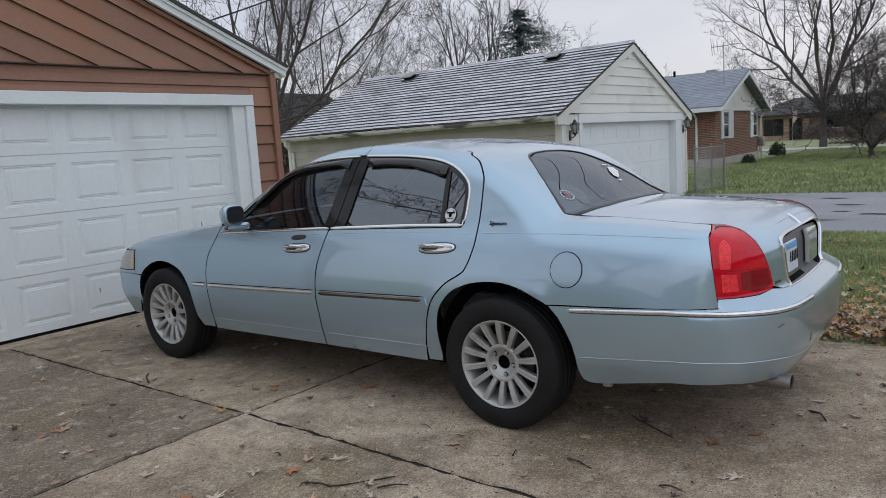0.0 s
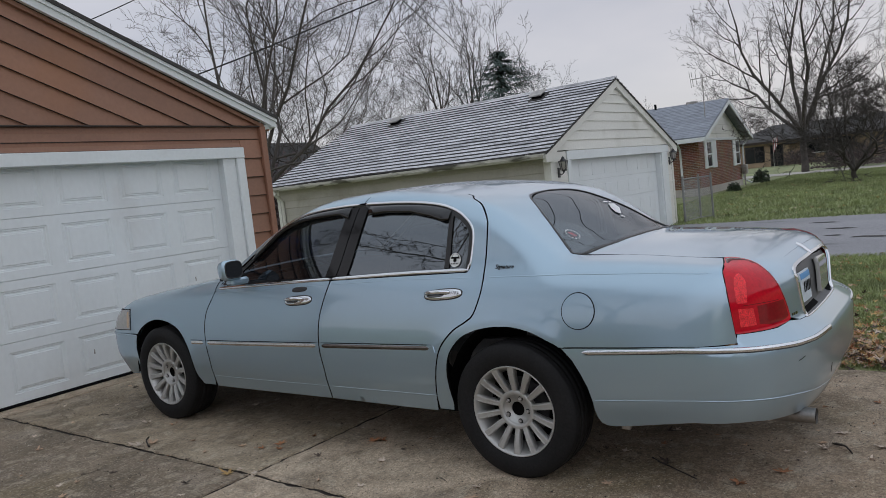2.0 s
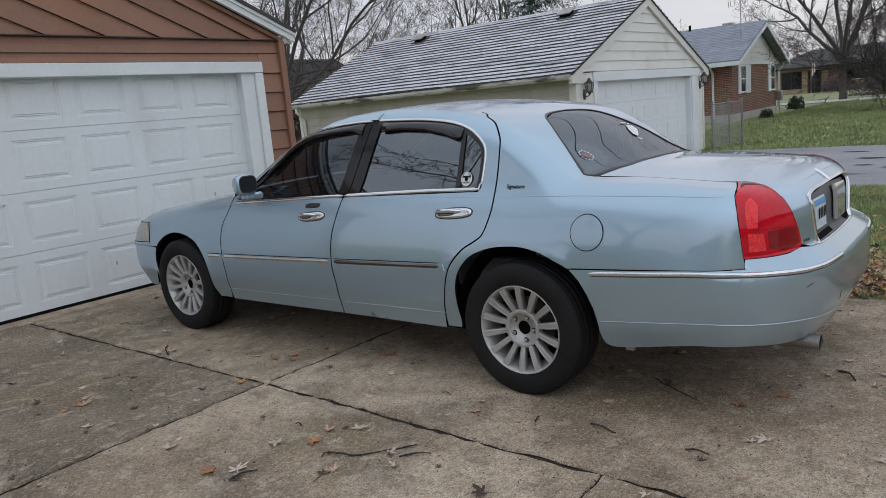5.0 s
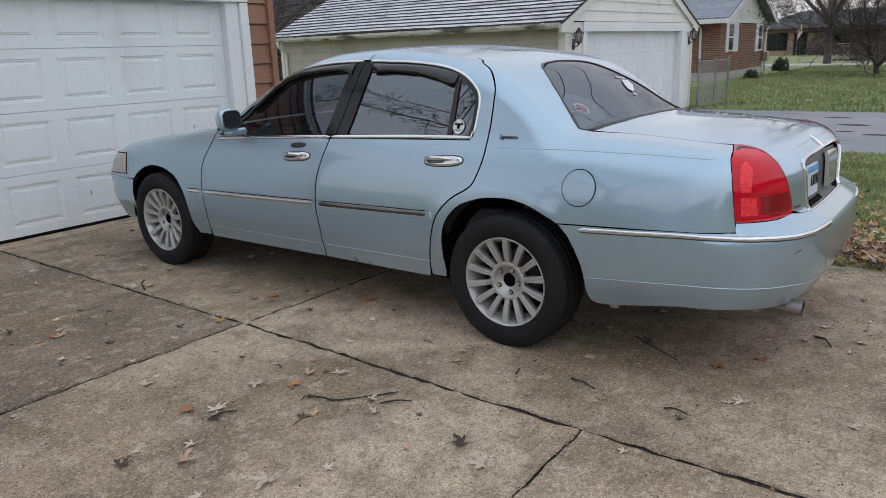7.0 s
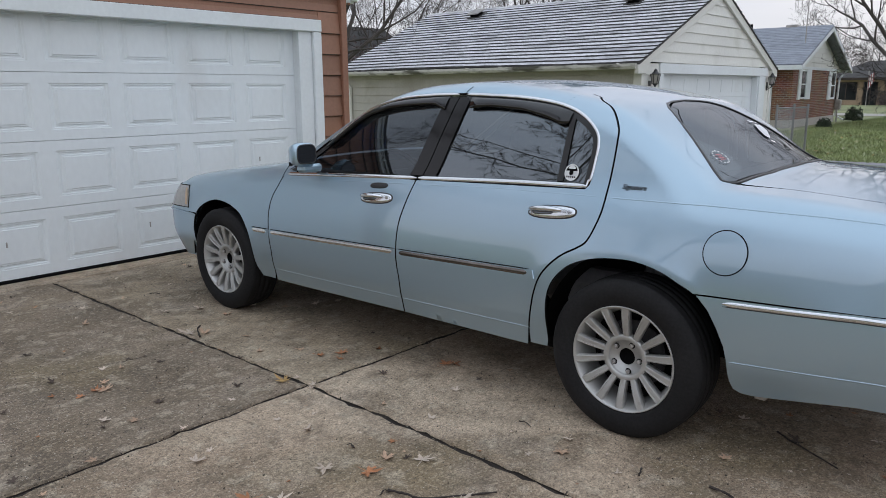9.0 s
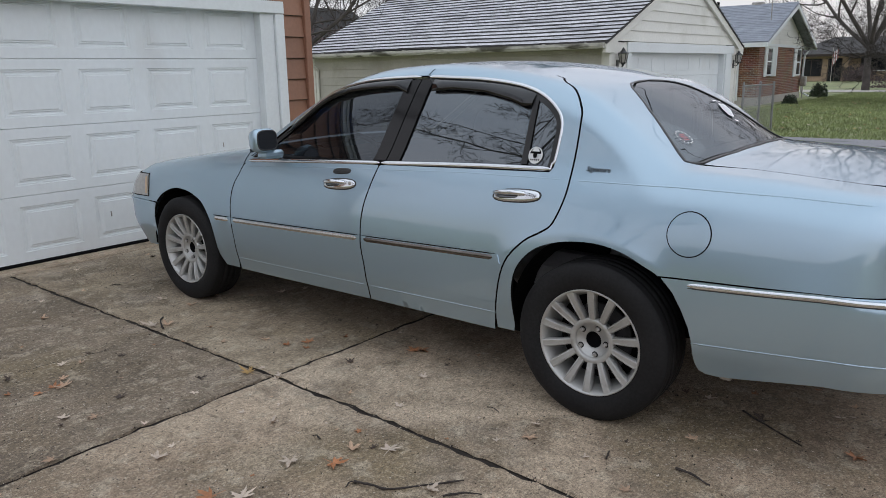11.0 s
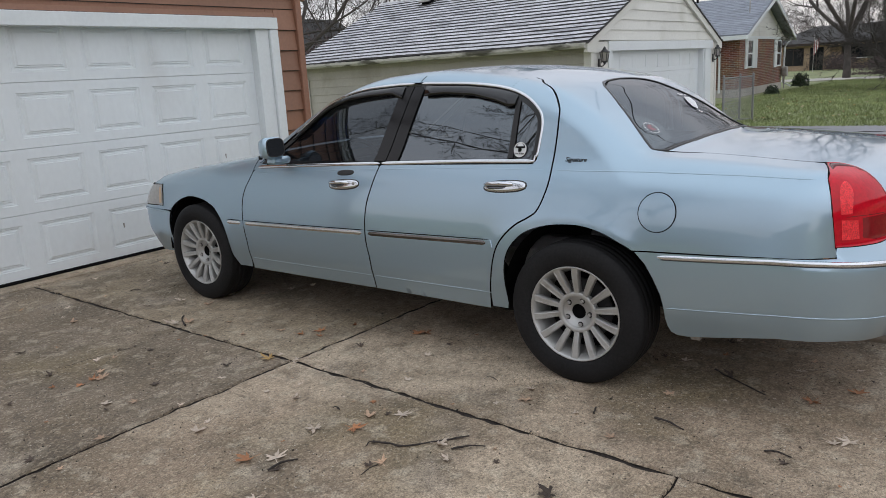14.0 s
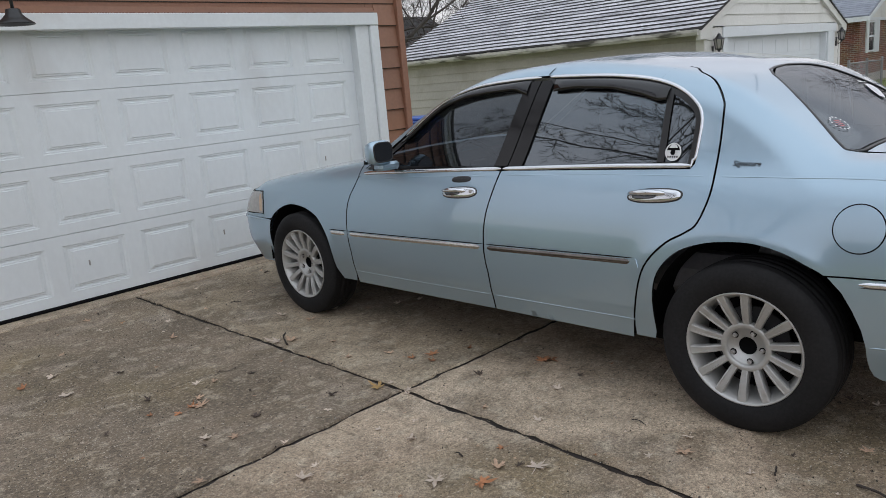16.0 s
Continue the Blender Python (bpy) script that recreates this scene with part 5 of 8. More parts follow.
def wider(line, centre, k=1.025):
    return [(centre[0] + (y - centre[0]) * k, centre[1] + (z - centre[1]) * k) for y, z in line]


zs = list(np.linspace(0.285, 0.99, 15))
SEAM_C_S = smooth_line(SEAM_C, 4)
DLO_S = smooth_line(DLO, 4)
DLO_END = (0.452, float(np.interp(0.452, [p[0] for p in DLO_S if 0.28 < p[0] < 1.0], [p[1] for p in DLO_S if 0.28 < p[0] < 1.0])))
low_c = [p for p in SEAM_C_S if p[1] < 1.048]
# doors
front_door = [(float(seam_a(z)) - G, z) for z in zs if z < 0.975] + [(y, float(belt(y)) - 0.012) for y in np.linspace(2.30, 1.26, 14)] + \
    [(float(seam_b(z)) + G, z) for z in np.linspace(1.0, 0.29, 15)]
SEAM_P = [spot(("s", y, z)) for y, z in SEAM_C_S]


def seam_side(d):
    """The rear door's rear seam, moved d towards the front, as polar points from the roof down."""
    return [("p", y, math.degrees(b / 0.95)) for y, b in shifted([(y, b * 0.95) for y, b in SEAM_P[::-1]], d)]


rear_door = [("s", float(seam_b(z)) - G, z) for z in np.linspace(0.29, 1.0, 15)] + [("s", y, float(belt(y)) - 0.012) for y in np.linspace(1.235, 0.262, 12)] + \
    [("s", y, z) for y, z in shifted([p for p in DLO_S if p[0] < 0.445 and p[1] > 1.05] + [DLO_END], 0.013)] + seam_side(G)
doors = []
for flip in (False, True):
    doors.append((panel("front_door", "side", front_door, "paint", label="light blue front door", mirror=flip),
                  panel("rear_door", "polar", rear_door, "paint", label="light blue rear door", mirror=flip, ridge=CREASE)))
# roof, rear pillars and quarter panels: one skin
quarter = [("p", 1.50, 90), ("t", 0.60, 1.465), ("t", 0.32, 1.42), ("t", 0.245, 1.50), ("t", 0.19, 1.70), ("t", 0.15, 1.90), ("t", 0.11, 2.10), ("t", 0.075, 2.28), ("s", 2.30, 0.995)]
quarter += [("s", y, z) for y, z in shifted([DLO_END, *[p for p in DLO_S if p[0] > 0.46]][::-1], -0.013)]
quarter += seam_side(-G)[:-2]
quarter += [("s", 0.490, 0.30), ("s", 0.40, 0.30)] + [("s", y, z) for y, z in ARCH_R_LINE if 0.33 < z and not (y < -0.2 and z < 0.68)]
quarter += [("s", -0.284, 0.679), ("s", -0.60, 0.690), ("s", -0.90, 0.702), ("r", 58.95, 0.7080), ("r", 58.95, 0.745), ("r", 59.6, 0.85), ("r", 59.9, 0.943), ("r", 59.65, 1.000), ("r", 58.0, 1.0225), ("r", 55.35, 1.0345)]
quarter += [("t", 0.302, -0.90), ("t", 0.305, -0.51), ("t", 0.262, -0.33), ("t", 0.232, -0.262), ("t", 0.43, -0.008), ("t", 0.60, 0.152), ("t", 0.75, 0.200), ("p", 0.215, 90)]
panel("body_shell", "polar", quarter, "paint", label="light blue roof and rear quarter panels", sym=True, step=0.027, calm=True, ridge=CREASE)
# front wings and bonnet
fender = [("s", float(seam_a(z)) + G, z) for z in zs if z > 0.29 and z < 0.97][::-1] + [("s", 2.45, 0.29), ("s", 2.575, 0.29)]
fender += [("s", y, z) for y, z in ARCH_F_LINE if z > 0.345 and not (y > 3.2 and z < 0.614)]
fender += [("s", 3.47, 0.617), ("s", 3.475, 0.655), ("s", 3.487, 0.735), ("s", 3.490, 0.80), ("t", 0.193, 3.555)]
fender += [("t", 0.17, 3.42), ("t", 0.17, 3.0), ("t", 0.165, 2.6), ("t", 0.15, 2.43), ("t", 0.06, 2.335)]
for flip in (False, True):
    panel("front_wing", "polar", fender, "paint", mirror=flip)
    panel("cowl_corner", "side", [(2.345, 0.950), (2.22, 0.945), (2.22, 1.012), (2.335, 1.012), (2.35, 0.99)], "paint", out=-0.003, depth=0.0, mirror=flip)
bonnet = [("p", 3.80, 90), ("t", 0.60, 3.765), ("t", 0.30, 3.665), ("t", 0.200, 3.56), ("t", 0.177, 3.42), ("t", 0.177, 3.0), ("t", 0.172, 2.6), ("t", 0.158, 2.44), ("t", 0.50, 2.455), ("p", 2.47, 90)]
panel("bonnet", "polar", bonnet, "paint", sym=True, edge="paint")
# screen and rear window
screen = [("p", 2.46, 90), ("t", 0.50, 2.44), ("t", 0.17, 2.36), ("t", 0.09, 2.29), ("t", 0.125, 2.10), ("t", 0.165, 1.90), ("t", 0.205, 1.70), ("t", 0.26, 1.51), ("t", 0.33, 1.435), ("t", 0.61, 1.478), ("p", 1.515, 90)]
panel("windscreen", "polar", screen, "glass_front", out=-0.004, depth=0.0, sym=True)
backlight = [("p", 0.205, 90), ("t", 0.75, 0.190), ("t", 0.605, 0.140), ("t", 0.44, -0.018), ("t", 0.25, -0.262), ("t", 0.30, -0.290), ("t", 0.60, -0.325), ("p", -0.335, 90)]
panel("rear_window", "polar", backlight, "glass", label="dark tinted rear window with two stickers", out=-0.003, depth=0.0, sym=True)
half = [spot(p) for p in (("p", 0.212, 90), ("t", 0.75, 0.199), ("t", 0.66, 0.182), ("t", 0.585, 0.140), ("t", 0.44, -0.012), ("t", 0.275, -0.215), ("t", 0.240, -0.258), ("t", 0.262, -0.292), ("t", 0.30, -0.306), ("t", 0.60, -0.338), ("p", -0.347, 90))]
bead("rear_window_seal", "polar", half + [(a, math.pi - b) for a, b in half[::-1]][1:], 0.0068, 0.004, "black_plastic", label="black rubber seal")
LID = [(45.0, 0.968), (42, 0.985), (33, 0.996), (20, 1.004), (0, 1.006)]
deck = [("p", -0.358, 90), ("t", 0.60, -0.348), ("t", 0.285, -0.320), ("t", 0.310, -0.51), ("t", 0.3075, -0.90), ("r", 55.1, 1.0365), ("r", 52.0, 1.0345), ("r", 49.2, 1.0275), ("r", 46.9, 1.009)] + [("r", a, z) for a, z in LID[:-1]] + [("p", float(skin("rear", [0.0], [1.006])[0][0][1]), 90)]
panel("boot_lid", "polar", deck, "paint", label="light blue boot lid", sym=True)
lidface = [(a, z + 0.008) for a, z in LID[::-1]] + [(43.9, 0.93), (41.0, 0.84), (39.1, 0.754), (34, 0.730), (28, 0.726), (29.5, 0.84), (32.5, 0.945), (27, 0.960), (0, 0.963)]
panel("boot_face", "rear", lidface, "paint", out=0.0012, depth=0.006, sym=True, edge="paint")
# bumpers
rb = [(0, 0.322), (20, 0.328), (40, 0.345), (57, 0.366), (70, 0.358), (85, 0.318), (92, 0.303), (94.6, 0.304), (96.2, 0.316), (97.0, 0.345), (97.3, 0.38), (97.4, 0.43), (98.2, 0.49), (100.0, 0.56), (102.0, 0.62), (104.7, 0.6735), (96, 0.6785), (84, 0.686), (72, 0.698), (59.0, 0.704), (58.5, 0.7395), (52, 0.7345), (46, 0.732), (40, 0.7425), (34, 0.728), (28, 0.7235), (0, 0.7195)]
panel("rear_bumper", "rear", rb, "paint", label="light blue rear bumper with a small scuff", sym=True)
fb = [(0, 0.60), (40, 0.605), (58, 0.607), (67.6, 0.607), (66.4, 0.56), (65.6, 0.51), (65.7, 0.44), (65.9, 0.39), (65.4, 0.33), (62, 0.288), (45, 0.27), (0, 0.26)]
panel("front_bumper", "front", fb, "paint", sym=True)
nose = [(0, 0.612), (40, 0.614), (62.3, 0.616), (61.6, 0.646), (54, 0.637), (40, 0.637), (37.6, 0.642), (37.5, 0.70), (38, 0.78), (20, 0.80), (0, 0.80)]
panel("front_panel", "front", nose, "paint", out=-0.004, sym=True)
panel("bonnet_lip", "front", [(0, 0.78), (40, 0.772), (58, 0.782), (62, 0.80), (62, 0.845), (40, 0.86), (0, 0.86)], "paint", out=-0.005, depth=0.0, sym=True)
# dark body behind the seams, with open wheel arches
inner = [(2.575, 0.287), (2.46, 0.295), (0.47, 0.297), (0.41, 0.315)] + [p for p in wider(ARCH_R_LINE, ARCH_R) if p[1] > 0.30] + \
    [(-0.50, 0.335), (-1.02, 0.36), (-1.04, 0.70), (-0.98, 0.97), (0.15, 1.04), (0.17, 1.24), (0.29, 1.385), (0.40, 1.42), (0.235, 1.30), (0.205, 1.22), (0.215, 1.045), (2.3, 0.965), (3.35, 0.80), (3.50, 0.70), (3.50, 0.36), (3.44, 0.33)] + [p for p in wider(ARCH_F_LINE, ARCH_F)[::-1] if p[1] > 0.33]
panel("inner_body", "side", inner, "gap", out=-0.012, depth=0.0, step=0.06, both=True)
panel("rear_crossmember", "rear", [(58, 0.34), (58, 0.98), (30, 0.985), (0, 0.985), (0, 0.34)], "gap", out=-0.03, depth=0.0, step=0.06, sym=True)
for y, r in ((ARCH_R[0], 0.455), (ARCH_F[0], 0.43)):
    for flip in (1, -1):
        vs, fs = [], []
        for i in range(21):
            a = math.radians(-4 + 188 * i / 20)
            for x in (0.03, 0.32):
                vs.append((MID + flip * (x - MID), y + r * math.cos(a), 0.345 + r * math.sin(a)))
            if i:
                o = 2 * i
                fs.append([o - 2, o - 1, o + 1, o])
        fs.append([2 * i + 1 for i in range(21)])
        part("wheel_house", (vs, fs), "gap", car)
part("floor_pan", cbox(0.24, 2 * MID - 0.24, 0.43, 2.56, 0.19, 0.29, 0.02), "gap", car)
part("engine_tray", cbox(0.32, 2 * MID - 0.32, 2.56, 3.75, 0.18, 0.30, 0.02), "gap", car)
part("fuel_tank", cbox(0.42, 2 * MID - 0.42, -1.05, -0.40, 0.235, 0.36, 0.03), "gap", car)
part("rear_axle", tube([(0.2, 0, 0.33), (2 * MID - 0.2, 0, 0.33)], 0.05, 10), "gap", car)
part("tow_eye", join(cbox(-0.005 + 0.10, 0.125, -0.545, -0.50, 0.255, 0.31, 0.004)), "steel", car)

def along(line, n):
    """n even points of a line."""
    P = np.array(line)
    d = np.concatenate(([0], np.cumsum(np.linalg.norm(np.diff(P, axis=0), axis=1))))
    t = np.linspace(0, d[-1], n)
    return np.stack([np.interp(t, d, P[:, i]) for i in (0, 1)], 1)


def visor(door, upper, lower, flip):
    """A bowed wind deflector between two lines, with a turned lower lip."""
    n, outs = 30, (-0.001, 0.008, 0.014, 0.018, 0.020, 0.019, 0.016, 0.004)
    a, b = along(upper, n), along(lower, n)
    rows = []
    for k, o in enumerate(outs):
        q = a + (b - a) * min(1.0, k / (len(outs) - 2))
        p, nn = skin("side", q[:, 0], q[:, 1])
        e = np.minimum(1, np.minimum(np.arange(n), np.arange(n)[::-1]) / 2.0)
        rows.append(p + nn * (o * (0.25 + 0.75 * e))[:, None])
    v = np.concatenate(rows)
    fs = [[i * n + j, (i + 1) * n + j, (i + 1) * n + j + 1, i * n + j + 1] for i in range(len(outs) - 1) for j in range(n - 1)]
    if flip:
        v[:, 0] = 2 * MID - v[:, 0]
        fs = [f[::-1] for f in fs]
    part("rain_visor", (v, fs), "visor", door, "smoked rain visor", smooth=True)


# side windows, pillars, bright strips
top = shifted(DLO_S, -0.010)
fw_top = [p for p in top if 1.17 < p[0] < 2.20]
front_win = [(1.305, 1.027), (1.160, 1.375), (1.185, 1.405)] + [p for p in fw_top if p[0] > 1.2 and p[1] > 1.03] + [(2.20, 1.015)]
rear_win = [(1.125, 1.030), (0.418, 1.058), (0.408, 1.20), (0.400, 1.352)] + [p for p in top if 0.42 < p[0] < 0.98] + [(1.005, 1.408)]
quart_win = [(0.385, 1.060), (0.275, 1.062)] + [p for p in top if p[0] < 0.372 and p[1] > 1.07] + [(0.374, 1.345), (0.378, 1.20)]
divider = [(0.418, 1.060), (0.386, 1.062), (0.376, 1.348), (0.402, 1.362)]
for i, flip in enumerate((False, True)):
    fd, rd = doors[i]
    panel("front_window", "side", front_win, "glass_front", fd, "tinted front door glass", out=-0.012, depth=0.0, mirror=flip, step=0.06, even=True)
    panel("rear_window_pane", "side", rear_win, "glass", rd, "dark tinted rear door glass", out=-0.012, depth=0.0, mirror=flip, step=0.06, even=True)
    panel("quarter_pane", "side", quart_win, "glass", rd, "dark tinted fixed pane", out=-0.012, depth=0.0, mirror=flip, step=0.06, even=True)
    panel("window_post", "side", [(1.303, 1.028), (1.218, 1.030), (1.078, 1.425), (1.13, 1.425), (1.168, 1.40)], "applique", fd, "gloss black window post", out=-0.003, depth=0.01, mirror=flip, even=True)
    panel("window_post", "side", [(1.211, 1.030), (1.128, 1.032), (1.004, 1.408), (1.02, 1.425), (1.071, 1.425)], "applique", rd, "gloss black window post", out=-0.003, depth=0.01, mirror=flip, even=True)
    panel("pane_divider", "side", divider, "black_plastic", rd, out=-0.005, depth=0.01, mirror=flip)
    # rubber frame behind the strip
    frame_o, frame_i = shifted(DLO_S, 0.004), shifted(DLO_S, -0.022)
    panel("window_seal", "side", [p for p in frame_o if p[0] > 1.09] + [p for p in frame_i if p[0] > 1.09][::-1], "black_plastic", fd, out=-0.006, depth=0.012, mirror=flip, step=0.025)
    panel("window_seal", "side", [p for p in frame_o if p[0] < 1.06] + [p for p in frame_i if p[0] < 1.06][::-1], "black_plastic", rd, out=-0.006, depth=0.012, mirror=flip, step=0.025)
    rail = shifted(DLO_S, 0.008)
    bead("bright_strip", "side", [p for p in rail if 1.042 < p[0] < 2.0], 0.0065, 0.006, "chrome", fd, "bright window strip", flip)
    bead("bright_strip", "side", [(0.262, 1.042), (0.256, 1.07)] + [p for p in rail if p[0] < 1.042 and p[1] > 1.075], 0.0070, 0.006, "chrome", rd, "bright window strip", flip)
    bead("bright_strip", "side", [(2.30, 0.968), (2.0, 0.983), (1.6, 1.001), (1.249, 1.0155)], 0.011, 0.008, "chrome", fd, "bright belt strip", flip)
    bead("bright_strip", "side", [(1.239, 1.0158), (0.9, 1.030), (0.6, 1.041), (0.255, 1.048)], 0.011, 0.008, "chrome", rd, "bright belt strip", flip)
    bead("pressed_line", "side", [(1.225, 0.985), (0.7, 1.005), (0.18, 1.010)], 0.003, 0.0016, "paint", rd, mirror=flip)
    bead("pressed_line", "side", [(2.30, 0.935), (1.8, 0.962), (1.26, 0.984)], 0.003, 0.0016, "paint", fd, mirror=flip)
    bead("pressed_line", "side", [(0.14, 1.010), (-0.3, 1.014), (-0.7, 1.010), (-0.98, 1.0)], 0.0035, 0.002, "paint", mirror=flip)
    panel("roof_seam", "side", [(1.044, 1.447), (1.039, 1.447), (1.022, 1.476), (1.028, 1.476)], "gap", out=0.0008, depth=0.0, mirror=flip, step=0.02)
    # smoked rain visors
    vt = shifted(DLO_S, -0.004)
    visor(fd, [p for p in vt if 1.13 < p[0] < 2.02], [(1.15, 1.360), (1.22, 1.386), (1.40, 1.376), (1.55, 1.360), (1.70, 1.318), (1.80, 1.260), (1.93, 1.163), (2.01, 1.135)], flip)
    visor(rd, [p for p in vt if 0.39 < p[0] < 1.00], [(0.405, 1.312), (0.44, 1.304), (0.52, 1.332), (0.66, 1.364), (0.85, 1.378), (0.990, 1.370)], flip)
    # protective strips low on the doors
    for who, y0, y1 in ((None, 2.625, 2.445), (fd, 2.430, 1.330), (rd, 1.316, 0.458)):
        zm = lambda y: 0.643 - (y - 0.47) * 0.0225
        strip = [(y0, zm(y0) - 0.021), (y0, zm(y0) + 0.017), (y1, zm(y1) + 0.017), (y1 - (0.012 if who is rd else 0), zm(y1) - 0.021)]
        panel("side_strip", "side", strip, "paint", who, "light blue side strip", out=0.005, depth=0.007, mirror=flip, step=0.02, edge="paint")
        tail_y = y1 + (0.012 if who is rd else 0.0)
        # one inlay: brighter in front, darker behind, its reflections put into the base colour
        bead("strip_inlay", "side", [(y0, zm(y0) + 0.002), (tail_y, zm(tail_y) + 0.002)], 0.0175, 0.0085, "dark_chrome" if who is rd else "inlay", who, "weathered bright inlay", flip)
        bead("strip_groove", "side", [(y0, zm(y0) + 0.0195), (tail_y, zm(tail_y) + 0.0195)], 0.002, 0.007, "gap", who, "dark groove", flip)
    # crease line along the bottom of the doors
    for who, y0, y1 in ((fd, 2.428, 1.312), (rd, 1.305, 0.482)):
        zc = lambda y: 0.378 - (y - 0.5) * 0.008
        bead("lower_crease", "side", [(y0, zc(y0)), (y1, zc(y1))], 0.004, 0.003, "paint", who, mirror=flip)
# bright strip round the rear bumper
for s in (1, -1):
    strip = [(99.0, 0.658), (94.0, 0.662), (84, 0.670), (72, 0.682), (62, 0.687), (52, 0.682), (44, 0.673), (36, 0.670), (27, 0.674), (22, 0.672)]
    bead("bright_strip", "rear", [(s * a, b) for a, b in strip], 0.0115, 0.0065, "chrome", label="bright bumper strip")
    bead("strip_shadow", "rear", [(s * a, b - 0.0105) for a, b in strip], 0.003, 0.004, "black_plastic")
    low = [(97.6, 0.428), (77, 0.452), (67, 0.464), (57, 0.466), (46, 0.456), (36, 0.437), (24, 0.425)]
    bead("lower_crease", "rear", smooth_line([(s * a, b) for a, b in low], 5), 0.004, 0.0022, "paint")
# lamps
tail = [(58.88, 0.742), (59.52, 0.85), (59.82, 0.943), (59.57, 0.999), (57.9, 1.0215), (55.1, 1.0335)]
tail_round = [(55.1, 1.0335), (52.0, 1.0328), (49.3, 1.0250), (47.3, 1.007), (45.3, 0.961), (42.9, 0.888), (40.75, 0.821), (39.5, 0.760), (40.4, 0.746), (43.5, 0.740), (47.5, 0.736), (53.0, 0.739)]
for s in (1, -1):
    lamp = panel("tail_lamp", "rear", [(s * a, b) for a, b in tail[:-1] + smooth_line(tail_round, 3)], "red_lens", label="large red tail lamp", out=0.004, depth=0.02, step=0.02, edge="dark_red")
    panel("reflector", "rear", [(s * a, b) for a, b in ((57.5, 0.768), (57.75, 0.846), (53.6, 0.840), (53.0, 0.766))], "red_lamp", lamp, "bright red reflector", out=0.0047, depth=0.0, step=0.02)
    panel("reflector", "rear", [(s * a, b) for a, b in smooth_line(((57.9, 0.868), (58.0, 0.93), (57.3, 0.972), (55.6, 0.985), (54.6, 0.955), (54.9, 0.91), (55.2, 0.866)), 3)], "red_lamp", lamp, "bright red reflector", out=0.0047, depth=0.0, step=0.02)
    panel("lens_shade", "rear", [(s * a, b) for a, b in ((52.4, 0.846), (52.0, 0.768), (48, 0.752), (43.0, 0.756), (40.6, 0.766), (41.4, 0.815), (42.4, 0.846))], "red_deep", lamp, "deep red lower lens", out=0.0045, depth=0.0, step=0.02)
    bead("lens_divider", "rear", [(s * a, b) for a, b in ((58.6, 0.857), (52.6, 0.856), (47.0, 0.852), (42.4, 0.850))], 0.003, 0.0055, "dark_red", lamp)
    bead("lens_rim", "rear", [(s * a, b) for a, b in smooth_line([(57.0, 1.022), (54.8, 1.0295), (52.0, 1.0285), (49.5, 1.0218), (47.6, 1.004), (45.6, 0.960), (43.2, 0.888), (41.0, 0.821), (39.9, 0.765)], 4)], 0.004, 0.0058, "dark_red", lamp)
    panel("lamp_rim", "front", [(s * a, b) for a, b in ((62.3, 0.644), (62.7, 0.735), (61.9, 0.807), (57.5, 0.804), (50, 0.797), (38.5, 0.786), (38.2, 0.70), (39, 0.634))], "gap", out=0.0015, depth=0.0, step=0.03)
    panel("head_lamp", "front", [(s * a, b) for a, b in ((61.8, 0.650), (62.2, 0.735), (61.4, 0.800), (57.5, 0.797), (50, 0.790), (40, 0.780), (39, 0.70), (40, 0.640))], "head_lens", label="clear head lamp", out=0.003, depth=0.02, step=0.02)
    panel("side_marker", "front", [(s * a, b) for a, b in ((61.2, 0.664), (61.5, 0.735), (60.8, 0.785), (59.6, 0.783), (59.5, 0.665))], "amber", label="amber side marker", out=0.0045, depth=0.0, step=0.02)
    bead("bright_strip", "front", [(s * 68.0, 0.604), (s * 50, 0.607), (s * 20, 0.607)], 0.008, 0.008, "paint")
# number plate recess between the lamps
panel("plate_recess", "rear", [(0, 0.965), (33, 0.94), (28.5, 0.724), (0, 0.720)], "recess", out=-0.022, depth=0.0, sym=True)
tray_a = np.radians(np.linspace(-28.5, 28.5, 20))
tray = [skin("rear", tray_a, np.full(20, z), out)[0] for z, out in ((0.752, -0.024), (0.734, -0.012), (0.7215, 0.003), (0.714, 0.002))]
part("recess_tray", (np.concatenate(tray), [[k * 20 + i, k * 20 + i + 1, k * 20 + i + 21, k * 20 + i + 20] for k in range(3) for i in range(19)]), "recess", car, smooth=True)
bead("plate_lip", "rear", [(28.2, 0.7235), (14, 0.721), (0, 0.720), (-14, 0.721), (-28.2, 0.7235)], 0.005, 0.006, "chrome", label="bright lower lip")
panel("plate_surround", "rear", [(0, 0.973), (22, 0.970), (28, 0.966), (31.2, 0.958), (32.9, 0.946), (33.1, 0.930), (31.6, 0.85), (28.6, 0.724), (27.7, 0.729), (30.6, 0.85), (32.0, 0.928), (31.6, 0.939), (30.2, 0.948), (27, 0.955), (22, 0.959), (0, 0.961)], "chrome", label="bright plate surround", out=0.008, depth=0.016, step=0.02, sym=True, edge="chrome")
panel("reversing_lamp", "rear", [(-21, 0.930), (-4, 0.940), (-4, 0.765), (-19, 0.77)], "lens", label="clear reversing lamp", out=0.006, depth=0.02, step=0.02, edge="lens")
plate_ = panel("number_plate", "rear", [(30, 0.925), (17, 0.925), (16, 0.785), (28, 0.785)], "plate_white", label="white and blue number plate", out=0.004, depth=0.01, step=0.02, edge="plate_white")
panel("plate_band", "rear", [(29.6, 0.918), (17.2, 0.918), (17.0, 0.892), (29.2, 0.892)], "plate_blue", plate_, out=0.006, depth=0.0, step=0.02)
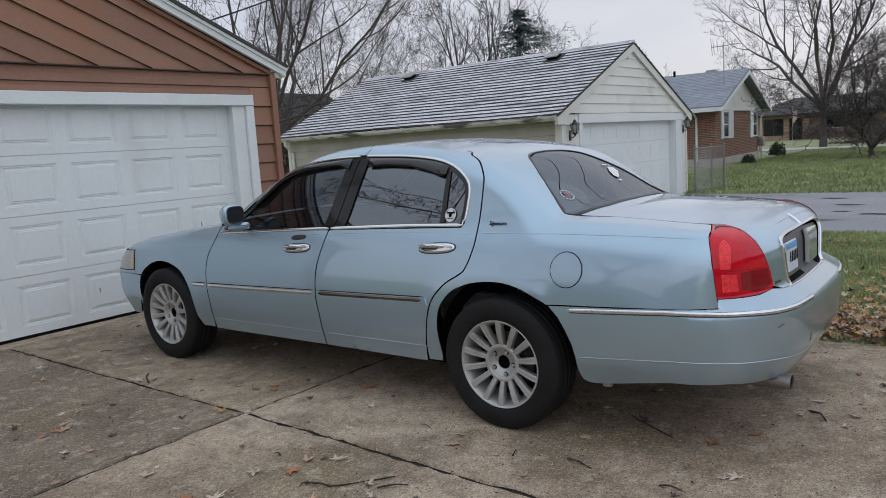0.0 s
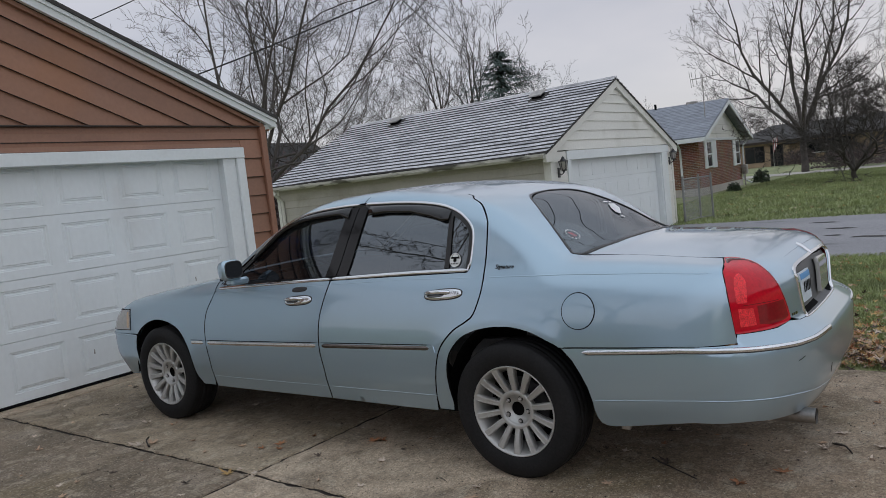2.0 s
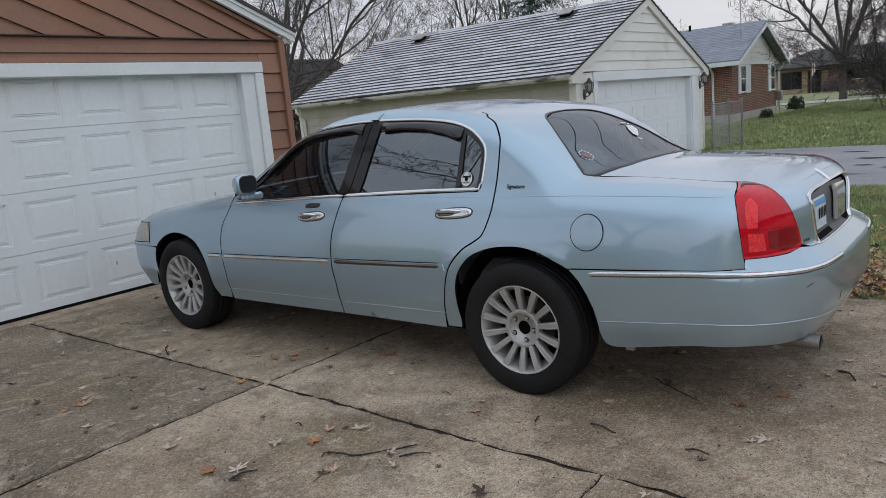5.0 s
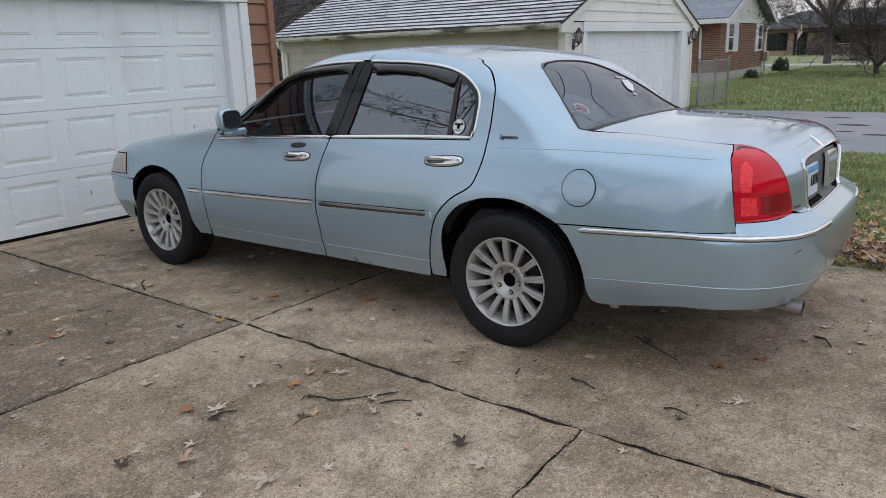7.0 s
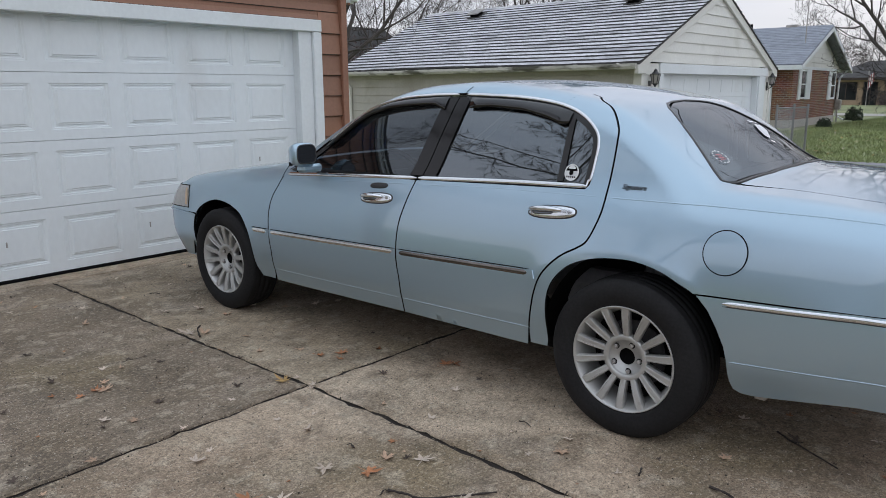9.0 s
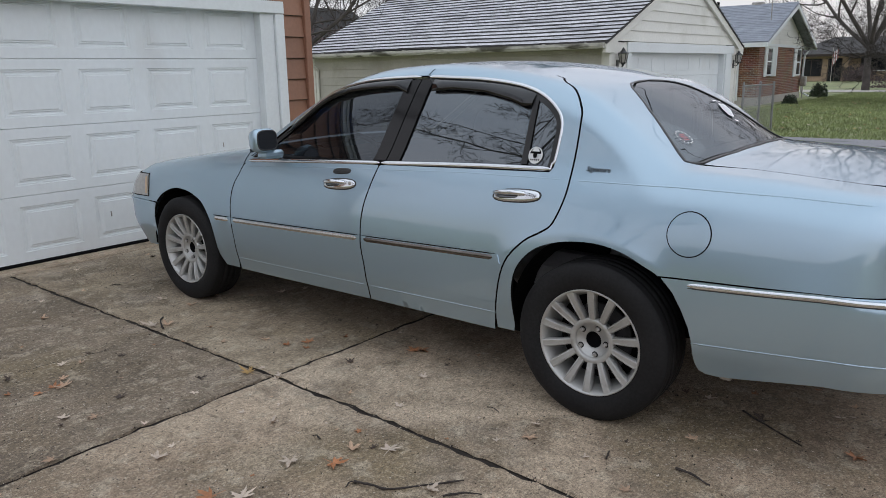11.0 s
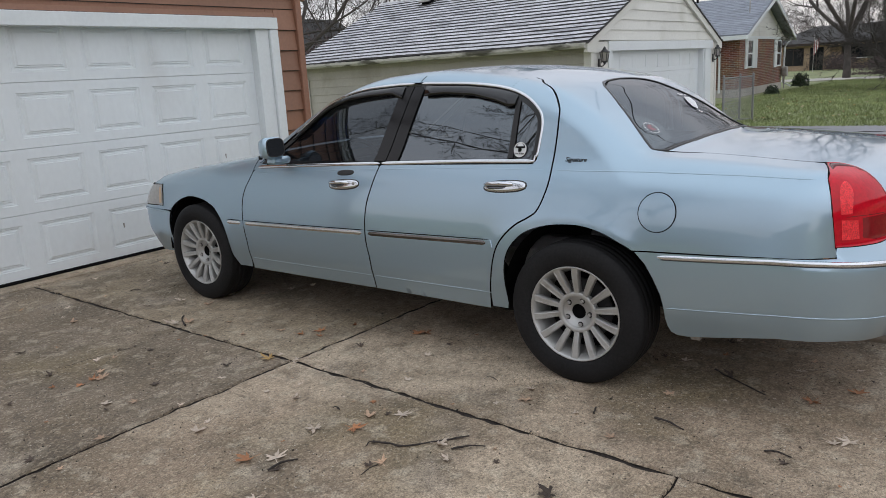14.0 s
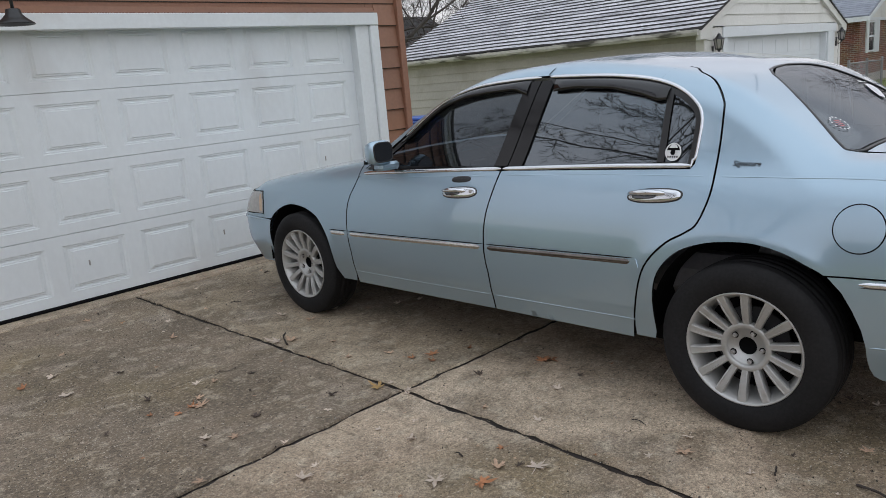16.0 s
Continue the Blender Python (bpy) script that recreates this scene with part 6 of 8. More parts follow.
for k in range(5):
    a = 26.5 - 2.1 * k
    panel("plate_bar", "rear", [(a, 0.878), (a - 1.2, 0.878), (a - 1.2, 0.828), (a, 0.828)], "gap", plate_, out=0.006, depth=0.0, step=0.02)
panel("boot_emblem", "rear", [(0.45, 1.015), (-0.45, 1.015), (-0.6, 0.965), (0.6, 0.965)], "chrome", label="slim bright boot emblem", out=0.012, depth=0.012, step=0.02, edge="chrome")
for k in range(3):
    panel("badge_bar", "rear", [(38.0 - 1.3 * k, 0.768), (37.1 - 1.3 * k, 0.768), (37.1 - 1.3 * k, 0.757), (38.0 - 1.3 * k, 0.757)], "chrome", label="small bright badge", out=0.004, depth=0.004, step=0.02)
panel("bumper_scuff", "rear", [(44.0, 0.600), (41.6, 0.612), (41.6, 0.608), (44.0, 0.597)], "gap", label="dark scuff", out=0.001, depth=0.0, step=0.02)
panel("bumper_crack", "rear", [(26.2, 0.470), (25.6, 0.500), (24.8, 0.512), (24.5, 0.508), (25.2, 0.496), (25.7, 0.470)], "gap", label="dark crack", out=0.001, depth=0.0, step=0.02)
# fuel flap
flap = ring(-0.385, 0.849, 0.086, 0, 360, 40)[:-1]
panel("fuel_flap_gap", "side", flap, "gap", out=0.0012, depth=0.0, step=0.03)
panel("fuel_flap", "side", ring(-0.385, 0.849, 0.0815, 0, 360, 40)[:-1], "paint", label="round fuel flap", out=0.003, depth=0.0, step=0.03)


def hump(y0, y1, z0, z1, out, tilt=0.0, n=14, m=10, flip=False):
    """A smooth pillow on the car's side: a rounded-end oval standing out from the skin."""
    cy, cz, ry, rz = (y0 + y1) / 2, (z0 + z1) / 2, (y1 - y0) / 2, (z1 - z0) / 2
    pts, dd = [], []
    for j in range(m + 1):
        rr = j / m
        for i in range(4 * n):
            a = 2 * math.pi * i / (4 * n)
            c, s = math.cos(a), math.sin(a)
            ex = 2 / 2.6
            u, v = math.copysign(abs(c) ** ex, c) * rr, math.copysign(abs(s) ** ex, s) * rr
            pts.append((cy + ry * u, cz + rz * v + tilt * ry * u))
            dd.append(out * (1 - rr ** 3.5) ** 0.6 - (0.002 if j == m else 0))
    P = np.array(pts)
    p, nn = skin("side", P[:, 0], P[:, 1])
    p = p + nn * np.array(dd)[:, None]
    k = 4 * n
    fs = [[(j * k) + i, (j * k) + (i + 1) % k, (j + 1) * k + (i + 1) % k, (j + 1) * k + i] for j in range(m) for i in range(k)]
    if flip:
        p[:, 0] = 2 * MID - p[:, 0]
        fs = [f[::-1] for f in fs]
    return p, fs


def bar_on_skin(y0, y1, z0, z1, d, r, flip=False):
    """A pull bar: bowed out from the skin between its ends."""
    t = np.linspace(0, 1, 15)
    p, n = skin("side", y0 + (y1 - y0) * t, z0 + (z1 - z0) * t)
    p = p + n * (d * np.sin(np.pi * t) ** 0.45 - 0.004)[:, None]
    if flip:
        p[:, 0] = 2 * MID - p[:, 0]
    return tube(p, list(r * (0.7 + 0.3 * np.sin(np.pi * t))), 10)


for i, flip in enumerate((False, True)):
    fd, rd = doors[i]
    for who, y0, y1, z in ((fd, 1.378, 1.622, 0.893), (rd, 0.270, 0.523, 0.927)):
        part("handle_gasket", hump(y0 - 0.004, y1 + 0.004, z - 0.0315, z + 0.0315, 0.006, 0.06 * -1, flip=flip), "black_plastic", who, "thin black gasket", smooth=True)
        plate = part("handle_plate", hump(y0, y1, z - 0.0275, z + 0.0275, 0.010, 0.06 * -1, flip=flip), "chrome", who, "bright oval door handle", smooth=True)
        part("handle_cup", hump(y0 + 0.085, y1 - 0.014, z - 0.021, z + 0.014, 0.0115, -0.06, flip=flip), "shaded_chrome", who, "shaded finger cup", smooth=True)
        part("handle_bar", bar_on_skin(y1 - 0.006, y0 + 0.075, z + 0.002, z + 0.010, 0.034, 0.0125, flip), "chrome", who, smooth=True)
        if who is fd:
            part("lock_barrel", hump(y0 + 0.03, y0 + 0.05, z - 0.002, z + 0.018, 0.016, flip=flip), "steel", who, smooth=True)
pad = part("keypad", hump(1.432, 1.570, 0.942, 0.975, 0.006, -0.06), "black_plastic", doors[0][0], "black keypad with five buttons", smooth=True)
for k in range(5):
    y = 1.462 + 0.020 * k
    part("keypad_button", hump(y, y + 0.014, 0.951 - (y - 1.5) * 0.06, 0.963 - (y - 1.5) * 0.06, 0.008), "cloth", pad, smooth=True)


# stickers and script
def lettering(text, size, depth=0.0015, shear=0.0):
    cu = bpy.data.curves.new("script", "FONT")
    cu.body, cu.size, cu.extrude, cu.align_x, cu.align_y, cu.shear = text, size, depth, "CENTER", "CENTER", shear
    tmp = bpy.data.objects.new("script", cu)
    scene.collection.objects.link(tmp)
    me = bpy.data.meshes.new_from_object(tmp.evaluated_get(bpy.context.evaluated_depsgraph_get()))
    bpy.data.objects.remove(tmp)
    return me


def on_side(me, y, z, out, size=1.0):
    """Lays flat lettering onto the car's left side."""
    n = len(me.vertices)
    co = np.zeros(n * 3)
    me.vertices.foreach_get("co", co)
    co = co.reshape(-1, 3) * size
    p, nn = skin("side", y - co[:, 0], z + co[:, 1])
    p = p + nn * (out + co[:, 2])[:, None] - np.array(ORIGIN[car.name])
    me.vertices.foreach_set("co", p.ravel())
    me.update()
    return me


bpy.context.view_layer.update()
script = on_side(lettering("Signature", 0.029, 0.0016, 0.25), 0.036, 1.058, 0.002)
part("script_badge", script, "black_plastic", car, "small dark script badge with bright edges")
rdoor = doors[0][1]
panel("round_sticker", "side", ring(0.349, 1.101, 0.036, 0, 360, 28)[:-1], "sticker_white", rdoor, "white round sticker with a dark emblem", out=-0.004, depth=0.0, step=0.02)
panel("sticker_mark", "side", ring(0.349, 1.103, 0.029, 8, 172, 16), "gap", rdoor, out=-0.0032, depth=0.0, step=0.02)
panel("sticker_mark", "side", ring(0.349, 1.113, 0.019, 10, 170, 16), "sticker_white", rdoor, out=-0.0024, depth=0.0, step=0.02)
panel("sticker_mark", "side", ring(0.349, 1.099, 0.011, 0, 360, 16)[:-1], "gap", rdoor, out=-0.0016, depth=0.0, step=0.02)
for k in range(5):
    panel("sticker_bar", "side", [(0.372 - 0.010 * k, 1.078), (0.372 - 0.010 * k, 1.085), (0.366 - 0.010 * k, 1.085), (0.366 - 0.010 * k, 1.078)], "gap", rdoor, out=-0.003, depth=0.0, step=0.02)


def on_glass(cx, cy, shapes):
    """Flat marks on the rear window, given in metres about a point of it."""
    z = np.linspace(0.9, 1.6, 1500)
    base = np.array((cx, cy, z[np.argmax(body_f(np.full(1500, cx), np.full(1500, cy), z) > 0)]))
    n = body_n(base[None])[0]
    ax = np.cross((0, 0, 1.0), n)
    ax /= np.linalg.norm(ax)
    ay = np.cross(n, ax)
    out = []
    for s in shapes:
        vs = []
        for u, v in s:
            q = base + ax * u + ay * v
            for _ in range(4):
                q = q - n * body_f(*q[:, None])[0]
            vs.append(q + n * 0.003)
        out.append((vs, [list(range(len(vs)))]))
    return join(*out)


stars = [[(0.040 * math.cos(a) + 0.0048 * math.cos(b), 0.040 * math.sin(a) + 0.0048 * math.sin(b)) for b in np.linspace(0, 6.28, 7)[:-1]] for a in np.linspace(0, 6.283, 14)[:-1]]
part("ring_sticker", on_glass(0.420, -0.179, stars), "sticker_white", car, "ring of small white stars on the rear window")
part("ring_sticker_core", on_glass(0.420, -0.179, [[(u, v), (u + 0.036, v), (u + 0.036, v + 0.0035), (u, v + 0.0035)] for u, v in ((-0.018, -0.018), (-0.018, -0.007), (-0.018, 0.004), (-0.018, 0.015))]), "sticker_red", car, "red bars inside the ring sticker")
part("white_sticker", on_glass(1.190, -0.093, [[(0.033, 0.049), (-0.045, 0.003), (-0.085, -0.043), (-0.068, -0.068), (-0.030, -0.062), (0.085, -0.012), (0.113, 0.036)],
                                               [(0.018, 0.088), (0.018, 0.076), (0.078, 0.066), (0.082, 0.076)], [(0.095, 0.070), (0.090, 0.060), (0.118, 0.055), (0.123, 0.065)],
                                               [(-0.100, -0.083), (-0.104, -0.093), (-0.072, -0.106), (-0.068, -0.096)]]), "sticker_white", car, "white shield sticker on the rear window")

# door mirror
for flip in (1, -1):
    mm = Matrix.Translation((MID, 0, 0)) @ Matrix.Diagonal((flip, 1, 1, 1))
    bm = bmesh.new()
    bmesh.ops.create_cube(bm, size=1.0)
    bmesh.ops.subdivide_edges(bm, edges=bm.edges[:], cuts=5, use_grid_fill=True)
    for v in bm.verts:
        x, y, z = v.co * 2
        k = (abs(x) ** 4 + abs(y) ** 4 + abs(z) ** 4) ** 0.25
        x, y, z = x / k, y / k, z / k
        taper = 1 - 0.22 * max(0, y)
        v.co = Vector((x * 0.074 * taper, y * 0.072 if y > 0 else y * 0.042, z * 0.066 * taper))
    place = mm @ Matrix.Translation((-0.088 - MID, 2.02, 1.106)) @ pose(0, 0, 0, -4, 0, -6)
    bm.transform(place)
    if flip < 0:
        bmesh.ops.reverse_faces(bm, faces=bm.faces[:])
    mirror = part("door_mirror", bm, "paint", car, "light blue door mirror", smooth=True)
    face = [(0.061 * math.copysign(abs(math.cos(a)) ** 0.55, math.cos(a)) + 0.004, -0.041, 0.053 * math.copysign(abs(math.sin(a)) ** 0.55, math.sin(a))) for a in np.linspace(0, 2 * math.pi, 33)[:-1]]
    part("mirror_bezel", moved(tube([*face, face[0]], 0.004, 6, False), place), "black_plastic", mirror, smooth=True)
    part("mirror_glass", moved(([(x, y - 0.002, z) for x, y, z in face], [list(range(32))]), place), "mirror", mirror, "mirror glass")
    part("mirror_foot", moved(cbox(-0.02, 0.12, -0.03, 0.05, -0.104, -0.058, 0.015), place), "paint", mirror)
    panel("mirror_sail", "side", [(2.265, 0.990), (2.16, 0.995), (2.135, 1.075), (2.15, 1.078)], "black_plastic", mirror, out=0.004, depth=0.012, mirror=flip < 0, step=0.03)


# wheels
def wheel_meshes():
    R, W = 0.348, 0.225
    t = [(-0.086, 0.222), (-0.100, 0.2285), (-0.1145, 0.250), (-0.1195, 0.285), (-0.114, 0.315), (-0.104, 0.333), (-0.092, 0.3445)]
    tread = []
    for i, x in enumerate(np.linspace(-0.085, 0.085, 9)):
        r = R - 0.005 * (x / 0.085) ** 2
        if i in (2, 4, 6):
            tread += [(x - 0.006, r), (x - 0.004, r - 0.004), (x + 0.004, r - 0.004), (x + 0.006, r)]
        else:
            tread.append((x, r))
    prof = t + tread + [(-x, r) for x, r in reversed(t)]
    tyre = lathe(prof, 72, "x")
    barrel = lathe([(0.09, 0.205), (-0.02, 0.195), (-0.075, 0.210), (-0.098, 0.2205), (-0.108, 0.2275), (-0.108, 0.2315), (-0.100, 0.2335), (-0.088, 0.228)], 72, "x")
    face = [(-0.050, 0.036), (-0.058, 0.039), (-0.060, 0.073), (-0.068, 0.0755), (-0.0755, 0.079), (-0.0765, 0.095), (-0.074, 0.101), (-0.040, 0.099)]
    hub = lathe(face, 48, "x")
    cap = lathe([(-0.020, 0.0005), (-0.020, 0.034), (-0.050, 0.037)], 32, "x")
    spokes = []
    for k in range(14):
        rot = Matrix.Rotation(2 * math.pi * k / 14, 4, "X")
        n = 7
        vs, fs = [], []
        for i in range(n):
            s = i / (n - 1)
            r = 0.090 + (0.2255 - 0.090) * s
            hw = 0.0118 + 0.0050 * s
            x = -0.074 - 0.028 * math.sin(s * math.pi * 0.5)
            sink = 0.0035 * math.sin(math.pi * min(1, max(0, (s - 0.04) / 0.92))) ** 0.3
            vs += [(x + 0.042, -hw * 0.8, r), (x + 0.012, -hw - 0.003, r), (x + 0.0015, -hw, r), (x, -hw + 0.0045, r), (x + sink, -hw + 0.0065, r),
                   (x + sink, hw - 0.0065, r), (x, hw - 0.0045, r), (x + 0.0015, hw, r), (x + 0.012, hw + 0.003, r), (x + 0.042, hw * 0.8, r)]
            if i:
                o = 10 * (i - 1)
                fs += [[o + j, o + 10 + j, o + 10 + (j + 1) % 10, o + (j + 1) % 10] for j in range(10)][::1]
        spokes.append(moved((vs, fs), rot))
    lugs = [(0, -0.062 * math.sin(math.radians(23 + 72 * k)), 0.062 * math.cos(math.radians(23 + 72 * k))) for k in range(5)]
    nuts = [lathe([(-0.060, 0.0005), (-0.073, 0.0005), (-0.075, 0.006), (-0.071, 0.0095), (-0.055, 0.0095)], 6, "x", c) for c in lugs]
    wells = [lathe([(-0.0612, 0.0005), (-0.0612, 0.0135)], 14, "x", c) for c in lugs]
    disc = lathe([(-0.004, 0.05), (-0.006, 0.15), (0.014, 0.15), (0.014, 0.05)], 40, "x")
    shield = lathe([(0.03, 0.02), (0.03, 0.205)], 40, "x")
    return {"tyre": (tyre, "rubber", 1), "rim": (join(barrel, hub), "alloy", 1), "spoke": (spokes, "alloy", 0), "hub_bore": (cap, "gap", 1),
            "wheel_nut": (nuts, "steel", 0), "nut_well": (wells, "gap", 0), "brake_disc": (disc, "cloth", 1), "dust_shield": (shield, "gap", 0)}


WM = {}
for key, (g, mt, sm) in wheel_meshes().items():
    WM[key] = []
    for gg in (g if isinstance(g, list) else [g]):
        me = mesh_of(key, *gg, smooth=bool(sm))
        me.materials.append(M[mt])
        WM[key].append(me)
for x, y, turn, s in ((0.045, 0.0, 1, 1), (0.075, 2.985, 2, 1), (2 * MID - 0.045, 0.0, 30, -1), (2 * MID - 0.075, 2.985, 17, -1)):
    wheel = part("wheel", WM["tyre"][0], "rubber", car, "black tyre on a dull alloy wheel with fourteen spokes")
    wheel.location = (x - MID, y - 1.3, 0.343)
    wheel.rotation_euler = (radians(turn), 0, radians(180) if s < 0 else 0)
    for key, meshes in WM.items():
        if key != "tyre":
            for me in meshes:
                part(key, me, None, wheel)

# inside
part("dashboard", join(cbox(0.16, 2 * MID - 0.16, 1.95, 2.42, 0.80, 0.975, 0.05), cbox(0.30, 0.80, 1.86, 2.10, 0.86, 0.985, 0.04)), "cloth", car)
for x in (0.50, 2 * MID - 0.50):
    part("front_seat", join(cbox(x - 0.27, x + 0.27, 1.10, 1.72, 0.45, 0.66, 0.06), moved(cbox(-0.27, 0.27, -0.09, 0.09, 0, 0.66, 0.07), Matrix.Translation((x, 1.05, 0.52)) @ pose(0, 0, 0, 16, 0, 0)),
                            moved(cbox(-0.15, 0.15, -0.05, 0.05, 0.64, 0.80, 0.04), Matrix.Translation((x, 1.05, 0.50)) @ pose(0, 0, 0, 16, 0, 0))), "seat", car)
part("rear_seat", join(cbox(0.2, 2 * MID - 0.2, 0.05, 0.60, 0.42, 0.63, 0.06), moved(cbox(0.2 - MID, MID - 0.2, -0.10, 0.10, 0, 0.55, 0.07), Matrix.Translation((MID, 0.0, 0.55)) @ pose(0, 0, 0, 18, 0, 0))), "seat", car)
part("parcel_shelf", cbox(0.22, 2 * MID - 0.22, -0.36, -0.05, 1.005, 1.035, 0.01), "cloth", car)
sw = [(0.185 * math.cos(a), 0.0, 0.185 * math.sin(a)) for a in np.linspace(0, 2 * math.pi, 33)]
swm = Matrix.Translation((0.50, 1.80, 0.93)) @ pose(0, 0, 0, -28, 0, 0)
wheel_ = part("steering_wheel", moved(tube(sw, 0.015, 8, False), swm), "black_plastic", car, smooth=True)
part("steering_hub", moved(join(cbox(-0.17, 0.17, -0.012, 0.012, -0.025, 0.025, 0.01), cbox(-0.07, 0.07, -0.03, 0.012, -0.07, 0.06, 0.02), tube([(0, 0, 0), (0, 0.3, 0)], 0.03, 8)), swm), "black_plastic", car)
part("inner_roof", cbox(0.34, 2 * MID - 0.34, 0.35, 1.40, 1.385, 1.40, 0.005), "seat", car)
# tail pipe
part("tail_pipe", tube([(0.34, -0.62, 0.325), (0.34, -0.9, 0.322), (0.34, -1.19, 0.320), (0.34, -1.31, 0.320)], [0.03, 0.03, 0.035, 0.035], 18, False), "pipe", car, "dull steel tail pipe tip", smooth=True)
part("tail_pipe_bore", tube([(0.34, -1.21, 0.320), (0.34, -1.303, 0.320)], 0.0315, 18), "gap", car, smooth=True)

# ---- trees, hedges and loose things ----


def quick_mesh(name, verts, tris):
    """A mesh from arrays, for many small pieces."""
    me = bpy.data.meshes.new(name)
    v, t = np.asarray(verts, np.float32), np.asarray(tris, np.int32)
    k = t.shape[1]
    me.vertices.add(len(v))
    me.vertices.foreach_set("co", v.ravel())
    me.loops.add(t.size)
    me.loops.foreach_set("vertex_index", t.ravel())
    me.polygons.add(len(t))
    me.polygons.foreach_set("loop_start", np.arange(0, t.size, k, dtype=np.int32))
    me.update(calc_edges=True)
    return me


def bare_tree(name, base, height, label, seed, stems=3, spread=0.5, levels=4, kids=6, radius=0.22, twig=0.009, fork=0.25, up=0.10, wiggle=0.16, shorten=0.62, mats=("bark", "twig"), reach=()):
    """A leafless tree: stems that fork again and again, each limb tapering."""
    r = random.Random(seed)
    bins = {"trunk": ([], []), "crown": ([], [])}

    def limb(p, d, length, rad, level):
        n = 6 if level < 2 else (4 if level < levels else 3)
        sides = 8 if level == 0 else (5 if level == 1 else 3)
        pts, rads = [p], [rad]
        dirs = [d]
        for i in range(n):
            d = (d + Vector((r.gauss(0, wiggle), r.gauss(0, wiggle), r.gauss(0, wiggle) + up))).normalized()
            p = p + d * (length / n)
            pts.append(p)
            rads.append(max(twig * 0.6, rad * (1 - 0.78 * (i + 1) / n)))
            dirs.append(d)
        vs, fs = bins["trunk" if level < 2 else "crown"]
        g = tube(pts, rads, sides, False)
        o = len(vs)
        vs.extend(g[0])
        for f in g[1]:
            fs.append((f[0] + o, f[1] + o, f[2] + o, f[3] + o))
        if level >= levels:
            return
        k = kids if level else kids + 2
        for j in range(k):
            t = 0.22 + 0.78 * (j + r.random()) / k
            i = min(n - 1, int(t * n))
            q = pts[i].lerp(pts[i + 1], t * n - i) if i < n else pts[-1]
            dd = dirs[i]
            side = dd.orthogonal().normalized()
            side.rotate(Matrix.Rotation(r.uniform(0, 2 * math.pi), 3, dd))
            open_ = r.uniform(0.45, 0.95)
            nd_ = (dd * math.cos(open_) + side * math.sin(open_)).normalized()
            limb(q, nd_, length * shorten * r.uniform(0.65, 1.1) * (1.05 - 0.35 * t), max(twig, rads[i] * 0.58), level + 1)
        if level == 0:
            limb(pts[-1], dirs[-1], length * 0.55, rads[-1], 1)
    tree = thing(name, base, label, "tree", local=True)
    fork_z = height * fork
    if stems > 1 and fork_z > 0.2:
        g = tube([(0, 0, -0.15), (0.02, 0, fork_z * 0.3), (-0.03, 0.03, fork_z * 0.7), (0, 0, fork_z)], [radius * 1.35, radius * 1.05, radius, radius * 0.95], 10)
        bins["trunk"][0].extend(g[0])
        bins["trunk"][1].extend([tuple(f) for f in g[1] if len(f) == 4])
    for s in range(stems):
        a = 2 * math.pi * (s + r.uniform(-0.3, 0.3)) / stems
        lean = spread * r.uniform(0.5, 1.15) if stems > 1 else 0.08
        d = Vector((math.cos(a) * lean, math.sin(a) * lean, 1.0)).normalized()
        limb(Vector((0, 0, fork_z * 0.94 if stems > 1 else -0.1)), d, (height - fork_z) * r.uniform(0.60, 0.74), radius * (0.72 if stems > 1 else 1.0), 0)
    for a, b, rad in reach:
        # one long limb of its own, with hanging side branches
        a, b = Vector(a), Vector(b)
        pts = [a.lerp(b, i / 14) + Vector((r.gauss(0, 0.05), r.gauss(0, 0.05), r.gauss(0, 0.07))) for i in range(15)]
        rads = [rad * (1 - 0.78 * i / 14) for i in range(15)]
        vs, fs = bins["trunk"]
        o = len(vs)
        g = tube(pts, rads, 6, False)
        vs.extend(g[0])
        fs.extend([tuple(i + o for i in f) for f in g[1]])
        for i in range(2, 15):
            for _ in range(2):
                side = Vector((r.gauss(0, 0.5), r.gauss(0, 0.5), r.uniform(-1.0, 0.35)))
                limb(pts[i], ((b - a).normalized() * 0.9 + side).normalized(), r.uniform(0.7, 2.1) * (1.1 - 0.035 * i), rads[i] * 0.5, max(1, levels - 2))
    for key, mt in zip(("trunk", "crown"), mats):
        me = quick_mesh(key, *bins[key])
        me.polygons.foreach_set("use_smooth", [True] * len(me.polygons))
        part(key, me, mt, tree)
    return tree


T_LABEL = "bare leafless deciduous tree in late autumn"
tree_a = bare_tree("deciduous_tree", (13.2, 17.3, LOW), 14.5, "bare tree with many rising stems behind the garages", 3, stems=6, spread=0.72, kids=5, radius=0.105, twig=0.0065, fork=0.10, wiggle=0.22)
tree_b = bare_tree("deciduous_tree", (16.9, 18.2, LOW), 10.5, "slender bare tree leaning over the garage roof", 12, stems=4, spread=0.75, kids=5, radius=0.062, twig=0.006, fork=0.16, wiggle=0.26)
tree_c = bare_tree("deciduous_tree", (34.6, 23.2, LOW), 13.0, "bare tree with a dense upright crown", 21, stems=6, spread=0.5, kids=4, radius=0.17, twig=0.01, fork=0.15, up=0.16)
tree_d = bare_tree("deciduous_tree", (51.0, 7.5, LOW), 18.5, "large bare tree with wide arching limbs beyond the lawn", 33, stems=6, spread=0.95, kids=5, radius=0.20, twig=0.009, fork=0.15, up=0.12, wiggle=0.13, shorten=0.56)
tree_e = bare_tree("ornamental_tree", (34.8, 2.70, LOW), 6.4, "small bare ornamental tree with a dense twiggy crown on the lawn", 44, stems=8, spread=1.15, kids=6, radius=0.11, twig=0.0075, fork=0.06, up=0.05, wiggle=0.22)
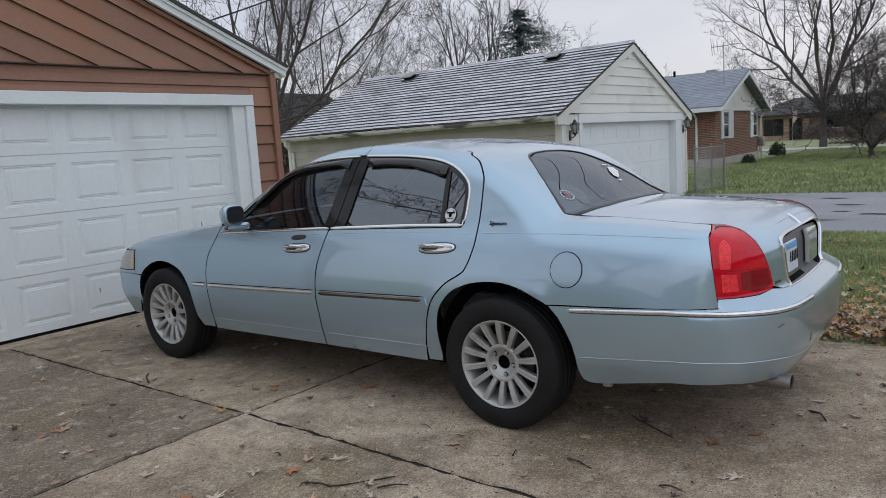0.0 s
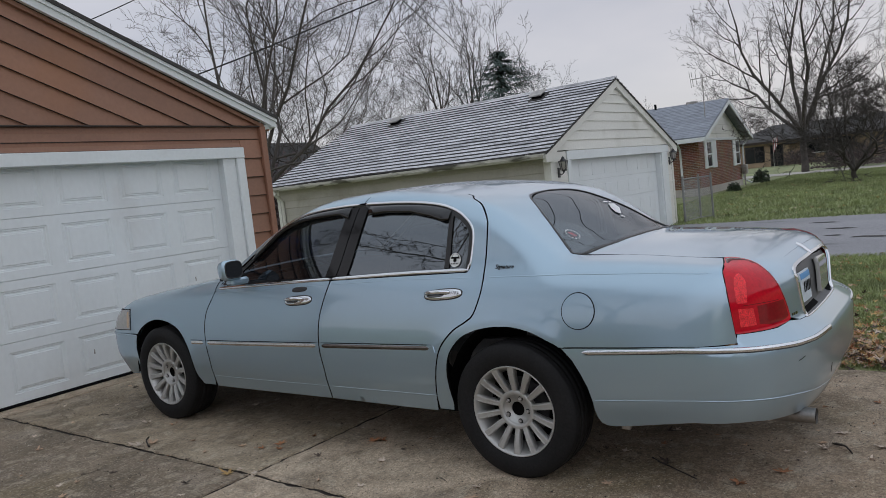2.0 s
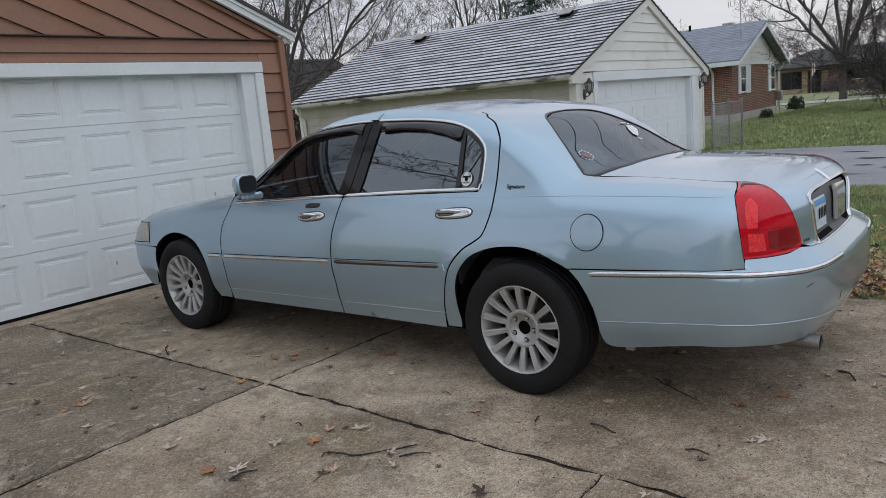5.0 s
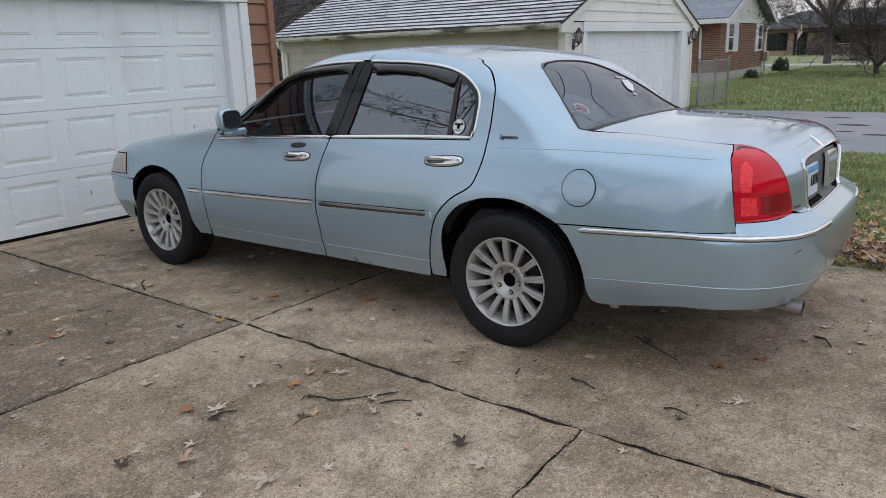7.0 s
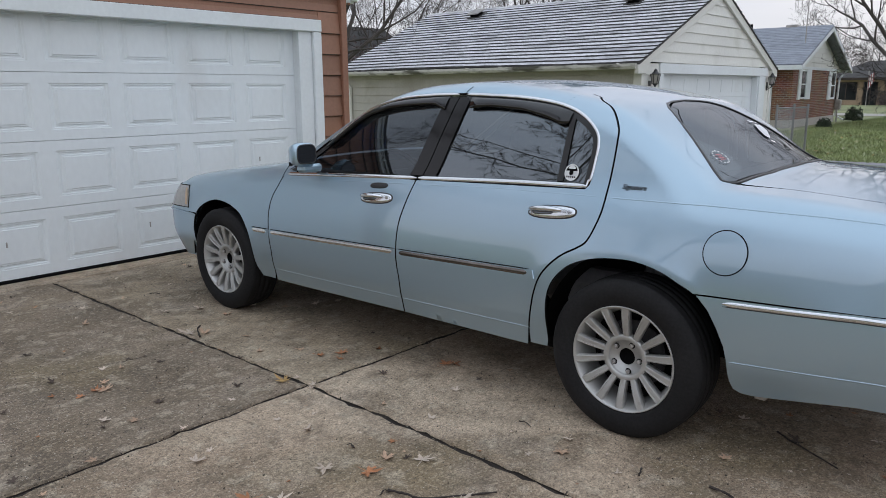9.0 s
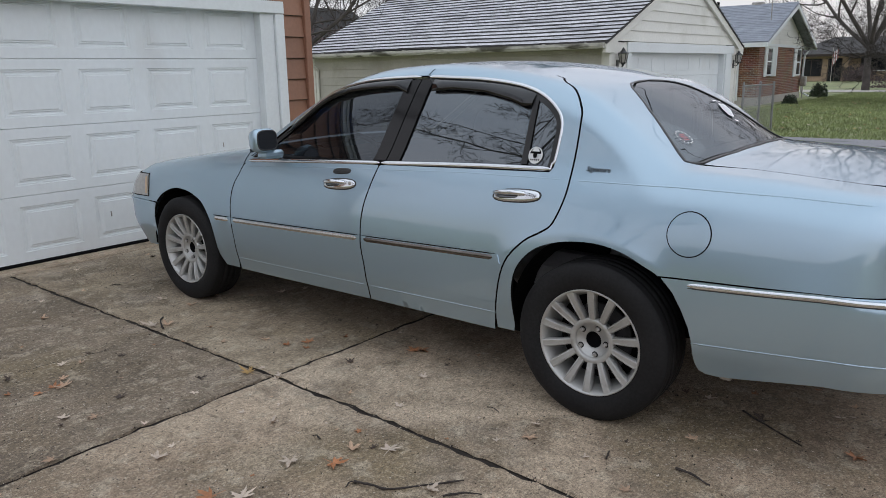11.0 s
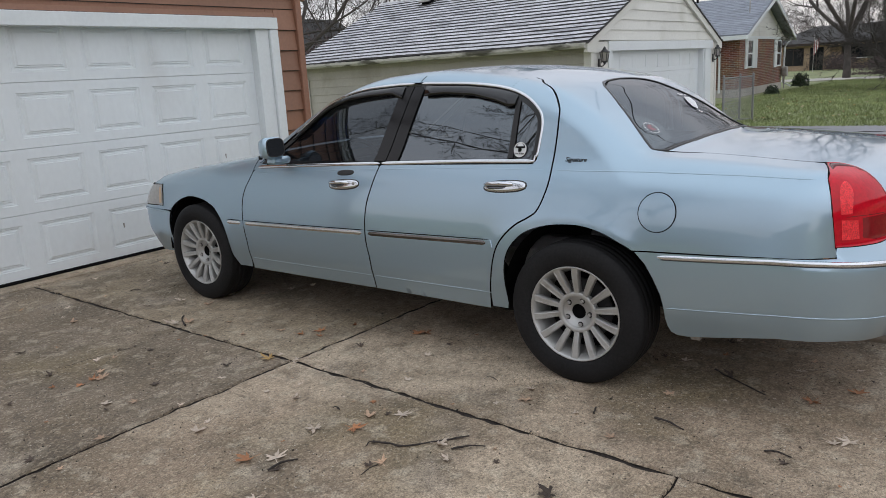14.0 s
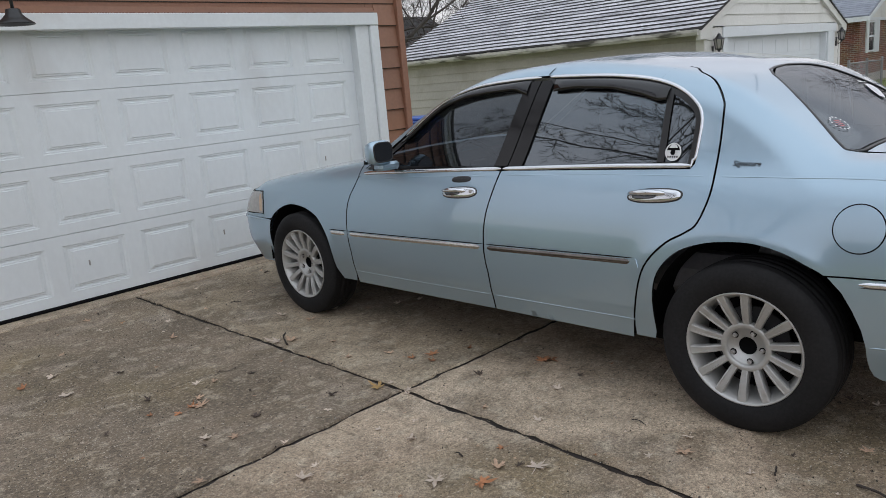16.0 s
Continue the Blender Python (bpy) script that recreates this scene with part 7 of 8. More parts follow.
for k, (x, y, s, rz) in enumerate(((57.5, 0.4, 0.55, 40), (64.0, -5.0, 0.7, 130), (62.0, 23.5, 0.42, 200), (70.0, 27.0, 0.45, 290), (88.0, 4.0, 0.75, 20), (92.0, 15.0, 0.7, 77), (95.0, 24.0, 0.6, 160), (76.0, -8.0, 0.6, 222), (58.0, 33.0, 0.5, 310))):
    c = copy_thing(tree_c if k % 2 else tree_d, pose(x, y, LOW, 0, 0, rz))
    c.scale = (s, s, s)
    tagged(c, T_LABEL + ", small and far off")
for k, (x, y, s, rz) in enumerate(((22.0, 24.5, 0.66, 150), (29.5, 26.0, 0.95, 260), (38.5, 20.5, 0.66, 15), (25.5, 22.5, 0.40, 15))):
    c = copy_thing((tree_a, tree_b, tree_c)[k % 3], pose(x, y, LOW, 0, 0, rz))
    c.scale = (s, s, s)
    tagged(c, T_LABEL + " behind the garages")
# tree on the street side, seen only as a reflection in the car's windows
bare_tree("deciduous_tree", (-14.0, 5.0, -0.05), 14.0, "tall bare tree at the street side of the driveway", 52, stems=4, spread=0.9, levels=3, kids=5, radius=0.20, twig=0.011, fork=0.34, up=0.06,
          reach=(((0.1, 0.1, 8.0), (6.0, 8.8, 8.3), 0.085), ((0.1, 0.2, 8.9), (4.6, 9.6, 10.3), 0.055), ((0.0, 0.2, 9.6), (3.2, 4.5, 11.8), 0.05)))


def spruce(base, height, width, seed):
    r = random.Random(seed)
    t = thing("spruce", base, "dark green spruce with drooping tiers among bare trees", "tree", local=True)
    part("trunk", tube([(0, 0, -0.1), (0, 0, height)], [0.22, 0.02], 8), "bark", t)
    vs, ts = [], []
    tiers = 30
    for k in range(tiers * 15):
        tier = k // 15
        z = height * (0.08 + 0.92 * (tier + r.uniform(0, 0.7)) / tiers)
        reach = width * (1 - z / height) ** 0.85 * r.uniform(0.45, 1.15) * (0.86 + 0.22 * math.sin(tier * 2.4)) + 0.10
        a = r.uniform(0, 2 * math.pi)
        d = Vector((math.cos(a), math.sin(a), 0))
        rise = r.uniform(-0.1, 0.12)
        for j in range(46):
            s = (j + r.random()) / 46
            c = Vector((0, 0, z)) + d * reach * s + Vector((0, 0, -0.34 * reach * s + (0.26 + rise) * reach * s * s))
            side = Vector((-d.y, d.x, 0)) * r.uniform(-1, 1) * (0.32 * reach * (1 - 0.75 * s) * s + 0.06)
            c = c + side + Vector((0, 0, -abs(r.gauss(0, 0.05))))
            w = Vector((-d.y, d.x, 0)) * r.uniform(0.03, 0.075)
            e = d * r.uniform(0.06, 0.20) + side * r.uniform(0, 0.5) + Vector((0, 0, r.uniform(-0.14, 0.03)))
            o = len(vs)
            vs += [tuple(c + w), tuple(c - w), tuple(c + e)]
            ts.append((o, o + 1, o + 2))
    part("crown", quick_mesh("crown", vs, ts), "needles", t)


spruce((33.0, 19.35, LOW), 8.8, 14.0, 5)


def bush(name, base, rx, rz, label, material, seed, n=900, leaf=0.05, twigs=True):
    """A shrub: stems and a ragged cloud of small leaves or twig ends."""
    r = random.Random(seed)
    b = thing(name, base, label, "shrub", local=True)
    vs, ts = [], []
    for k in range(n):
        u, v = r.uniform(0, 2 * math.pi), r.uniform(-0.15, 1.0)
        rad = (r.random() ** 0.35) * (1 + 0.18 * math.sin(3 * u + seed) * math.cos(4 * v))
        s = math.sqrt(max(0, 1 - v * v))
        c = Vector((rx * rad * s * math.cos(u), rx * rad * s * math.sin(u), rz * (0.12 + 0.88 * max(0, v) * rad)))
        a = Vector((r.gauss(0, 1), r.gauss(0, 1), r.gauss(0, 1))).normalized() * leaf
        e = Vector((r.gauss(0, 1), r.gauss(0, 1), r.gauss(0, 1))).normalized() * leaf
        o = len(vs)
        vs += [tuple(c - a), tuple(c + e), tuple(c + a)]
        ts.append((o, o + 1, o + 2))
    stems_v, stems_f = [], []
    for k in range(26):
        u = r.uniform(0, 6.28)
        g = tube([(0.1 * rx * math.cos(u), 0.1 * rx * math.sin(u), 0), (0.5 * rx * math.cos(u), 0.5 * rx * math.sin(u), rz * 0.6), (0.85 * rx * math.cos(u), 0.85 * rx * math.sin(u), rz * r.uniform(0.7, 1.0))], [0.015, 0.01, 0.005], 4)
        stems_v, stems_f = join((stems_v, stems_f), g)
    part("stems", (stems_v, stems_f), "twig", b)
    part("foliage", quick_mesh("foliage", vs, ts), material, b)


bush("round_bush", (31.9, 7.15, LOW), 0.30, 0.42, "small dark rounded shrub by the brick wall", "evergreen", 1, 900, 0.045)
bush("round_bush", (39.6, 7.7, LOW), 0.45, 0.72, "dark rounded evergreen shrub at the house corner", "evergreen", 2, 1400, 0.055)
bush("bare_shrub", (52.5, 4.6, LOW), 2.6, 1.75, "wide purple-brown bare shrub beyond the lawn", "shrub", 3, 6000, 0.075)
bush("bare_shrub", (56.5, 1.6, LOW), 2.2, 1.5, "purple-brown bare shrub beyond the lawn", "shrub", 4, 5000, 0.075)
bush("bare_shrub", (76.0, 12.2, LOW), 1.6, 1.5, "reddish brown shrub before the ranch house", "shrub", 5, 3000, 0.09)
bush("evergreen_shrub", (75.5, 8.6, LOW), 1.5, 1.7, "grey-green shrub before the ranch house", "evergreen", 6, 3000, 0.09)
bush("bare_shrub", (70.0, -1.0, LOW), 1.6, 1.7, "brown bare shrub beside the street", "shrub", 7, 3000, 0.09)
for k, (x, y, w, h) in enumerate(((15.5, 19.5, 2.2, 2.6), (19.5, 23.5, 3.0, 3.6), (12.5, 21.5, 2.4, 3.0), (24.0, 28.0, 4.0, 4.5), (86.0, 30.0, 6.0, 4.6), (90.0, 20.0, 6.0, 5.4), (92.0, 8.0, 6.0, 5.2), (92.0, -4.0, 6.0, 5.0), (84.0, 40.0, 7.0, 5.0))):
    bush("thicket", (x, y, LOW), w, h, "brown leafless thicket in the distance", "shrub", 20 + k, 7000, 0.10)

# grey-roofed house glimpsed between the garages
hb = thing("far_house", (20.5, 23.5, LOW), "small far house with a weathered brown-grey roof", "house", local=True)
part("wall", cbox(-4, 4, 0, 6, 0, 2.6), "tan_wall", hb)
part("roof", ([(-4.6, -0.6, 2.5), (4.6, -0.6, 2.5), (4.6, 6.6, 2.5), (-4.6, 6.6, 2.5), (-3.2, 3, 4.7), (4.6, 3, 4.7)], [[0, 1, 5, 4], [2, 3, 4, 5], [3, 0, 4], [1, 2, 5], [0, 3, 2, 1]]), "dark_shingle", hb)

# overhead cables
for name_pts, rad in ((((5.5, 17.6, 3.7), (9.19, 13.81, 5.04), (12.39, 10.65, 6.5), (17.0, 6.1, 8.7)), 0.019), (((6.6, 15.7, 6.15), (7.34, 15.09, 6.51), (8.8, 13.9, 7.3), (14.0, 9.0, 10.2)), 0.012),
                      (((6.85, 5.78, 4.72), (17.0, 11.2, 5.55), (27.35, 16.49, 6.83)), 0.011), (((6.98, 5.63, 4.70), (17.0, 11.1, 5.62), (27.38, 16.42, 6.88)), 0.009),
                      (((17.5, 18.0, 11.5), (16.2, 9.5, 7.9), (15.15, 4.6, 6.95), (14.9, 2.6, 8.1), (14.3, 0.2, 9.8), (13.2, -4.0, 12.0)), 0.022), (((14.5, 16.0, 12.0), (13.3, 8.0, 8.2), (12.65, 4.0, 7.3), (12.2, 1.4, 8.9), (11.1, -1.0, 10.2), (9.6, -4.5, 11.6)), 0.018)):
    w = thing("overhead_cable", name_pts[0], "black overhead service cable", "cable")
    part("cable", tube(smooth_line(name_pts, 8), rad, 6), "wire", w)

# chain-link gate and fence beside the neighbour's garage
fence = thing("chain_link_fence", (16.65, 4.45, LOW), "weathered chain-link fence beside the garage", "fence", local=True)
for x, y in ((0.0, 0.05), (1.05, -0.05), (1.42, -0.28)):
    part("post", tube([(x, y, 0), (x, y, 1.22)], 0.03, 8), "galv", fence)
    part("post_cap", lathe([(1.22, 0.034), (1.25, 0.025), (1.262, 0.0005)], 8, "z", (x, y, 0)), "galv", fence)
pa = [Vector((0, 0.05, 0)), Vector((1.05, -0.05, 0)), Vector((1.42, -0.28, 0))]
for a, b in zip(pa, pa[1:]):
    for z in (0.06, 1.17):
        part("rail", tube([a + Vector((0, 0, z)), b + Vector((0, 0, z))], 0.018, 6), "galv", fence)
    d = b - a
    l = d.length
    geos = []
    for k in range(-18, 20):
        for s in (1, -1):
            u0, z0 = k * 0.065, 0.06
            u1, z1 = u0 + 1.11, 1.17
            lo, hi = max(u0, 0), min(u1, l)
            if hi - lo < 0.02:
                continue
            za, zb = z0 + (lo - u0), z0 + (hi - u0)
            if s < 0:
                za, zb = 1.23 - za, 1.23 - zb
            geos.append(tube([a + d * (lo / l) + Vector((0, 0, za)), a + d * (hi / l) + Vector((0, 0, zb))], 0.004, 3, False))
    part("wire_mesh", join(*geos), "galv", fence, kind="stuff")

# blue bin between the garages
bin_ = thing("wheeled_bin", (4.75, 6.75, -0.06), "blue plastic wheeled recycling bin beside the garage", "bin", local=True)
part("body", ([(-0.22, -0.26, 0.02), (0.22, -0.26, 0.02), (0.22, 0.26, 0.02), (-0.22, 0.26, 0.02), (-0.28, -0.33, 0.92), (0.28, -0.33, 0.92), (0.28, 0.33, 0.92), (-0.28, 0.33, 0.92)], [[0, 3, 2, 1], [0, 1, 5, 4], [1, 2, 6, 5], [2, 3, 7, 6], [3, 0, 4, 7]]), "blue_bin", bin_)
part("lid", join(cbox(-0.30, 0.30, -0.36, 0.34, 0.92, 0.975, 0.02), cbox(-0.24, 0.24, -0.28, 0.26, 0.97, 1.02, 0.025)), "blue_bin", bin_)
part("handle", tube([(-0.25, 0.36, 0.93), (-0.25, 0.42, 0.96), (0.25, 0.42, 0.96), (0.25, 0.36, 0.93)], 0.016, 6), "blue_bin", bin_)
for x in (-0.26, 0.26):
    part("wheel", lathe([(x - 0.03, 0.02), (x - 0.03, 0.11), (x + 0.03, 0.11), (x + 0.03, 0.02)], 16, "x", (0, 0.26, 0.12)), "rubber", bin_)

# far parked car
fc = thing("parked_car", (67.5, -0.6, LOW), "blue-grey saloon parked far off on the street", "car", rz=8, local=True)
prof = [(-2.2, 0.35), (2.2, 0.35), (2.28, 0.6), (2.15, 0.82), (1.1, 0.95), (0.45, 1.38), (-0.9, 1.42), (-1.7, 1.02), (-2.2, 0.95), (-2.28, 0.6)]
vs = [(x * 0.9 * (1 - 0.22 * max(0, z - 0.9) / 0.5), y, z) for x in (-0.95, 0.95) for y, z in prof]
n = len(prof)
part("body", (vs, [list(range(n))[::-1], list(range(n, 2 * n))] + [[i, (i + 1) % n, n + (i + 1) % n, n + i] for i in range(n)]), "silver_car", fc)
for s in (-1, 1):
    part("side_window", ([(s * 0.80, 0.95, 0.98), (s * 0.72, 0.42, 1.32), (s * 0.71, -0.85, 1.36), (s * 0.80, -1.5, 1.02)], [[0, 1, 2, 3]]), "dark_pane", fc)
    for y in (-1.35, 1.4):
        part("wheel", lathe([(s * 0.62, 0.1), (s * 0.62, 0.32), (s * 0.88, 0.32), (s * 0.89, 0.1)], 18, "x", (0, y, 0.32)), "rubber", fc)

# ---- grass ----
rng = np.random.default_rng(7)


def blades(name, n, x0, x1, y0, y1, h0, h1, w, skip=None):
    x, y = rng.uniform(x0, x1, n), rng.uniform(y0, y1, n)
    if skip is not None:
        k = ~skip(x, y)
        x, y = x[k], y[k]
    n = len(x)
    z = np.array([land(a, 0) for a in x])
    a, h = rng.uniform(0, 6.283, n), rng.uniform(h0, h1, n)
    lean = rng.normal(0, 0.6, (n, 2)) * h[:, None]
    v = np.zeros((n, 3, 3))
    v[:, 0] = np.stack([x + w * np.cos(a), y + w * np.sin(a), z - 0.005], 1)
    v[:, 1] = np.stack([x - w * np.cos(a), y - w * np.sin(a), z - 0.005], 1)
    v[:, 2] = np.stack([x + lean[:, 0], y + lean[:, 1], z + h], 1)
    ob = part(name, quick_mesh(name, v.reshape(-1, 3), np.arange(3 * n).reshape(-1, 3)), "grass")
    return tagged(ob, "short green grass blades of the lawn", "grass", kind="stuff")


blades("grass", 150000, 2.30, 9.3, -6.0, 3.2, 0.025, 0.065, 0.006)
blades("grass", 120000, 15.9, 47.0, -12.0, 7.5, 0.05, 0.11, 0.018, lambda x, y: (x > 30) & (x < 38) & (y > 7.7))

# ---- fallen leaves ----


def leaf_mesh(seed, size=0.055, fine=True):
    """A curled, lobed leaf with pointed teeth, folded along its midrib, and a stalk."""
    r = random.Random(seed)
    order = [(-14, 0.56), (36, 0.88), (90, 1.0), (146, 0.84), (196, 0.54)]
    teeth = ((-17, 0.50), (-10, 0.74), (-7, 0.70), (0, 1.0), (6, 0.71), (11, 0.76), (17, 0.48)) if fine else ((-11, 0.70), (0, 1.0), (11, 0.70))
    rim = []
    for i, (a, l) in enumerate(order):
        a, l = a + r.uniform(-7, 7), l * r.uniform(0.8, 1.12)
        rim += [(a + da, l * k * r.uniform(0.90, 1.1)) for da, k in teeth]
        if i < 4:
            rim.append((a + 25, 0.30 * r.uniform(0.8, 1.2)))
    rim.sort()
    vs = [(0, 0, 0.004)]
    fold, c2, lean = r.uniform(0.05, 0.55), r.uniform(-0.15, 0.4), r.uniform(-0.5, 0.5)
    for a, l in rim:
        x, y = l * math.cos(math.radians(a)), l * math.sin(math.radians(a))
        vs.append((x * size, y * size, size * max(0.0, fold * abs(x) * (1 + lean * (1 if x > 0 else -1)) + c2 * y * y + r.uniform(0, 0.10)) + 0.002))
    n = len(rim)
    fs = [[0, 1 + i, 2 + i] for i in range(n - 1)]
    o = len(vs)
    bend = r.uniform(-0.3, 0.3) * size
    vs += [(-0.03 * size, 0, 0.003), (0.03 * size, 0, 0.003), (0.02 * size + bend, -0.75 * size, 0.006), (-0.01 * size + bend, -0.75 * size, 0.006)]
    fs.append([o, o + 3, o + 2, o + 1])
    return vs, fs


LEAVES = []
for k in range(9):
    me = mesh_of("fallen_leaf", *leaf_mesh(k, 0.058))
    LEAVES.append(me)
TONE = {"t": "leaf_tan", "r": "leaf_rust", "p": "leaf_pale", "d": "leaf_dark", "y": "leaf_yellow"}
WORD = {"t": "tan", "r": "rust-orange", "p": "pale grey", "d": "dark brown", "y": "yellow-tan"}
LEAF_MESH = {}


def leaf(x, y, tone, size=1.0, spin=None, rr=random.Random(5)):
    k = rr.randrange(9)
    key = (k, tone)
    if key not in LEAF_MESH:
        me = LEAVES[k].copy()
        me.materials.append(M[TONE[tone]])
        LEAF_MESH[key] = me
    ob = new("fallen_leaf", LEAF_MESH[key])
    ob.location, ob.rotation_euler, ob.scale = (x, y, 0.001), (0, 0, rr.uniform(0, 6.28) if spin is None else spin), (size, size, size * rr.uniform(0.5, 1.2))
    return tagged(ob, WORD[tone] + " dry fallen leaf on the concrete", "leaf", "fallen leaves on the driveway")


LEAF_AT = """
-1.372 1.181 p 1; -1.277 1.219 p 0.5; -0.903 1.06 p 0.7; -1.068 0.741 p 1; -0.978 0.597 r 1.1; -0.862 0.614 t 0.8; -0.8 0.552 d 0.5; -0.774 0.493 p 1.1
-0.726 0.7 r 0.6; -1.4 0.775 r 1.1; -1.342 0.68 p 1.2; -0.908 0.18 p 0.9; -0.978 0.076 p 0.6; -1.139 0.28 t 0.7; -1.175 0.312 d 0.6; -1.779 0.664 t 0.9
-1.69 0.436 t 1.1; -1.586 0.058 p 1.3; -1.414 -0.063 p 0.8; -0.899 -0.093 d 0.5; -0.14 0.84 p 0.7; -0.61 1.593 y 1; -0.793 1.733 d 0.7; -0.91 1.247 p 0.6
-0.984 -0.384 d 1.1; -0.35 0.104 t 1; 0.25 -0.985 r 1; 0.435 -1.14 r 1.1; -0.056 -1.183 p 1; -0.103 -1.138 p 0.7; -1.078 -0.538 p 1.2; -1.623 1.509 t 0.7
-1.43 1.845 p 0.9; -1.33 1.742 t 0.9; -0.14 1.68 r 1; -0.21 1.615 r 0.6; -0.5 2.65 p 1.2; -0.45 2.6 t 1; 0.358 -0.615 d 0.9; 0.438 -0.359 p 0.8
-0.342 -1.016 d 0.5; -1.836 0.598 d 0.9; -0.487 -0.387 t 0.7; -1.263 2.185 t 1.1; -1.222 2.297 t 0.8; -1.36 2.204 r 0.7; 0.116 2.862 p 0.9; 0.416 2.567 p 0.8
0.025 -0.437 t 0.8; 0.573 -0.87 p 0.8; -0.163 3.107 p 0.9; -0.84 3.356 t 0.8; -1.562 3.35 p 0.9; -1.635 2.963 p 1.1; -1.159 1.841 d 0.8; 0.05 0.85 d 0.7
0.1 1.11 r 1.2; 0.14 1.08 r 0.9; -0.118 2.842 t 0.9; -1.298 3.042 d 0.8; -1.009 4.304 t 0.8; -1.738 3.293 r 0.8; 0.791 -1.269 p 1; 1.05 -1.3 p 1.1
0.9 -1.5 p 0.8
"""
for row in LEAF_AT.strip().replace("\n", "; ").split("; "):
    x, y, tone, size = row.split()
    leaf(float(x), float(y), tone, float(size) * 1.12)
rl = random.Random(77)
for k in range(250):
    x, y = rl.uniform(-2.6, 2.2), rl.uniform(-1.7, 4.55)
    leaf(x, y, rl.choice("tttppppprrdd"), 0.22 + 0.62 * rl.random() ** 1.6)
for k in range(60):
    x, y = rl.uniform(0.6, 2.25), rl.uniform(-2.4, -0.3)
    leaf(x, y, rl.choice("tpppprdd"), rl.uniform(0.25, 0.75))
# thick litter along the edge of the lawn, too many to count
vs, fs, which = [], [], []
mats = ["leaf_tan", "leaf_rust", "leaf_pale", "leaf_dark", "leaf_yellow"]
for k in range(13500):
    if k >= 7400:
        x, y = 2.32 + abs(rl.gauss(0, 1.0)), rl.uniform(-6.0, 1.6)
    elif k >= 5200:
        x, y = 2.30 + abs(rl.gauss(0, 0.42)), rl.uniform(-6.0, 1.2)
    elif k < 2600:
        x, y = 2.28 + abs(rl.gauss(0, 0.55)), rl.uniform(-6.0, 2.5)
    elif k < 4200:
        x, y = rl.uniform(2.3, 9.2), rl.uniform(-6.0, 3.0)
    else:
        x, y = rl.uniform(16.0, 40.0), rl.uniform(-10.0, 7.0)
    big = rl.uniform(0.7, 1.25) * (1.0 if k < 4200 or k >= 5200 else 1.3)
    g = leaf_mesh(k % 40, 0.044 * big, False)
    m = Matrix.Translation((x, y, land(x, y) + rl.uniform(0.0, 0.05) * (1 if k < 4200 else 1.6 if k < 5200 else 1.4))) @ Euler((rl.gauss(0, 0.35), rl.gauss(0, 0.35), rl.uniform(0, 6.28))).to_matrix().to_4x4()
    o = len(vs)
    vs.extend([tuple(m @ Vector(v)) for v in g[0]])
    fs.extend([[i + o for i in f] for f in g[1]])
    which.extend([rl.choices(range(5), (4, 4, 2, 3, 4))[0]] * len(g[1]))
litter = part("leaf_litter", mesh_of("leaf_litter", vs, fs), None)
for m in mats:
    litter.data.materials.append(M[m])
litter.data.polygons.foreach_set("material_index", which)
tagged(litter, "dry tan and rust leaves drifted along the lawn edge", "leaves", kind="stuff")


def stick(pts, rad, label="thin dark fallen stick on the concrete"):
    s = thing("fallen_stick", (*pts[0], 0.0), label, "stick", group="fallen sticks on the driveway")
    line = smooth_line([(x, y, rad + 0.002 + 0.006 * math.sin(i * 1.7)) for i, (x, y) in enumerate(pts)], 5)
    r = random.Random(round(pts[0][0] * 1000))
    line = [(x + r.gauss(0, 0.0012), y + r.gauss(0, 0.0012), z) for x, y, z in line]
    part("stem", tube(line, [rad * r.uniform(0.75, 1.15) * (1.1 - 0.5 * i / len(line)) for i in range(len(line))], 6), "stick", s)


stick([(-1.028, 0.431), (-1.015, 0.36), (-0.99, 0.30), (-0.88, 0.208), (-0.785, 0.110)], 0.0052)
stick([(-1.071, 0.431), (-1.045, 0.438), (-1.028, 0.431)], 0.003)
stick([(-0.908, 0.114), (-0.86, 0.062), (-0.815, 0.010)], 0.0045)
stick([(-1.419, 0.632), (-1.36, 0.622), (-1.297, 0.598)], 0.0048)
stick([(-0.24, -0.47), (-0.255, -0.53), (-0.28, -0.61)], 0.005)
stick([(0.40, -0.52), (0.33, -0.60), (0.22, -0.80)], 0.004)
stick([(0.86, -1.28), (0.83, -1.34), (0.76, -1.38)], 0.006)
stick([(-0.50, 2.56), (-0.44, 2.68), (-0.38, 2.75)], 0.006)
for k in range(12):
    x, y, a = rl.uniform(-2.2, 1.8), rl.uniform(-1.5, 4.3), rl.uniform(0, 6.28)
    l = rl.uniform(0.03, 0.10)
    stick([(x, y), (x + l * math.cos(a) * 0.5 + 0.004, y + l * math.sin(a) * 0.5), (x + l * math.cos(a), y + l * math.sin(a))], rl.uniform(0.002, 0.004))
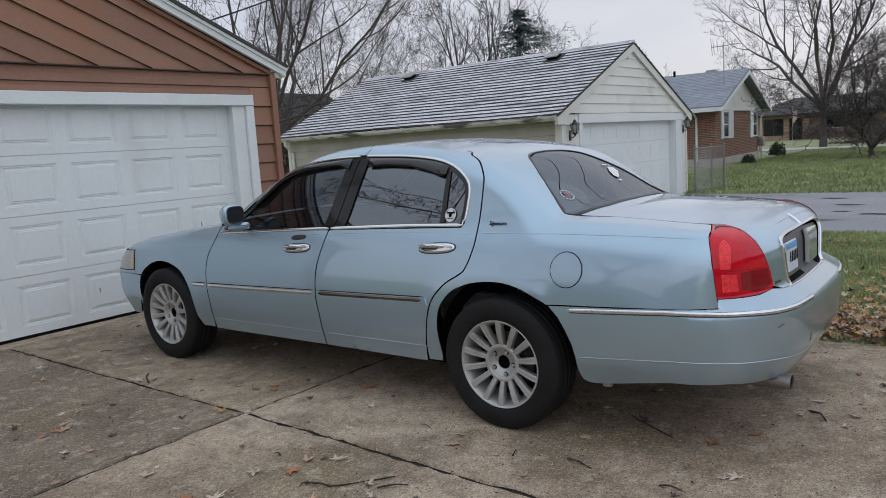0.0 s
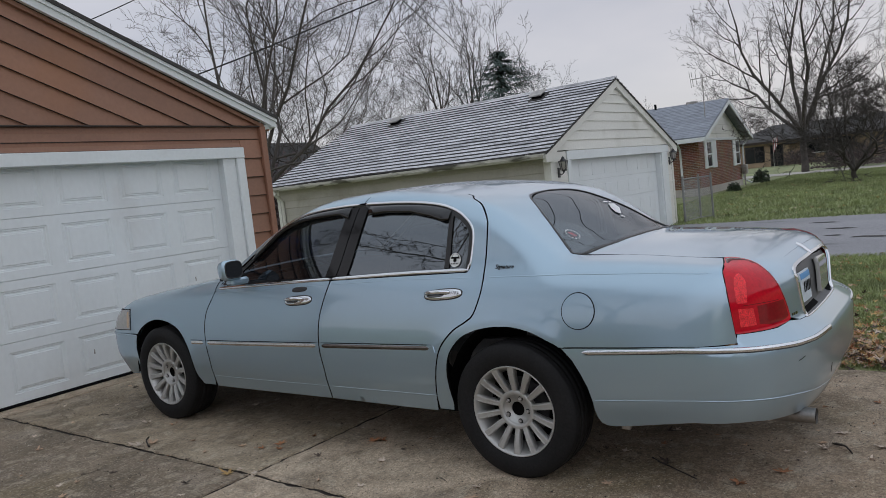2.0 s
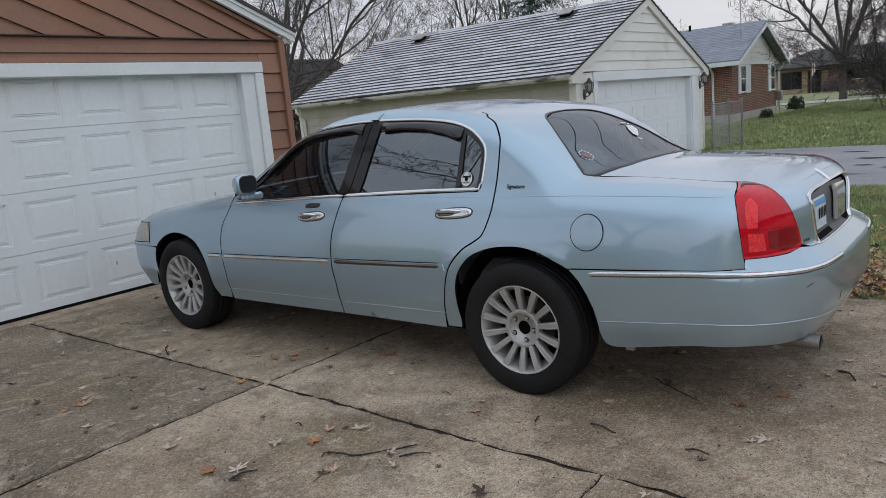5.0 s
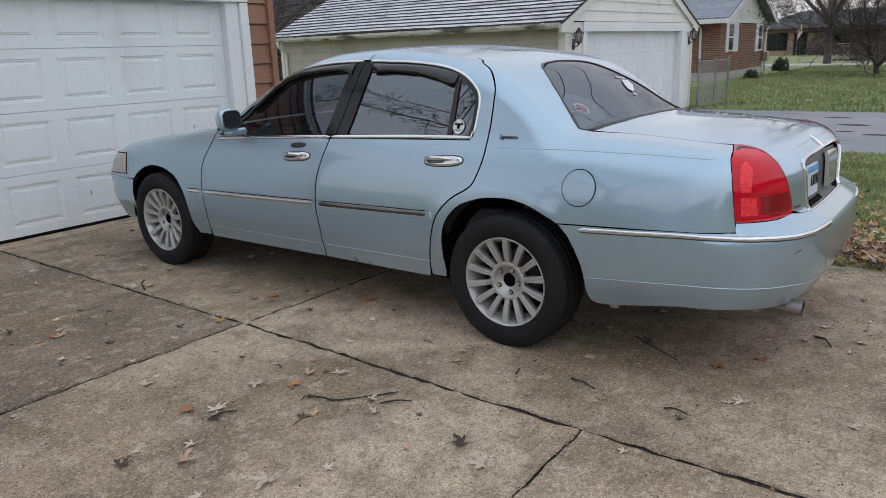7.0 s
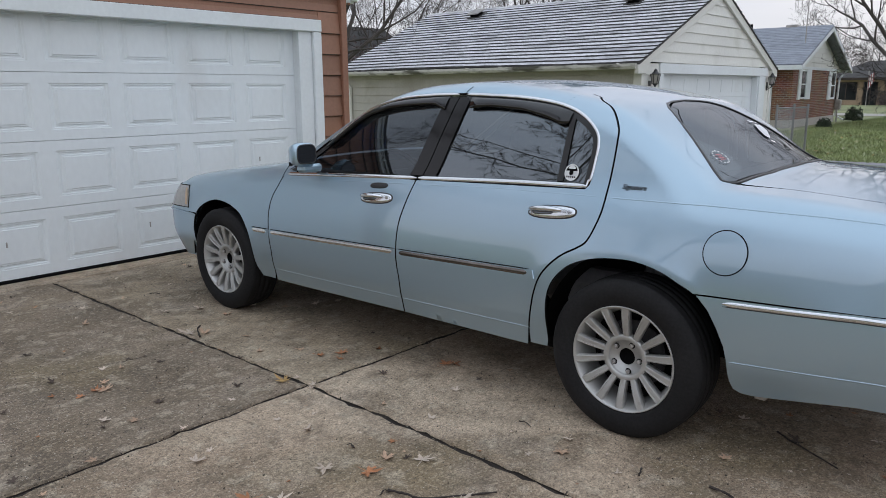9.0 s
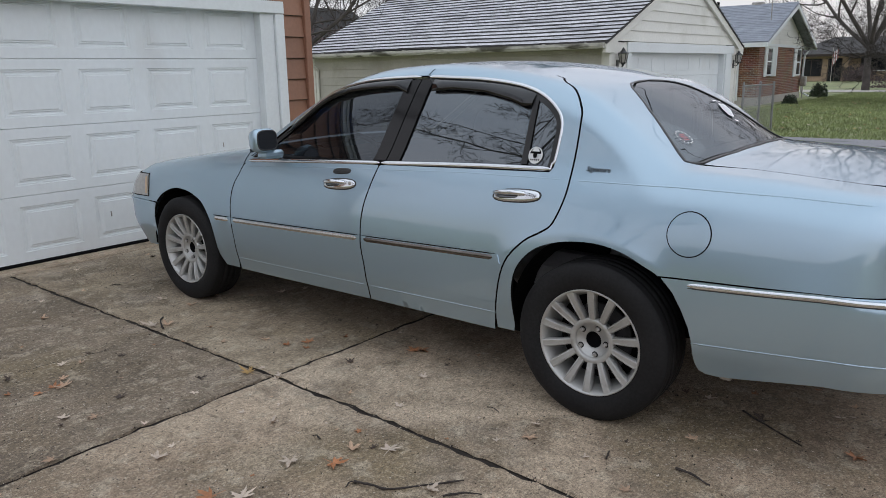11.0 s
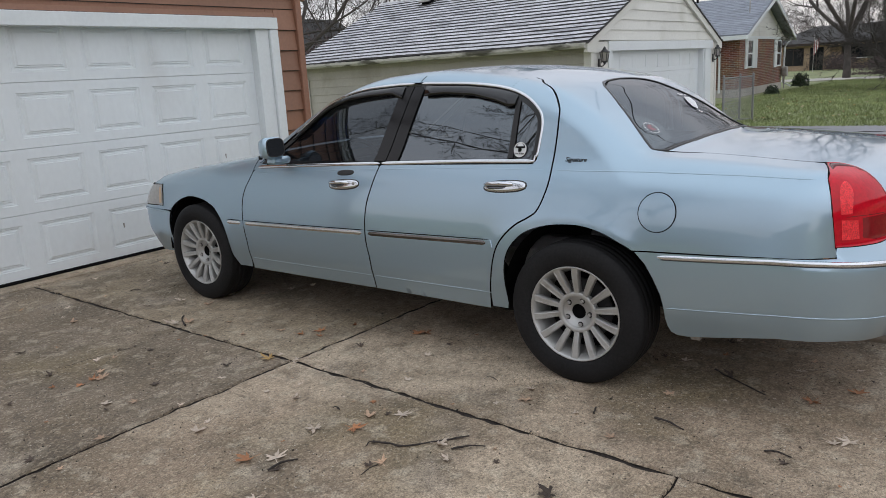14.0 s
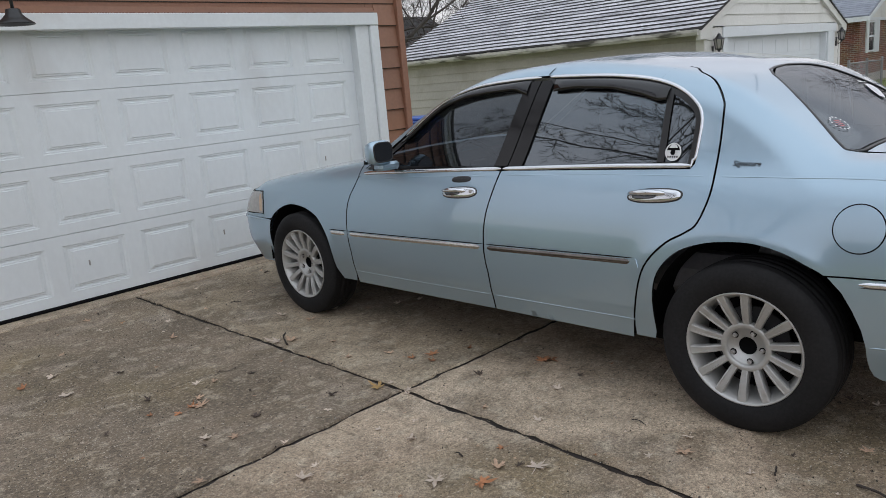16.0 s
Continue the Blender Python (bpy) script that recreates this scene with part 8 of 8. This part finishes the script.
# crumbs of soil and gravel, and moss in the joints: past counting
vs, fs = [], []
for k in range(3200):
    if k < 1000:
        q = k % 3
        if q == 0:
            y = rl.uniform(-2.0, 4.6)
            x = joint_x(y) + rl.gauss(0, 0.012)
        elif q == 1:
            x, y = rl.uniform(-3.0, 2.2), 1.475 + rl.gauss(0, 0.012)
        else:
            x, y = rl.uniform(-2.5, -0.64), -0.715 + rl.gauss(0, 0.012)
    else:
        x, y = rl.uniform(-3.0, 2.25), rl.uniform(-2.2, 4.6)
    s = rl.uniform(0.0015, 0.0055)
    o = len(vs)
    z = -0.008 if k < 1000 else 0.0
    vs += [(x + s * math.cos(a), y + s * math.sin(a), z) for a in (rl.random(), 2.1 + rl.random(), 4.2 + rl.random())] + [(x, y, z + s * 1.2)]
    fs += [[o, o + 1, o + 3], [o + 1, o + 2, o + 3], [o + 2, o, o + 3]]
tagged(part("joint_crumbs", (vs, fs), "soil"), "dark crumbs of soil and gravel on the concrete", "gravel", kind="stuff")


# wet potholes in the neighbour's drive
def pothole(x, y, rx, ry, seed):
    r = random.Random(seed)
    ph = [r.uniform(0, 6.28) for _ in range(4)]
    vs = []
    for i in range(36):
        a = 2 * math.pi * i / 36
        k = 1 + 0.22 * math.sin(2 * a + ph[0]) + 0.16 * math.sin(5 * a + ph[1]) + 0.10 * math.sin(9 * a + ph[2])
        vs.append((x + rx * k * math.cos(a), y + ry * k * math.sin(a), land(x, y) + 0.037))
    ob = part("pothole", (vs, [list(range(36))]), "puddle")
    tagged(ob, "dark wet pothole worn into the asphalt drive", "pothole", "potholes in the asphalt drive", "")


for k, (x, y, rx, ry) in enumerate(((11.5, -0.45, 0.12, 0.36), (13.1, 0.35, 0.09, 0.30), (14.5, 0.85, 0.08, 0.25), (11.9, 0.3, 0.06, 0.18), (12.2, -1.6, 0.10, 0.3))):
    pothole(x, y, rx, ry, k)


# a made-up long low house behind the camera, added for the car's reflections
yard_house = thing("yard_house", (-21.0, -2.0, -0.3), "long low brick house across the yard", "house", local=True)
part("wall", cbox(-4.0, 0.0, -13.0, 13.0, -0.2, 2.6, 0.02), "brick", yard_house)
part("roof", ([(0.6, -13.6, 2.5), (0.6, 13.6, 2.5), (-4.6, 13.6, 2.5), (-4.6, -13.6, 2.5), (-2.0, -12.5, 3.9), (-2.0, 12.5, 3.9)], [[0, 1, 5, 4], [1, 2, 5], [2, 3, 4, 5], [3, 0, 4], [0, 3, 2, 1]]), "dark_shingle", yard_house, "dark shingle roof")
for y in (-9.0, -3.5, 3.0, 8.5):
    w = part("window", cbox(-0.03, 0.015, y - 0.7, y + 0.7, 1.0, 2.2, 0.005), "dark_pane", yard_house, "dark window")
    part("frame", join(cbox(0.0, 0.05, y - 0.78, y - 0.70, 0.92, 2.28), cbox(0.0, 0.05, y + 0.70, y + 0.78, 0.92, 2.28), cbox(0.0, 0.05, y - 0.70, y + 0.70, 2.2, 2.28), cbox(0.0, 0.05, y - 0.70, y + 0.70, 0.92, 1.0)), "white", w)


# small stones of the worn surface, pale and brown, past counting
nr = np.random.default_rng(8)
for name, count, material, lo, hi in (("pale_grit", 36000, "pebble", 0.0014, 0.0052), ("brown_grit", 30000, "pebble_brown", 0.0014, 0.0055), ("dark_grit", 24000, "soil", 0.0014, 0.0046)):
    gx, gy = nr.uniform(-3.6, 2.2, count * 2), nr.uniform(-2.4, 4.6, count * 2)
    field = np.sin(2.1 * gx + 1.3 * np.sin(1.7 * gy + lo * 900)) + np.sin(2.7 * gy + 1.1 * np.sin(2.3 * gx)) + 0.8 * np.sin(6.1 * gx + 4.7 * gy + 2 * np.sin(3.9 * gy))
    keep = nr.uniform(-2.2, 2.6, count * 2) < field
    gx, gy = gx[keep], gy[keep]
    m = len(gx)
    rad, spin = lo + (hi - lo) * nr.random(m) ** 2.2, nr.uniform(0, 6.28, m)
    co = np.zeros((m, 4, 3))
    for k in range(3):
        co[:, k, 0] = gx + rad * np.cos(spin + 2.094 * k) * nr.uniform(0.7, 1.3, m)
        co[:, k, 1] = gy + rad * np.sin(spin + 2.094 * k) * nr.uniform(0.7, 1.3, m)
    co[:, 3, 0], co[:, 3, 1], co[:, 3, 2] = gx, gy, rad * 0.35
    o = 4 * np.arange(m)[:, None]
    tri = np.concatenate([o + [[0, 1, 3]], o + [[1, 2, 3]], o + [[2, 0, 3]]])
    me = bpy.data.meshes.new(name)
    me.from_pydata(co.reshape(-1, 3).tolist(), [], tri.tolist())
    tagged(part(name, me, material), name.replace("_", " ") + " bedded in the worn concrete surface", "grit", kind="stuff")

# more unseen copies of the made-up house, to fill the horizon in reflections
for x, y, rz in ((-12.5, -31.0, 0), (2.0, -24.0, 90), (31.0, -25.0, 90)):
    tagged(copy_thing(yard_house, pose(x, y, 0, 0, 0, rz)), "long low brick house along the street", "house", "houses along the street")
